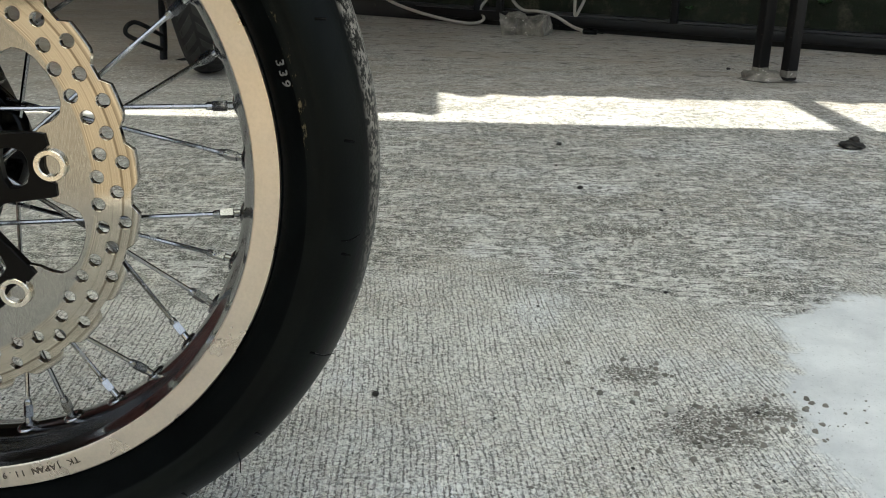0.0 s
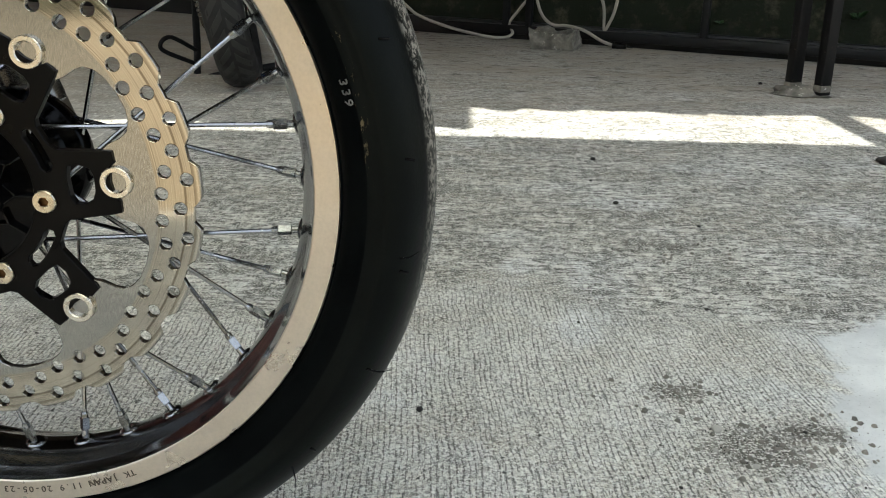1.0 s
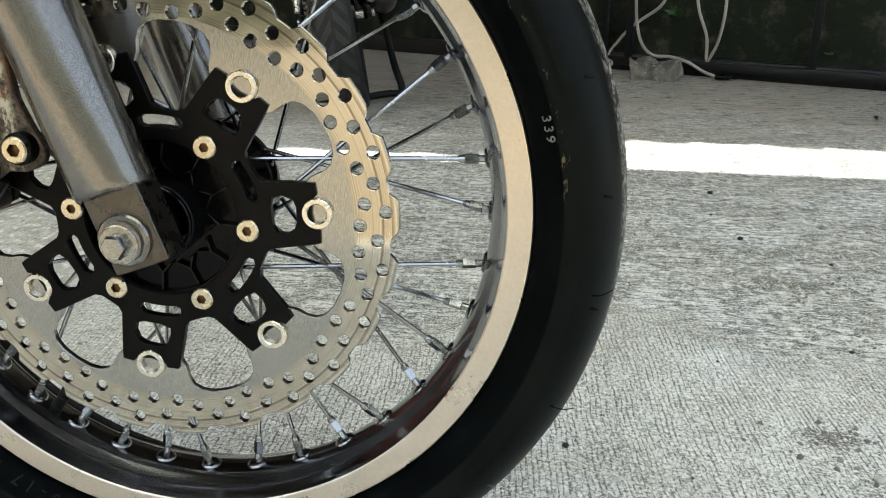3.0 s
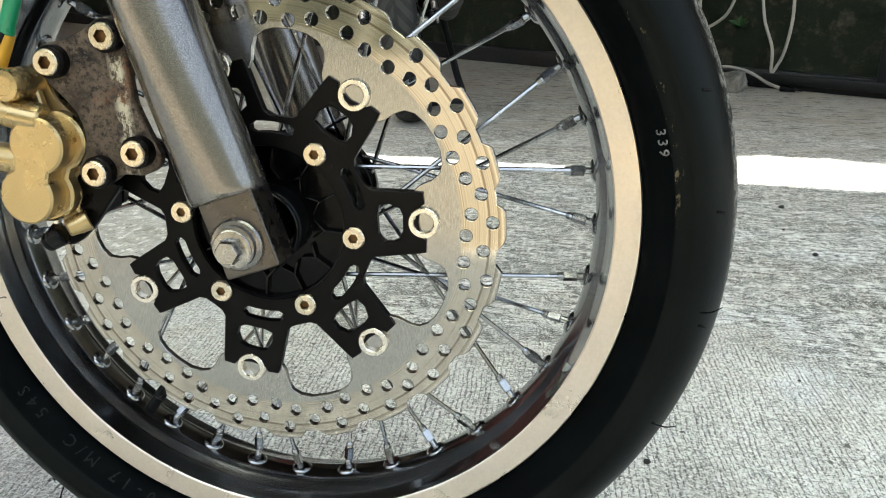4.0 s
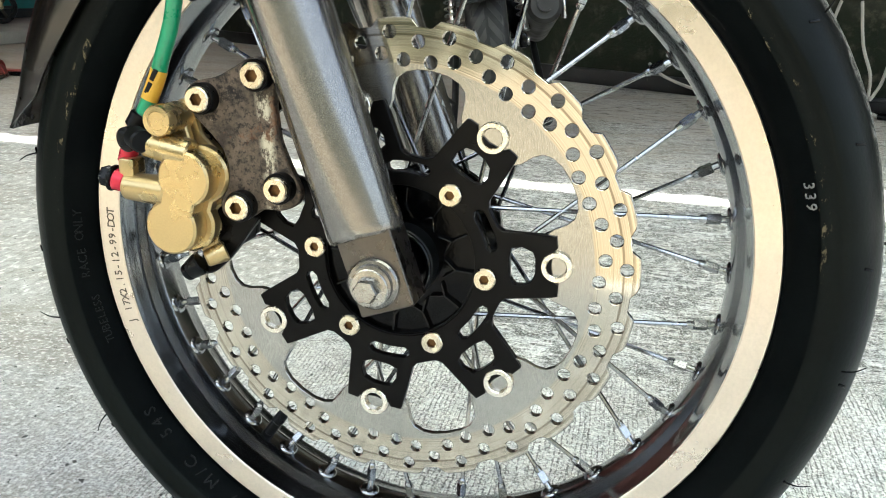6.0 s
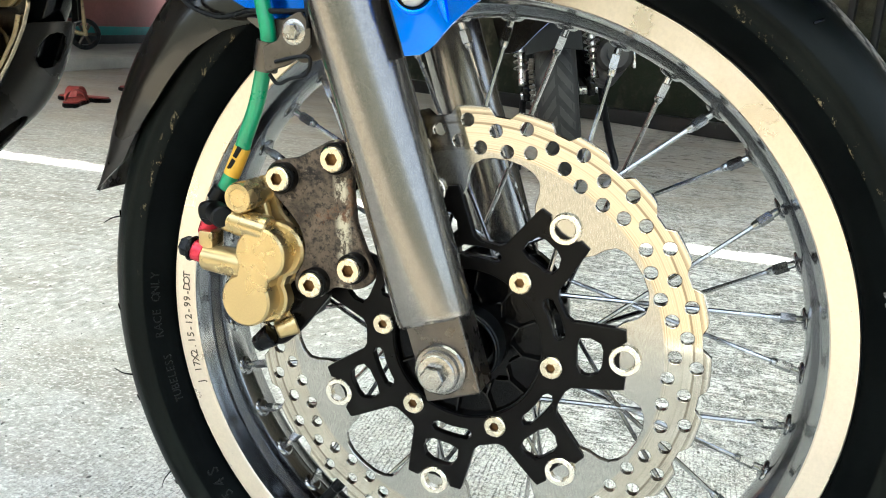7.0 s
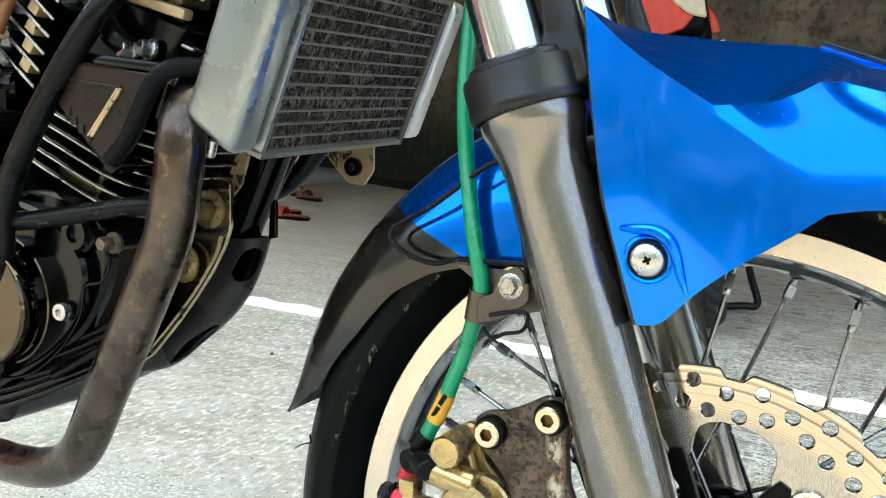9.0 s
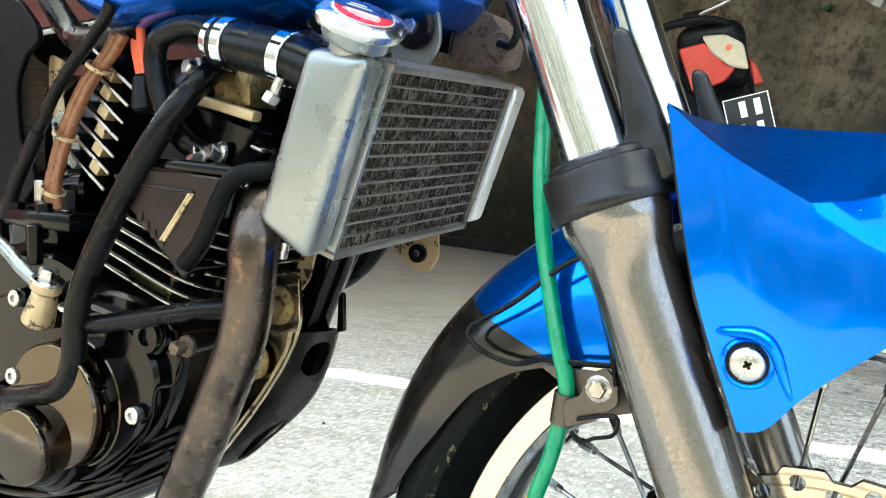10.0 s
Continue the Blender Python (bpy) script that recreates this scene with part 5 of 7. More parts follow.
for v in cap_bm.verts:
    r = Vector(v.co.xy).length
    if r > 0.018:
        a = math.atan2(v.co.y, v.co.x)
        v.co.xy *= 1 + 0.10 * max(0.0, math.cos(2 * a)) ** 3
cap = part("radiator_cap", moved(cap_bm, CAPM), M_CAPMETAL, radiator, "polished radiator cap with a printed plate", 40)
part("cap_plate", moved(lathe([(0.0, 0.0262), (0.0190, 0.0262), (0.0190, 0.0266), (0.0, 0.0268)], 40), CAPM), M_WHITE, cap, "white printed plate")
half = lathe([(0.0001, 0.0), (0.0178, 0.0), (0.0178, 0.0003), (0.0001, 0.0003)], 24, turns=180.0)
part("cap_print", moved(half, CAPM @ Matrix.Translation((0, 0.0008, 0.0268)) @ Matrix.Rotation(radians(330), 4, "Z")), M_LABELBLUE, cap, "dark blue print")
half = lathe([(0.0001, 0.0), (0.0178, 0.0), (0.0178, 0.0003), (0.0001, 0.0003)], 24, turns=180.0)
part("cap_print", moved(half, CAPM @ Matrix.Translation((0, -0.0008, 0.0268)) @ Matrix.Rotation(radians(150), 4, "Z")), M_LABELRED, cap, "red print")
for k, (u, v, w) in enumerate(((-0.003, 0.0115, 0.014), (-0.001, 0.0085, 0.019), (0.001, 0.0055, 0.023), (0.001, 0.0030, 0.020), (0.003, -0.005, 0.015), (0.004, -0.009, 0.010))):
    part("print_bar", moved(box(w, 0.0010, 0.0003, (0, 0, 0)), CAPM @ Matrix.Rotation(radians(150), 4, "Z") @ Matrix.Translation((u, v, 0.0273))), M_WHITE, cap)

# radiator mounts
br = part("radiator_mount", moved(slab(rounded([(-0.314, 0.664), (-0.285, 0.664), (-0.272, 0.684), (-0.2735, 0.704), (-0.284, 0.722), (-0.312, 0.722)], 0.006), 0.004, (), 0.0005), Matrix.Translation((0, 0.018, 0))), M_ALU, bike, "bare aluminium radiator bracket")
part("grommet", moved(lathe([(0.0150, 0), (0.0160, 0.001), (0.0160, 0.006), (0.0145, 0.008), (0.0060, 0.008)], 32), facing(-0.2915, 0.017, 0.6955)), M_RUBBER, br, "black rubber grommet")
part("mount_bolt", moved(hex_bolt(0.0068, 0.006, 0.0), facing(-0.2915, 0.010, 0.6955)), M_STEEL, br)
rust = plain("rusted_bracket", (0.22, 0.165, 0.125), 0.6, 0.4, dark=0.5, patch=60, worn=(0.07, 0.045, 0.03), worn_at=0.55, bump=0.3)
part("horn_bracket", moved(slab(rounded([(-0.300, 0.722), (-0.262, 0.716), (-0.246, 0.694), (-0.250, 0.676), (-0.270, 0.672), (-0.300, 0.682)], 0.005), 0.030, (), 0.0006), Matrix.Translation((0, 0.080, 0))), rust, bike, "rusty horn bracket")
part("horn", moved(lathe([(0.0115, 0), (0.0120, 0.001), (0.0120, 0.004), (0.0095, 0.006), (0.0085, 0.0045), (0.0050, 0.0050), (0.0045, 0.008), (0.0, 0.008)], 32), facing(-0.2516, 0.080, 0.6896)), rust, bike, "dusty round terminal on the horn bracket")
part("horn_lead", pipe([(-0.2500, 0.070, 0.6900), (-0.2380, 0.066, 0.6870), (-0.2330, 0.066, 0.7000), (-0.2420, 0.068, 0.7200)], 0.0032, 10), M_RUBBER, bike, "black horn lead")
part("steering_stay", moved(slab(rounded([(-0.2883, 0.7237), (-0.2702, 0.7223), (-0.2837, 0.6978), (-0.2867, 0.6821), (-0.2962, 0.6847), (-0.2972, 0.7007)], 0.002), 0.004, (), 0.0005), Matrix.Translation((0, 0.058, 0))), M_ENGINE, bike, "black steering head stay")
tab = part("lower_tab", moved(slab(rounded([(-0.3780, 0.545), (-0.316, 0.546), (-0.3150, 0.5208), (-0.3242, 0.5075), (-0.3409, 0.5090), (-0.3579, 0.5253)], 0.003), 0.003, [ring_pts(16, 0.0042, -0.3387, 0.5245)], 0.0004), Matrix.Translation((0, 0.100, 0))), M_CREAM, radiator, "rust-stained cream mounting tab")
part("tab_grommet", moved(lathe([(0.003, -0.003), (0.008, -0.003), (0.008, 0.003), (0.003, 0.003)], 20, closed=True), facing(-0.334, 0.099, 0.523)), M_RUBBER, tab)

# hoses
upper = part("radiator_hose", pipe([(-0.288, -0.104, 0.6500), (-0.3096, -0.103, 0.6580), (-0.3325, -0.103, 0.6640), (-0.3560, -0.102, 0.6695), (-0.3690, -0.102, 0.6725)], 0.0160, 24), M_RUBBER, bike, "thick black radiator hose")
for p, q, r in (((-0.3640, -0.102, 0.6713), (-0.3555, -0.102, 0.6694), 0.0176), ((-0.3170, -0.103, 0.6603), (-0.3075, -0.103, 0.6574), 0.0176), ((-0.3740, -0.101, 0.6745), (-0.3675, -0.102, 0.6722), 0.0150)):
    part("hose_clip", rod(p, q, r, r, 32, 0.0008), M_CHROME, upper, "bright steel hose clip")
part("clip_screw", join(rod((-0.3160, -0.112, 0.636), (-0.3190, -0.114, 0.630), 0.0055, seg=6, bevel=0.0008), rod((-0.3110, -0.112, 0.646), (-0.3165, -0.112, 0.635), 0.0034, seg=10)), M_STEEL, upper)
bypass = part("bypass_hose", pipe([(-0.430, -0.035, 0.688), (-0.410, -0.045, 0.6980), (-0.385, -0.050, 0.7060), (-0.355, -0.055, 0.7060), (-0.325, -0.062, 0.6960), (-0.312, -0.068, 0.6880)], 0.0092, 18), M_RUBBER, bike, "black coolant hose")
part("hose_clip", rod((-0.335, -0.059, 0.7000), (-0.325, -0.062, 0.6960), 0.0108, seg=28, bevel=0.0008), M_CHROME, bypass)
part("breather_hose", pipe([(-0.3600, -0.101, 0.6710), (-0.3720, -0.100, 0.6765), (-0.3900, -0.100, 0.6835), (-0.4075, -0.100, 0.6839), (-0.4250, -0.100, 0.6790), (-0.4315, -0.100, 0.6690), (-0.4300, -0.100, 0.6520), (-0.4250, -0.100, 0.6370), (-0.4154, -0.100, 0.6194), (-0.4050, -0.098, 0.6070), (-0.3960, -0.090, 0.5990)], 0.0078, 16), M_RUBBER, bike, "black breather hose in a loop")
part("guard_tube", pipe([(-0.375, -0.040, 0.680), (-0.3920, -0.070, 0.6650), (-0.3930, -0.096, 0.6480), (-0.4060, -0.116, 0.6179), (-0.4428, -0.122, 0.5643), (-0.4748, -0.122, 0.5152), (-0.4880, -0.122, 0.4813), (-0.4905, -0.122, 0.4520), (-0.4985, -0.122, 0.4330), (-0.5150, -0.122, 0.4230), (-0.5516, -0.122, 0.4147), (-0.6200, -0.118, 0.4030)], 0.0088, 20, 8), M_RUBBER, bike, "black hose in front of the engine")
part("cover_tube", pipe([(-0.290, -0.070, 0.600), (-0.3113, -0.100, 0.5905), (-0.3300, -0.118, 0.5875), (-0.3420, -0.122, 0.5815), (-0.3520, -0.122, 0.5680), (-0.3671, -0.122, 0.5412), (-0.3820, -0.122, 0.5260)], 0.0062, 16), M_PLASTICD, bike, "dark bent tube beside the engine cover")
part("lower_tube", pipe([(-0.498, -0.116, 0.4730), (-0.470, -0.115, 0.4770), (-0.4186, -0.112, 0.4870), (-0.3716, -0.108, 0.4960), (-0.340, -0.090, 0.4990)], 0.0068, 16), M_RUBBER, bike, "black hose along the crankcase")

# exhaust header
part("exhaust_header", pipe([(-0.345, -0.060, 0.590), (-0.3310, -0.095, 0.5740), (-0.3290, -0.113, 0.5500), (-0.3310, -0.115, 0.5190), (-0.3390, -0.1135, 0.4820), (-0.3585, -0.111, 0.4415), (-0.3810, -0.108, 0.4000), (-0.4060, -0.104, 0.3570), (-0.4270, -0.099, 0.3220), (-0.4450, -0.094, 0.3010), (-0.4720, -0.088, 0.2840), (-0.5130, -0.080, 0.2710), (-0.5640, -0.070, 0.2630), (-0.6600, -0.055, 0.2560)], 0.0160, 28, 8), M_HEADER, bike, "heat-stained brown steel exhaust header")

# cylinder: a stack of rounded fins round a core
CYL = Matrix.Translation((-0.438, -0.028, 0.53)) @ Matrix.Rotation(radians(20), 4, "Y") @ Matrix.Translation((0, 0, -0.53))


def fin_plate(hx, hy, r, z, t):
    pts = rounded([(-hx, -hy), (hx, -hy), (hx, hy), (-hx, hy)], r, 8)
    bm = slab(pts, t, (), min(0.0007, t * 0.3))
    return moved(bm, Matrix.Translation((0, 0, z)) @ Matrix.Rotation(radians(90), 4, "X"))


cylinder = part("cylinder", moved(moved(fin_plate(0.052, 0.060, 0.030, 0.566, 0.072), CYL), Matrix.Identity(4)), M_ENGINE, bike, "black air-fin engine cylinder")
for k in range(7):
    part("cooling_fin", moved(fin_plate(0.066, 0.077, 0.042, 0.5050 + 0.0102 * k, 0.0022), CYL), M_ENGINE, cylinder)
    if k < 7:
        part("fin_edge", moved(fin_plate(0.0668, 0.0778, 0.0425, 0.5045 + 0.0102 * k, 0.0012), CYL), M_FINEDGE, cylinder, "bare worn fin edge")
    for a in (-38, -62):
        px_, py_ = -0.010 + 0.070 * math.cos(radians(a)) , 0.004 + 0.078 * math.sin(radians(a))
        part("fin_post", moved(rod((px_, py_, 0.5050 + 0.0102 * k - 0.001), (px_, py_, 0.5050 + 0.0102 * k + 0.0085), 0.0028, seg=8), CYL), M_BRASS if k < 6 else M_ENGINE, cylinder)
part("barrel_foot", moved(fin_plate(0.034, 0.066, 0.028, 0.500, 0.012), CYL), M_BRASS, cylinder, "oil-stained barrel base")
# cylinder head with slanted fins
head = part("cylinder_head", moved(box(0.110, 0.110, 0.085, (-0.425, -0.015, 0.628), 0.012), Matrix.Identity(4)), M_ENGINE, bike, "black cylinder head with slanted fins")
for k in range(7):
    c = Vector((-0.4930 - 0.0052 * k, -0.070, 0.6620 - 0.0125 * k))
    m = Matrix.Translation(c) @ Matrix.Rotation(radians(36), 4, "Y")
    part("cooling_fin", moved(box(0.052, 0.050, 0.0020, (0, 0.012, 0), 0.0006), m), M_ENGINE, head)
    part("fin_edge", moved(box(0.052, 0.0016, 0.0024, (0, -0.0136, 0), 0.0007), m), M_FINEDGE, head, "bright worn fin edge")
    if k < 6:
        part("spark_block", moved(box(0.011, 0.012, 0.0085, (-0.004 + 0.0025 * k, -0.006, -0.0068), 0.0008), m), M_CREAM, head, "cream block between fins")
for k in range(4):
    a, b2 = Vector((-0.432 + 0.003 * k, -0.070, 0.628 - 0.0125 * k)), Vector((-0.353, -0.070, 0.602 - 0.0125 * k))
    m = Matrix.Translation((a + b2) / 2) @ Matrix.Rotation(math.atan2(a.z - b2.z, b2.x - a.x), 4, "Y")
    part("cooling_fin", moved(box((b2 - a).length, 0.060, 0.0022, (0, 0.020, 0), 0.0006), m), M_FINEDGE if k == 0 else M_ENGINE, head)
part("valve_cover", moved(box(0.034, 0.03, 0.030, (-0.385, -0.060, 0.647), 0.003), Matrix.Identity(4)), M_BRASS, head, "oily brass-coloured cover")
part("head_clamp", moved(box(0.060, 0.010, 0.0075, (0, 0, 0), 0.002), pose(-0.386, -0.080, 0.632, 0, 14, 0)), M_CREAM, head)
for x, z in ((-0.400, 0.657), (-0.356, 0.585), (-0.395, 0.598), (-0.378, 0.600)):
    part("head_bolt", moved(hex_bolt(0.0062, 0.008, 0.008), facing(x, -0.094, z, (-0.3, -0.9, 0.2))), M_STEEL, head)

# triangular side cover with a raised line
COVER = [(-0.4290, 0.5890), (-0.3480, 0.5830), (-0.3820, 0.5250), (-0.3900, 0.5230), (-0.4430, 0.5670)]
cover = part("side_cover", moved(slab(rounded(COVER, 0.004), 0.008, (), 0.001), Matrix.Translation((0, -0.1195, 0))), M_BROWN, bike, "dark brown triangular engine side cover")
part("cover_top", moved(box(0.110, 0.070, 0.007, (0, 0, 0), 0.002), pose(-0.386, -0.082, 0.5905, 0, 4.5, 0)), M_ENGINE, cover)
part("cover_skirt", moved(slab(rounded([(-0.4430, 0.5670), (-0.4400, 0.5620), (-0.3890, 0.5160), (-0.3780, 0.5230), (-0.3820, 0.5280), (-0.3900, 0.5240)], 0.002), 0.030, (), 0.001), Matrix.Translation((0, -0.1170, 0))), M_ENGINE, cover)
part("raised_line", join(rod((-0.3760, -0.1200, 0.5731), (-0.4026, -0.1200, 0.5409), 0.0013, seg=8), rod((-0.3790, -0.1200, 0.5731), (-0.4056, -0.1200, 0.5409), 0.0010, seg=8)), M_CREAM, cover, "worn yellow raised line")
part("raised_line", rod((-0.3760, -0.1200, 0.5735), (-0.4280, -0.1200, 0.5780), 0.0011, seg=8), M_BROWN, cover)
for k, (u, v) in enumerate(((-0.4250, 0.5560), (-0.4190, 0.5500), (-0.4120, 0.5450), (-0.4050, 0.5400))):
    part("cast_mark", moved(box(0.0050, 0.0014, 0.0060, (u, -0.1200, v), 0.0006), Matrix.Identity(4)), M_BROWN, cover)

# crankcase with ribs, round covers and screws
case_out = [(-0.660, 0.300), (-0.590, 0.290), (-0.535, 0.304), (-0.520, 0.330), (-0.490, 0.352), (-0.460, 0.390), (-0.440, 0.430), (-0.430, 0.470), (-0.440, 0.492), (-0.480, 0.490), (-0.560, 0.520), (-0.680, 0.520), (-0.700, 0.400)]
case = part("crankcase", moved(slab(rounded(case_out, 0.010, 4), 0.140, (), 0.004), Matrix.Translation((0, -0.084, 0))), M_ENGINE, bike, "black engine crankcase with ribs and polished covers")
for k in range(6):
    o = k * 0.0088
    part("case_rib", pipe([(-0.660 + o * 0.2, -0.088, 0.297 + o), (-0.585 + o * 0.3, -0.090, 0.305 + o), (-0.520 + o * 0.5, -0.090, 0.325 + o), (-0.440 + o * 0.6, -0.084, 0.362 + o)], 0.0030, 10, 6), M_ENGINE, case)
part("case_step", moved(slab(rounded([(-0.560, 0.346), (-0.478, 0.366), (-0.436, 0.398), (-0.417, 0.432), (-0.413, 0.462), (-0.440, 0.492), (-0.500, 0.500), (-0.560, 0.480)], 0.020, 6), 0.012, (), 0.003), Matrix.Translation((0, -0.094, 0))), M_ENGINE, case)
part("case_seam", pipe([(-0.545, -0.1045, 0.3440), (-0.488, -0.1045, 0.3570), (-0.452, -0.1045, 0.3820), (-0.431, -0.1045, 0.4100), (-0.4255, -0.1045, 0.4330), (-0.4140, -0.1000, 0.4380), (-0.4080, -0.0980, 0.4540), (-0.4150, -0.0975, 0.4760)], 0.0012, 8), M_ENGINE, case)
for a, b in (((-0.470, 0.358), (-0.425, 0.384)), ((-0.500, 0.352), (-0.446, 0.372))):
    part("case_web", rod((a[0], -0.094, a[1]), (b[0], -0.090, b[1]), 0.0042, 0.0036, 10, 0.001), M_ENGINE, case)
part("case_boss", moved(lathe([(0.0125, 0.0), (0.0125, 0.005), (0.0105, 0.0062), (0.0090, 0.0040), (0.0, 0.0040)], 32), facing(-0.4310, -0.098, 0.4700)), M_ENGINE, case)
part("case_shelf", moved(box(0.078, 0.040, 0.014, (0, 0, 0), 0.003), pose(-0.555, -0.085, 0.548, 0, 2, 0)), M_ENGINE, case)
for x, z in ((-0.588, 0.556), (-0.552, 0.556)):
    part("shelf_bolt", rod((x, -0.098, z - 0.004), (x, -0.098, z + 0.005), 0.0070, seg=16, bevel=0.001), M_ENGINE, case)
part("sensor_barrel", rod((-0.5565, -0.104, 0.5440), (-0.5565, -0.104, 0.5130), 0.0066, 0.0058, 18, 0.001), M_ENGINE, case)
part("case_cover", moved(slab(rounded([(-0.600, 0.335), (-0.540, 0.330), (-0.470, 0.372), (-0.432, 0.408), (-0.425, 0.450), (-0.460, 0.480), (-0.560, 0.500), (-0.620, 0.480)], 0.020, 6), 0.020, (), 0.003), Matrix.Translation((0, -0.103, 0))), M_ENGINE, case)
part("cover_collar", moved(lathe([(0.0385, 0.0), (0.0385, 0.0120), (0.0372, 0.0132), (0.0345, 0.0136), (0.0335, 0.0215), (0.0322, 0.0230), (0.0270, 0.0234)], 56), facing(-0.5350, -0.1015, 0.3810)), M_ENGINE, case, "black stepped collar")
part("round_cover", moved(lathe([(0.0292, 0.0), (0.0288, 0.0125), (0.0280, 0.0137), (0.0, 0.0142)], 64), facing(-0.5350, -0.1245, 0.3810)), M_POLISH, case, "polished round engine cover")
part("round_cover", moved(lathe([(0.0500, -0.004), (0.0500, 0.0), (0.0488, 0.0008), (0.0472, 0.0200), (0.0460, 0.0216), (0.0, 0.0222)], 72), facing(-0.5140, -0.1030, 0.4120)), M_POLISH, case, "polished clutch cover")
for x, z, y in ((-0.5290, 0.3540, -0.106), (-0.4440, 0.4130, -0.103), (-0.5690, 0.4870, -0.106), (-0.5560, 0.4300, -0.118)):
    boss = part("screw_boss", rod((x, y + 0.012, z), (x, y - 0.004, z), 0.0085, 0.0075, 20, 0.001), M_ENGINE, case)
    part("case_screw", moved(cap_screw(0.0064, 0.0050, 0.0031), facing(x, y - 0.004, z)), M_STEEL, boss)
# front engine mounts behind the header
part("mount_bolt", join(moved(hex_bolt(0.0052, 0.009, 0.0), facing(-0.3925, -0.1125, 0.4690)), moved(lathe([(0.0070, 0), (0.0076, 0.001), (0.0076, 0.003), (0.0068, 0.004)], 28), facing(-0.3900, -0.1095, 0.4695))), M_PLATE, case, "rusty flange bolt")
part("mount_spacer", rod((-0.3900, -0.030, 0.4695), (-0.3900, -0.1095, 0.4695), 0.0060, seg=16), M_ENGINE, case)
part("eyelet", moved(lathe([(0.0065, 0.0), (0.0115, 0.0), (0.0115, 0.004), (0.0065, 0.004)], 28, closed=True), facing(-0.4290, -0.1085, 0.4715)), M_ENGINE, case)
plate = part("mount_plate", moved(slab(rounded([(-0.400, 0.522), (-0.360, 0.512), (-0.3585, 0.478), (-0.3640, 0.4615), (-0.3760, 0.4400), (-0.3916, 0.4180), (-0.4110, 0.3930), (-0.4344, 0.3660), (-0.475, 0.340), (-0.475, 0.360), (-0.450, 0.430), (-0.425, 0.490)], 0.004), 0.004, (), 0.0005), Matrix.Translation((0, -0.030, 0))), M_OILY, bike, "glossy oily brown engine mount plate")
part("worn_edge", pipe([(-0.3645, -0.0325, 0.4700), (-0.3690, -0.0325, 0.4560), (-0.3790, -0.0325, 0.4395), (-0.3945, -0.0325, 0.4175), (-0.4140, -0.0325, 0.3940), (-0.4380, -0.0325, 0.3670)], lambda t: 0.0017 - 0.0008 * t, 8), M_CREAM, plate, "plate edge worn to cream metal")
for x, y, z in ((-0.3776, -0.030, 0.4897), (-0.3980, -0.034, 0.4462)):
    part("flange_bolt", join(moved(hex_bolt(0.0088, 0.010, 0.0), facing(x, y - 0.002, z)), moved(lathe([(0.0142, 0), (0.0150, 0.001), (0.0150, 0.003), (0.0138, 0.0038)], 28), facing(x, y, z))), M_BRASS, plate, "brassy flange bolt")
# oil line stub with its bolt
stub = part("oil_stub", join(rod((-0.5480, -0.108, 0.4700), (-0.5340, -0.112, 0.4950), 0.0130, 0.0095, 24, 0.002), rod((-0.5340, -0.112, 0.4950), (-0.5305, -0.112, 0.5040), 0.0115, 0.0115, 24, 0.002)), M_CREAM, bike, "oil-stained cream banjo stub")
part("banjo_bolt", moved(hex_bolt(0.0080, 0.0090, 0.0125), aim((-0.5312, -0.112, 0.5040), (-0.5260, -0.112, 0.520))), M_STEEL, stub)
part("banjo_bolt", moved(hex_bolt(0.0070, 0.0080, 0.0110), aim((-0.5080, -0.108, 0.4850), (-0.5040, -0.108, 0.500))), M_STEEL, stub)
part("oil_pipe", pipe([(-0.5440, -0.112, 0.5010), (-0.5600, -0.112, 0.5100), (-0.5900, -0.110, 0.5280), (-0.650, -0.105, 0.550)], 0.0052, 14), M_ALU, bike, "bright oil pipe")

# belly cover: a rounded trough with two holes a side, open at the top round the down tubes
EDGE = [(-0.3842, 0.4641), (-0.3952, 0.4413), (-0.4092, 0.4176), (-0.4237, 0.3989), (-0.4446, 0.3789), (-0.4661, 0.3594), (-0.482, 0.3415), (-0.4923, 0.3289)]
SPINE = [(-0.3352, 0.4685), (-0.3409, 0.4543), (-0.3498, 0.433), (-0.3616, 0.4131), (-0.3779, 0.3962), (-0.4004, 0.3767), (-0.4357, 0.3453), (-0.487, 0.3246)]
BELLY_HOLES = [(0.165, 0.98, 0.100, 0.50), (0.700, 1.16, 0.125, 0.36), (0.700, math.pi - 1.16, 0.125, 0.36)]


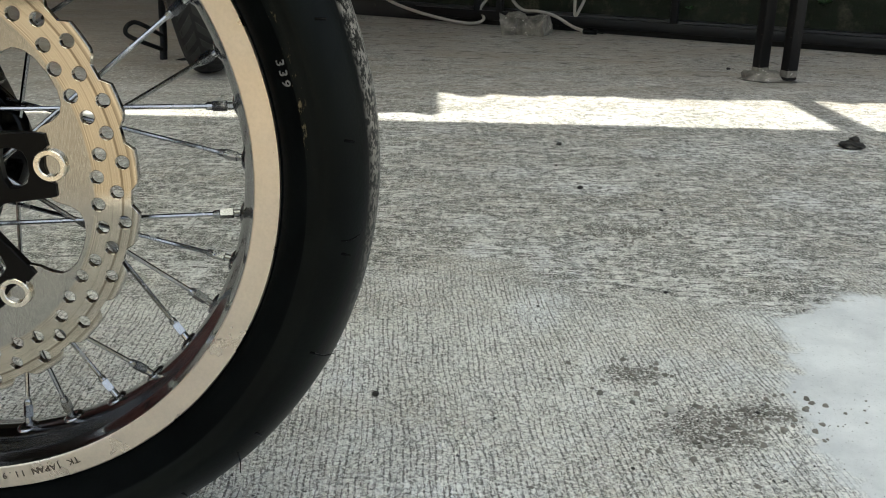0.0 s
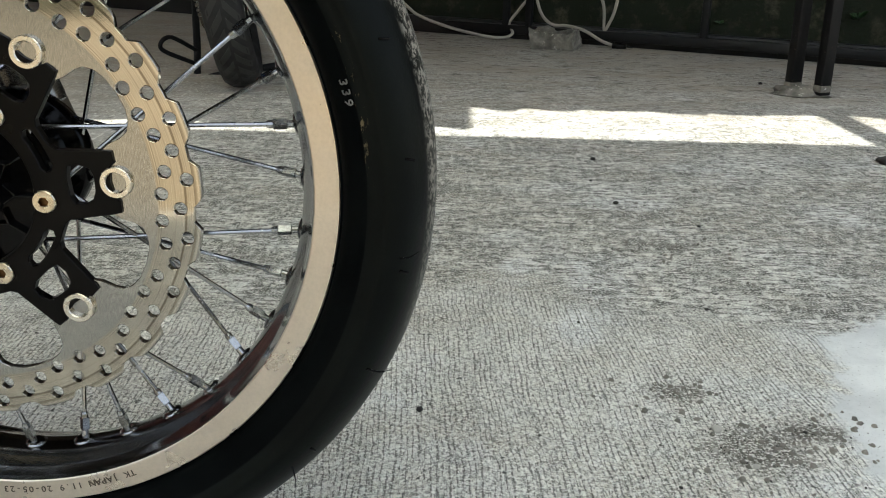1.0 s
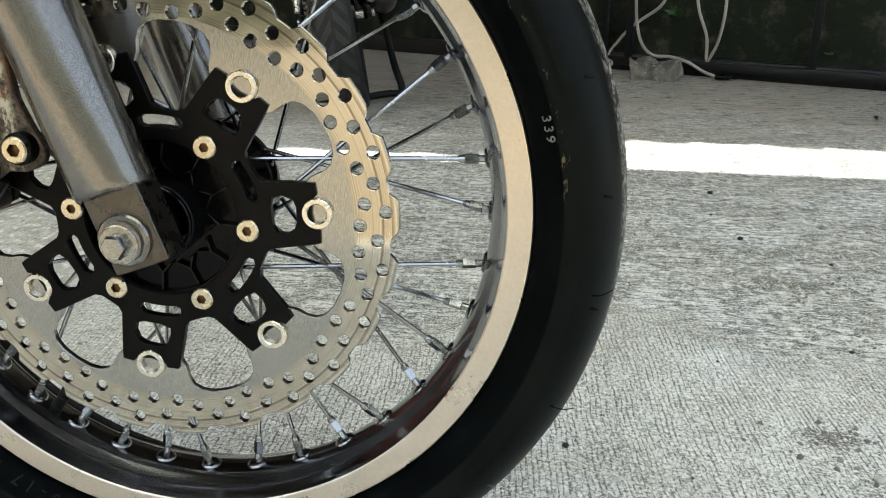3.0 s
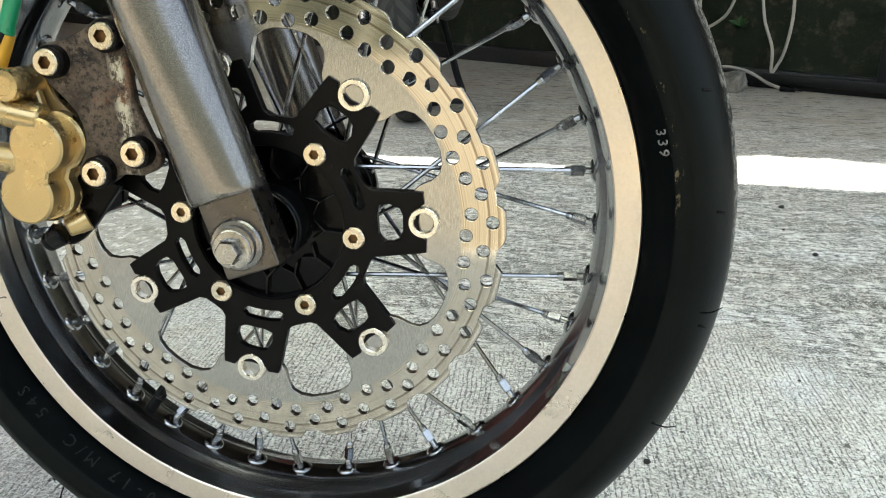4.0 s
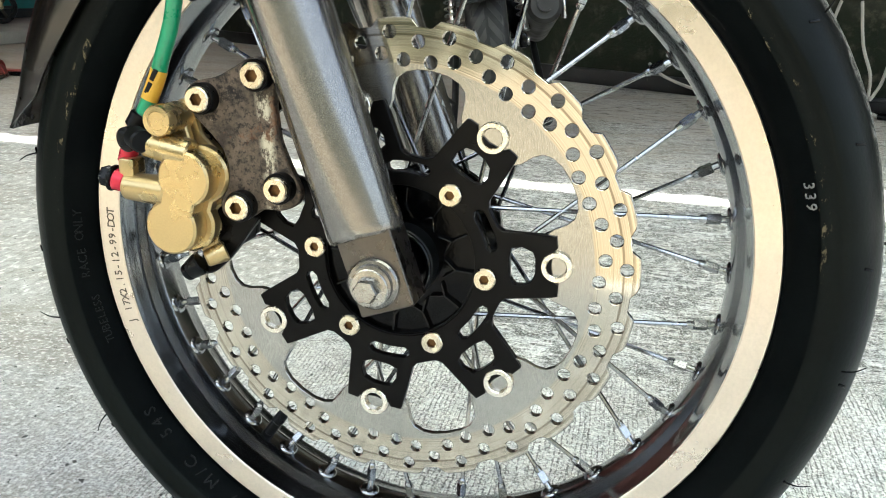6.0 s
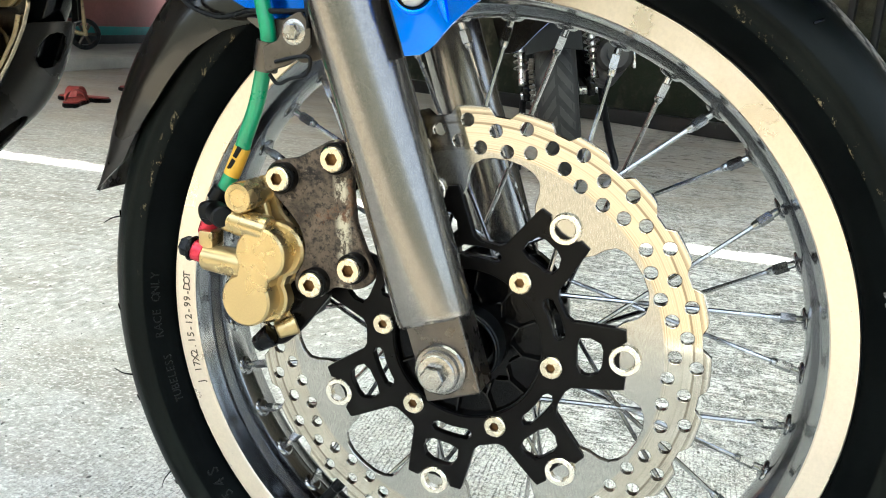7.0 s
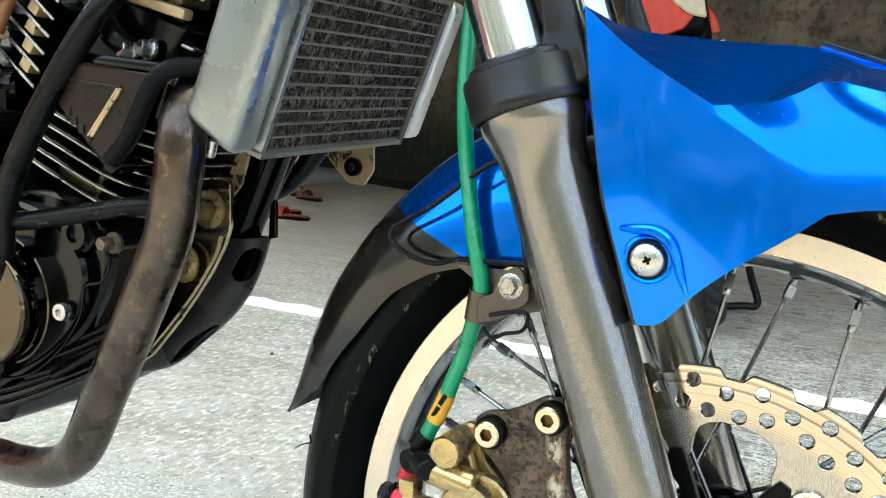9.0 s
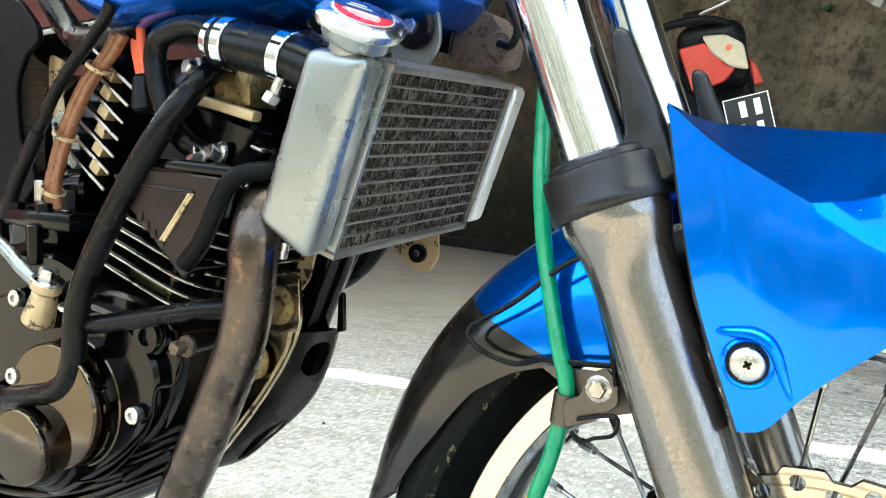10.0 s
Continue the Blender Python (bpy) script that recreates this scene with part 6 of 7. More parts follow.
def belly_sheet(y0=-0.005, deep=0.016, nu=84, nv=44):
    edge = spline([(x, y0, z) for x, z in EDGE], 12)
    spine = spline([(x, y0, z) for x, z in SPINE], 12)
    lean = Vector((0.934, 0.0, 0.139)) * deep
    bm, grid = bmesh.new(), []
    for i in range(nu + 1):
        u = i / nu
        k = u * (len(edge) - 1)
        a, f = min(int(k), len(edge) - 2), k - min(int(k), len(edge) - 2)
        e, s = edge[a].lerp(edge[a + 1], f), spine[a].lerp(spine[a + 1], f)
        w = s - e
        r = max(0.0, lean.dot(w.normalized()))
        reach = math.sqrt(max((w.length - r) ** 2 - r * r, (w.length * 0.35) ** 2)) / max(w.length, 1e-6)
        row = []
        for j in range(nv + 1):
            th = math.pi * j / nv
            p = e + w * reach * math.sin(th) ** 0.85
            p.y = y0 + deep * (1 - math.cos(th))
            row.append((bm.verts.new(p), u, th))
        grid.append(row)

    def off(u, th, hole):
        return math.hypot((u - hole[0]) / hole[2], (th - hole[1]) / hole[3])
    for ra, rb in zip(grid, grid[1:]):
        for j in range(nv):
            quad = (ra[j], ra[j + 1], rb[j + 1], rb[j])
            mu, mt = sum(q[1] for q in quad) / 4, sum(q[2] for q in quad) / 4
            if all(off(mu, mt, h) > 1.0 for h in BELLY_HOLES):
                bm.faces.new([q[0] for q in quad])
    bmesh.ops.delete(bm, geom=[v for v in bm.verts if not v.link_faces], context="VERTS")
    rim = [v for v in bm.verts if any(e.is_boundary for e in v.link_edges)]
    for _ in range(3):
        moved_to = {v: sum((e.other_vert(v).co for e in v.link_edges if e.is_boundary), Vector()) / 2 for v in rim if sum(e.is_boundary for e in v.link_edges) == 2}
        for v, p in moved_to.items():
            v.co = v.co.lerp(p, 0.5)
    return thicken(bm, 0.0022)


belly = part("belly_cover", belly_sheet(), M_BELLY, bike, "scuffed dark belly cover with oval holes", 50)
part("belly_tab", moved(slab(rounded([(-0.3510, 0.4660), (-0.3440, 0.4680), (-0.3450, 0.4960), (-0.3470, 0.4980), (-0.3500, 0.4930)], 0.001), 0.004, (), 0.0005), Matrix.Translation((0, 0.006, 0))), M_ENGINE, belly)
down = Vector((-0.3547, 0.015, 0.5351)) - Vector((-0.3909, 0.015, 0.4510))
part("down_tube", rod(Vector((-0.3909, 0.015, 0.4510)) - down * 0.3, Vector((-0.3547, 0.015, 0.5351)) + down * 0.9, 0.0150, seg=28), M_ENGINE, bike, "black frame down tube")
down = Vector((-0.3522, 0.030, 0.5299)) - Vector((-0.3883, 0.030, 0.4607))
part("down_tube", rod(Vector((-0.3883, 0.030, 0.4607)) - down * 0.2, Vector((-0.3522, 0.030, 0.5299)) + down * 0.7, 0.0062, seg=18), M_ENGINE, bike, "thin black frame stay")
part("overflow_hose", pipe([(-0.325, 0.060, 0.560), (-0.3478, 0.060, 0.5331), (-0.3625, 0.060, 0.5159), (-0.3810, 0.060, 0.5018), (-0.4000, 0.058, 0.4950)], 0.0085, 14), M_RUBBER, bike, "black hose behind the radiator")
part("stay_plate", moved(slab(rounded([(-0.372, 0.530), (-0.358, 0.536), (-0.366, 0.508), (-0.374, 0.498), (-0.384, 0.500)], 0.003), 0.003, (), 0.0004), Matrix.Translation((0, -0.010, 0))), M_CREAM, bike, "worn cream frame tab")
part("fan_shroud", moved(lathe([(0.040, 0), (0.046, 0.001), (0.046, 0.020), (0.040, 0.021)], 40, closed=True), RAD @ Matrix.Translation((0.115, 0.045, -0.060))), M_PLASTICD, bike, "black radiator fan shroud")

# fuel tank, frame, filter, wiring above the engine
tank_b = box(0.300, 0.27, 0.20, (-0.400, 0.0, 0.787))
bmesh.ops.bevel(tank_b, geom=tank_b.edges[:], offset=0.075, segments=8, profile=0.5, affect="EDGES")
part("fuel_tank", tank_b, M_BLUE, bike, "glossy blue fuel tank", 60)
part("main_frame", pipe([(-0.20, 0.0, 0.80), (-0.40, 0.0, 0.735), (-0.560, -0.02, 0.700), (-0.70, -0.03, 0.690)], 0.018, 16), M_ENGINE, bike, "black main frame tube")
part("frame_gusset", moved(slab([(-0.45, 0.66), (-0.40, 0.70), (-0.36, 0.69), (-0.40, 0.64)], 0.006), Matrix.Translation((0, 0.0, 0))), M_FIN, bike)
part("tank_hose", pipe([(-0.470, -0.075, 0.690), (-0.500, -0.075, 0.6870), (-0.545, -0.065, 0.6880), (-0.580, -0.050, 0.6980), (-0.620, -0.040, 0.730)], 0.0105, 16), M_RUBBER, bike, "black hose under the tank")
for dx in (-0.0026, 0.0034):
    part("wire", pipe([(-0.4720 + dx, -0.080, 0.7050), (-0.4716 + dx, -0.080, 0.6900), (-0.4700 + dx, -0.080, 0.6740), (-0.4650 + dx * 0.8, -0.080, 0.6540)], 0.0034, 10), M_ORANGE, bike, "orange wire")
part("wire_boot", rod((-0.4650, -0.080, 0.6570), (-0.4622, -0.080, 0.6300), 0.0080, 0.0105, 18, 0.002), M_RUBBER, bike, "black rubber boot")
for dx in (-0.0035, 0.0035):
    part("wire_sleeve", pipe([(-0.4780 + dx, -0.090, 0.6850), (-0.4880 + dx, -0.091, 0.6710), (-0.5068 + dx, -0.092, 0.6544), (-0.5230 + dx, -0.092, 0.6340), (-0.5357 + dx, -0.092, 0.6127), (-0.5450 + dx, -0.092, 0.5920), (-0.5507 + dx, -0.092, 0.5736), (-0.5490 + dx, -0.092, 0.5560)], 0.0045, 12), M_COPPER, bike, "brown wire sleeve")
for z, x in ((0.6620, -0.4980), (0.6127, -0.5357), (0.5700, -0.5508)):
    part("cable_tie", moved(lathe([(0.0085, -0.0015), (0.0098, -0.0015), (0.0098, 0.0015), (0.0085, 0.0015)], 20, closed=True), aim((x, -0.092, z), (x + 0.01, -0.092, z + 0.017))), M_CREAM, bike, "cream cable tie")
part("control_cable", join(pipe([(-0.4700, -0.105, 0.7050), (-0.4790, -0.104, 0.6925), (-0.5287, -0.102, 0.6498), (-0.5585, -0.100, 0.6122)], 0.0046, 14), pipe([(-0.5560, -0.100, 0.6150), (-0.5700, -0.100, 0.5960), (-0.5830, -0.100, 0.5772), (-0.5980, -0.100, 0.5480)], 0.0060, 14)), M_RUBBER, bike, "black control cable")
part("fuel_hose", pipe([(-0.6130, -0.030, 0.7200), (-0.6190, -0.030, 0.6900), (-0.6210, -0.030, 0.6600), (-0.6160, -0.030, 0.6300)], 0.0095, 14), M_CREAM, bike, "yellowed fuel hose")
part("air_filter", moved(lathe([(0.0330, 0), (0.0360, 0.004), *[(0.0360 - 0.0006 * (k % 2), 0.004 + 0.1 * k / 60) for k in range(1, 60)], (0.0360, 0.104), (0.0330, 0.108)], 40), Matrix.Translation((-0.670, -0.024, 0.583))), M_MESHFOAM, bike, "brown gauze air filter")
part("side_panel", moved(slab(rounded([(-0.700, 0.740), (-0.620, 0.725), (-0.5975, 0.7028), (-0.5957, 0.6891), (-0.6122, 0.6809), (-0.6235, 0.6607), (-0.6252, 0.6492), (-0.6217, 0.6095), (-0.6048, 0.5864), (-0.6022, 0.5725), (-0.6184, 0.558), (-0.760, 0.540)], 0.006), 0.006, (), 0.001), Matrix.Translation((0, -0.070, 0))), M_PLASTICD, bike, "black frame side panel")
carb = part("carburettor", join(rod((-0.630, -0.040, 0.568), (-0.560, -0.040, 0.572), 0.018, 0.020, 28, 0.003), moved(box(0.045, 0.05, 0.05, (-0.605, -0.040, 0.545), 0.006), Matrix.Identity(4))), M_ENGINE, bike, "dark carburettor with clamps and pale lugs")
part("carb_clamp", rod((-0.600, -0.040, 0.572), (-0.590, -0.040, 0.572), 0.0215, seg=28, bevel=0.001), M_CHROME, carb)
for x, z in ((-0.588, 0.573), (-0.563, 0.565)):
    part("carb_block", moved(box(0.011, 0.012, 0.018, (x, -0.072, z - 0.004), 0.0012), Matrix.Identity(4)), M_FINEDGE, carb)
part("carb_arm", moved(slab(rounded([(-0.579, 0.628), (-0.566, 0.634), (-0.548, 0.618), (-0.543, 0.600), (-0.552, 0.586), (-0.560, 0.592), (-0.572, 0.590), (-0.577, 0.606)], 0.004), 0.006, [ring_pts(12, 0.0030, -0.5735, 0.6215)], 0.0008), Matrix.Translation((0, -0.072, 0))), M_ALU, carb, "pale grey linkage arm")
part("linkage", join(pipe([(-0.660, -0.085, 0.551), (-0.620, -0.085, 0.551), (-0.575, -0.085, 0.548), (-0.540, -0.085, 0.552)], 0.004, 10), rod((-0.6210, -0.090, 0.555), (-0.6200, -0.090, 0.520), 0.0075, seg=16, bevel=0.001)), M_ENGINE, bike, "black linkage rod")
part("engine_back", moved(box(0.20, 0.13, 0.18, (-0.60, 0.03, 0.58), 0.02), Matrix.Identity(4)), M_ENGINE, bike, "dark engine rear")
# the ends of the head's fins beyond the header; pink light is put into their colour
M_TIP = plain("pink_lit_fin_end", (0.46, 0.31, 0.25), 0.35, 0.8, dark=0.7, patch=80)
for x, y, z in [(-0.4454, 0.05, 0.5273), (-0.4472, 0.05, 0.5216), (-0.449, 0.05, 0.5158), (-0.4515, 0.05, 0.51), (-0.4539, 0.05, 0.5041)]:
    part("fin_tip", moved(box(0.011, 0.018, 0.0032, (0, 0, 0), 0.0014, 3), pose(x, y, z, 0, 14, 0)), M_TIP, head)

# ---- writing and small marks on the wheel ----
def letters(text, size, deep=0.0003):
    """One mesh a letter, centred, in x and z, facing -y."""
    out = []
    for ch in text:
        if ch == " ":
            out.append(None)
            continue
        cu = bpy.data.curves.new("letter", "FONT")
        cu.body, cu.size, cu.align_x, cu.align_y, cu.extrude, cu.resolution_u = ch, size, "CENTER", "CENTER", deep, 2
        ob = bpy.data.objects.new("letter", cu)
        scene.collection.objects.link(ob)
        me = bpy.data.meshes.new_from_object(ob.evaluated_get(bpy.context.evaluated_depsgraph_get()))
        bpy.data.objects.remove(ob)
        bm = bmesh.new()
        bm.from_mesh(me)
        bpy.data.meshes.remove(me)
        out.append(moved(bm, Matrix.Rotation(radians(90), 4, "X")))
    return out


def arc_text(name, text, r, a0, step, y, size, material, parent, label, tilt=0.0):
    """Letters round the axle, tops outwards, read clockwise from the angle a0."""
    bms = []
    for k, bm in enumerate(letters(text, size)):
        if bm is None:
            continue
        a = radians(a0 - step * k)
        m = Matrix.Translation((r * math.cos(a), y, r * math.sin(a))) @ Matrix.Rotation(math.pi / 2 - a, 4, "Y") @ Matrix.Rotation(radians(tilt), 4, "X")
        bms.append(moved(bm, m))
    return part(name, join(*bms), material, parent, label)


M_STAMP = plain("stamped_rim_letters", (0.16, 0.13, 0.10), 0.6, 0.6, dark=0.7, patch=90)
M_TYREMARK = plain("white_tyre_mark", (0.24, 0.235, 0.22), 0.8, dark=0.6, patch=200, worn=(0.03, 0.03, 0.03), worn_at=0.58)
M_EMBOSS = plain("raised_tyre_letters", (0.011, 0.012, 0.0115), 0.6, Specular_IOR_Level=0.1, dark=0.7, patch=90)
arc_text("rim_stamp", "J 17X2.15-12-99-DOT", 0.2205, 199.6, 1.19, -0.0334, 0.0084, M_STAMP, rim, "stamped rim letters")
arc_text("rim_stamp", "TK JAPAN 11.9 20-05-23", 0.2205, -68.0, 1.14, -0.0334, 0.0068, M_STAMP, rim, "stamped rim letters")
arc_text("tyre_mark", "339", 0.2445, 16.4, 1.42, -0.0450, 0.0092, M_TYREMARK, tyre, "worn white tyre mark", 36)
arc_text("tyre_letters", "TUBELESS", 0.2390, 201.6, 1.12, -0.0409, 0.0080, M_EMBOSS, tyre, "raised rubber letters", 36)
arc_text("tyre_letters", "RACE ONLY", 0.2410, 189.5, 1.35, -0.0425, 0.0085, M_EMBOSS, tyre, "raised rubber letters", 36)
arc_text("tyre_letters", "54S", 0.2390, 221.0, 2.4, -0.0409, 0.0118, M_EMBOSS, tyre, "raised rubber letters", 36)
arc_text("tyre_letters", "70-17 M/C", 0.2390, 247.5, 2.45, -0.0409, 0.0125, M_EMBOSS, tyre, "raised rubber letters", 36)
# rubber whiskers left by the mould
for a, y, k in ((213, -0.044, 1), (196, -0.046, -1), (170, -0.046, 1), (-25, -0.042, 1), (-44, -0.044, -1), (232, -0.044, 1), (35, -0.030, 1), (-8, -0.046, 1)):
    r0 = float(np.interp(-y, [0.030, 0.040, 0.047, 0.051], [0.2825, 0.2765, 0.2695, 0.2610]))
    p = Vector((r0 * math.cos(radians(a)), y, r0 * math.sin(radians(a))))
    out = p.normalized()
    tan = Vector((-out.z, 0, out.x)) * k
    part("whisker", pipe([p, p + out * 0.006 + tan * 0.003 + Vector((0, -0.002, 0)), p + out * 0.011 + tan * 0.008 + Vector((0, -0.003, 0))], lambda t: 0.0007 * (1 - 0.6 * t), 6, 4), M_RUBBER, tyre)
# sipes cut in the shoulder
for k in range(24):
    a = radians(15 * k + 5)
    r0 = 0.2745
    c = Vector((r0 * math.cos(a), -0.0424, r0 * math.sin(a)))
    part("sipe", moved(box(0.0016, 0.0012, 0.0075, (0, 0, 0), 0.0003), Matrix.Translation(c) @ Matrix.Rotation(math.pi / 2 - a + 0.4, 4, "Y") @ Matrix.Rotation(radians(-40), 4, "X")), M_HUB, tyre)

# ---- along the wall: gate, cable, lump, posts ----
M_GATE = plain("black_gate_steel", (0.010, 0.011, 0.013), 0.5, 0.3, dark=0.6, patch=20, worn=(0.06, 0.045, 0.035), worn_at=0.66)
M_CABLE = plain("dirty_white_cable", (0.50, 0.47, 0.42), 0.6, dark=0.7, patch=12, bump=0.1)
M_LUMP = plain("broken_concrete", (0.36, 0.34, 0.30), 0.95, dark=0.25, patch=22, grain=160, bump=0.9, worn=(0.62, 0.59, 0.54), worn_at=0.60)
M_LEAF = plain("weed_leaf", (0.045, 0.115, 0.035), 0.6, dark=0.6, patch=40)

gate = thing("metal_gate", "black steel gate frame standing against the mossy wall", "gate", WALL_M @ pose(0, -0.075, 0))
for z in (0.045, 1.25):
    part("rail", box(3.0, 0.03, 0.04, (1.80, 0, z), 0.003), M_GATE, gate)
for x in (0.615, 0.725, 1.50, 2.35, 3.25):
    part("upright", box(0.030, 0.028, 1.22, (x, 0, 0.645), 0.003), M_GATE, gate)

cable = thing("power_cable", "dirty white cable looped over the gate and floor", "cable")
part("loop", pipe([(0.04, 3.66, 0.14), (0.113, 3.62, 0.089), (0.247, 3.56, 0.047), (0.403, 3.49, 0.018), (0.50, 3.47, 0.012), (0.545, 3.50, 0.03), (0.530, 3.53, 0.07), (0.569, 3.515, 0.130), (0.614, 3.49, 0.188), (0.659, 3.47, 0.227), (0.74, 3.43, 0.300), (0.78, 3.40, 0.45)], 0.0068, 10), M_CABLE, cable)
part("loop", pipe([(0.62, 3.45, 0.42), (0.63, 3.43, 0.25), (0.655, 3.396, 0.138), (0.705, 3.371, 0.085), (0.773, 3.337, 0.082), (0.841, 3.303, 0.067), (0.910, 3.269, 0.030), (0.960, 3.240, 0.014)], 0.0068, 10), M_CABLE, cable)
part("loop", pipe([(0.850, 3.36, 0.45), (0.878, 3.35, 0.284), (0.919, 3.33, 0.169), (0.928, 3.33, 0.072), (0.945, 3.32, 0.095), (0.966, 3.31, 0.159), (0.980, 3.305, 0.288), (0.970, 3.31, 0.45)], 0.0068, 10), M_CABLE, cable)
part("plug", join(rod((0.955, 3.243, 0.014), (1.010, 3.215, 0.014), 0.013, 0.011, 14, 0.003), rod((1.010, 3.215, 0.014), (1.035, 3.203, 0.012), 0.004, seg=8)), M_RUBBER, cable, "black cable plug")


def stone(r, seed, squash=0.6, sub=2):
    """A rough broken stone."""
    bm = bmesh.new()
    bmesh.ops.create_icosphere(bm, subdivisions=sub, radius=r)
    for v in bm.verts:
        d = v.co.normalized()
        k = noise.noise(d * 1.6 + Vector((seed * 3.1, seed, 0))) * 0.45 + noise.noise(d * 4 + Vector((seed, 0, seed * 2))) * 0.18
        v.co *= 1 + k
        v.co.z *= squash
    return bm


def lump_block():
    bm = box(0.195, 0.09, 0.080, (0, 0, 0.038))
    bmesh.ops.subdivide_edges(bm, edges=bm.edges[:], cuts=11, use_grid_fill=True)
    for v in bm.verts:
        big = Vector((noise.noise(v.co * 17), noise.noise(v.co * 17 + Vector((9, 0, 0))), noise.noise(v.co * 17 + Vector((0, 9, 0))) * 0.8)) * 0.028
        v.co += big + Vector((noise.noise(v.co * 70), noise.noise(v.co * 70 + Vector((5, 0, 0))), noise.noise(v.co * 70 + Vector((0, 5, 0))))) * 0.007
        if v.co.z < 0.006:
            v.co.z = 0.0
    return bm


solid("concrete_lump", lump_block(), M_LUMP, "broken lump of grey concrete lying by the wall", "rubble", pose(0.705, 3.19, 0, 0, 0, -18), angle=40)

M_POST = plain("black_timber_post", (0.007, 0.007, 0.008), 0.5, Specular_IOR_Level=0.25, dark=0.6, patch=14, grain=120, bump=0.4, worn=(0.085, 0.07, 0.055), worn_at=0.63)
for x, y in ((1.330, 2.160), (1.398, 2.105)):
    post = thing("post", "black painted square post set in rough mortar", "post", pose(x, y, 0, 0, -1.2, 20), group="paired posts by the yard")
    part("shaft", box(0.038, 0.034, 1.7, (0, 0, 0.86), 0.004), M_POST, post)
    part("chipped_foot", box(0.040, 0.036, 0.025, (0, 0, 0.030), 0.005), M_LUMP, post, "chipped mortar-stained foot")
foot = stone(0.060, 4, 0.42, 3)
solid("mortar_blob", moved(foot, Matrix.Diagonal((1.35, 0.8, 1, 1)) @ Matrix.Translation((0, 0, 0.004))), M_LUMP, "rough mortar round the foot of the posts", "mortar", pose(1.345, 2.150, 0, 0, 0, -15), angle=50)

# loose stones on the floor
M_PEBBLE = plain("dark_pebble", (0.045, 0.042, 0.038), 0.9, dark=0.6, patch=120, bump=0.5)
M_PEBBLE2 = plain("pale_pebble", (0.55, 0.54, 0.50), 0.9, dark=0.7, patch=120, bump=0.4)
spots = [(0.591, 1.251, 0.012), (0.585, 0.930, 0.010), (0.623, 0.469, 0.006), (0.272, 0.202, 0.0075), (0.562, 1.080, 0.006), (1.295, 2.350, 0.014), (0.455, 0.420, 0.004), (0.700, 0.810, 0.007), (0.500, 0.085, 0.0035), (0.640, 0.180, 0.004), (-0.560, 0.420, 0.005), (-1.150, 1.070, 0.008)]
for k, (x, y, r) in enumerate(spots):
    r *= 0.50
    solid("pebble", moved(stone(r, k, 0.62, 2), Matrix.Translation((0, 0, r * 0.45))), M_PEBBLE, "small dark stone on the concrete", "stone", pose(x, y, 0, 0, 0, 40 * k), group="loose stones on the floor", angle=50)
for k, (x, y, r) in enumerate(((0.556, 0.180, 0.0055), (0.545, 0.145, 0.0025), (0.575, 0.120, 0.003), (0.590, 0.205, 0.002))):
    solid("pebble", moved(stone(r, k + 40, 0.6, 2), Matrix.Translation((0, 0, r * 0.4))), M_PEBBLE2, "small pale stone on the concrete", "stone", pose(x, y, 0, 0, 0, 70 * k), group="loose stones on the floor", angle=50)
clod = join(stone(0.050, 7, 0.34, 3), moved(stone(0.022, 8, 0.7, 2), Matrix.Translation((0.020, 0.01, 0.018))), moved(stone(0.018, 9, 0.6, 2), Matrix.Translation((-0.035, -0.01, 0.006))))
solid("clod", moved(clod, Matrix.Translation((0, 0, 0.012))), M_PEBBLE, "dark crumbled clod of dirt on the floor", "dirt", pose(1.225, 1.285, 0, 0, 0, 10) @ Matrix.Scale(0.50, 4), angle=50)


def grit(n, x0, y0, sx, sy, r0, r1):
    """Scattered crumbs as one mesh."""
    out = bmesh.new()
    for k in range(n):
        r = random.uniform(r0, r1)
        m = Matrix.Translation((random.gauss(x0, sx), random.gauss(y0, sy), r * 0.3)) @ Euler((random.random() * 6, random.random() * 6, 0)).to_matrix().to_4x4() @ Matrix.Diagonal((1, random.uniform(0.6, 1), random.uniform(0.4, 0.8), 1))
        bmesh.ops.create_icosphere(out, subdivisions=1, radius=r, matrix=m)
    return out


solid("grit", grit(170, 0.585, 0.150, 0.045, 0.045, 0.0003, 0.0013), M_PEBBLE, "dark crumbs of grit on worn concrete", "grit", kind="stuff", angle=50)
solid("grit", grit(150, 0.55, 0.75, 0.40, 0.45, 0.0004, 0.0014), M_PEBBLE, "scattered dark grit on the floor", "grit", kind="stuff", angle=50)
solid("grit", grit(90, -0.70, 0.75, 0.40, 0.40, 0.0004, 0.0014), M_PEBBLE, "scattered dark grit on the floor", "grit", kind="stuff", angle=50)


def weed(n, h):
    bm = bmesh.new()
    for k in range(n):
        a, r = random.random() * 6.28, random.uniform(0.3, 1.0) * h
        tip = Vector((math.cos(a) * r * 0.7, math.sin(a) * r * 0.5, r * random.uniform(0.3, 1)))
        side = Vector((-math.sin(a), math.cos(a), 0.2)) * h * 0.16
        mid = tip * 0.55 + Vector((0, 0, h * 0.12))
        p = [bm.verts.new(v) for v in (Vector((0, 0, 0)), mid + side, tip, mid - side)]
        bm.faces.new(p)
    return bm


for x, z, h, k in ((0.90, 0.24, 0.07, 22), (2.06, 0.17, 0.06, 18), (0.30, 0.22, 0.05, 14), (-0.45, 1.37, 0.07, 20), (1.55, 0.12, 0.04, 10)):
    solid("weed", weed(k, h), M_LEAF, "small green weed growing out of the wall", "plant", WALL_M @ pose(x, -0.004, z, 50), group="weeds on the wall")

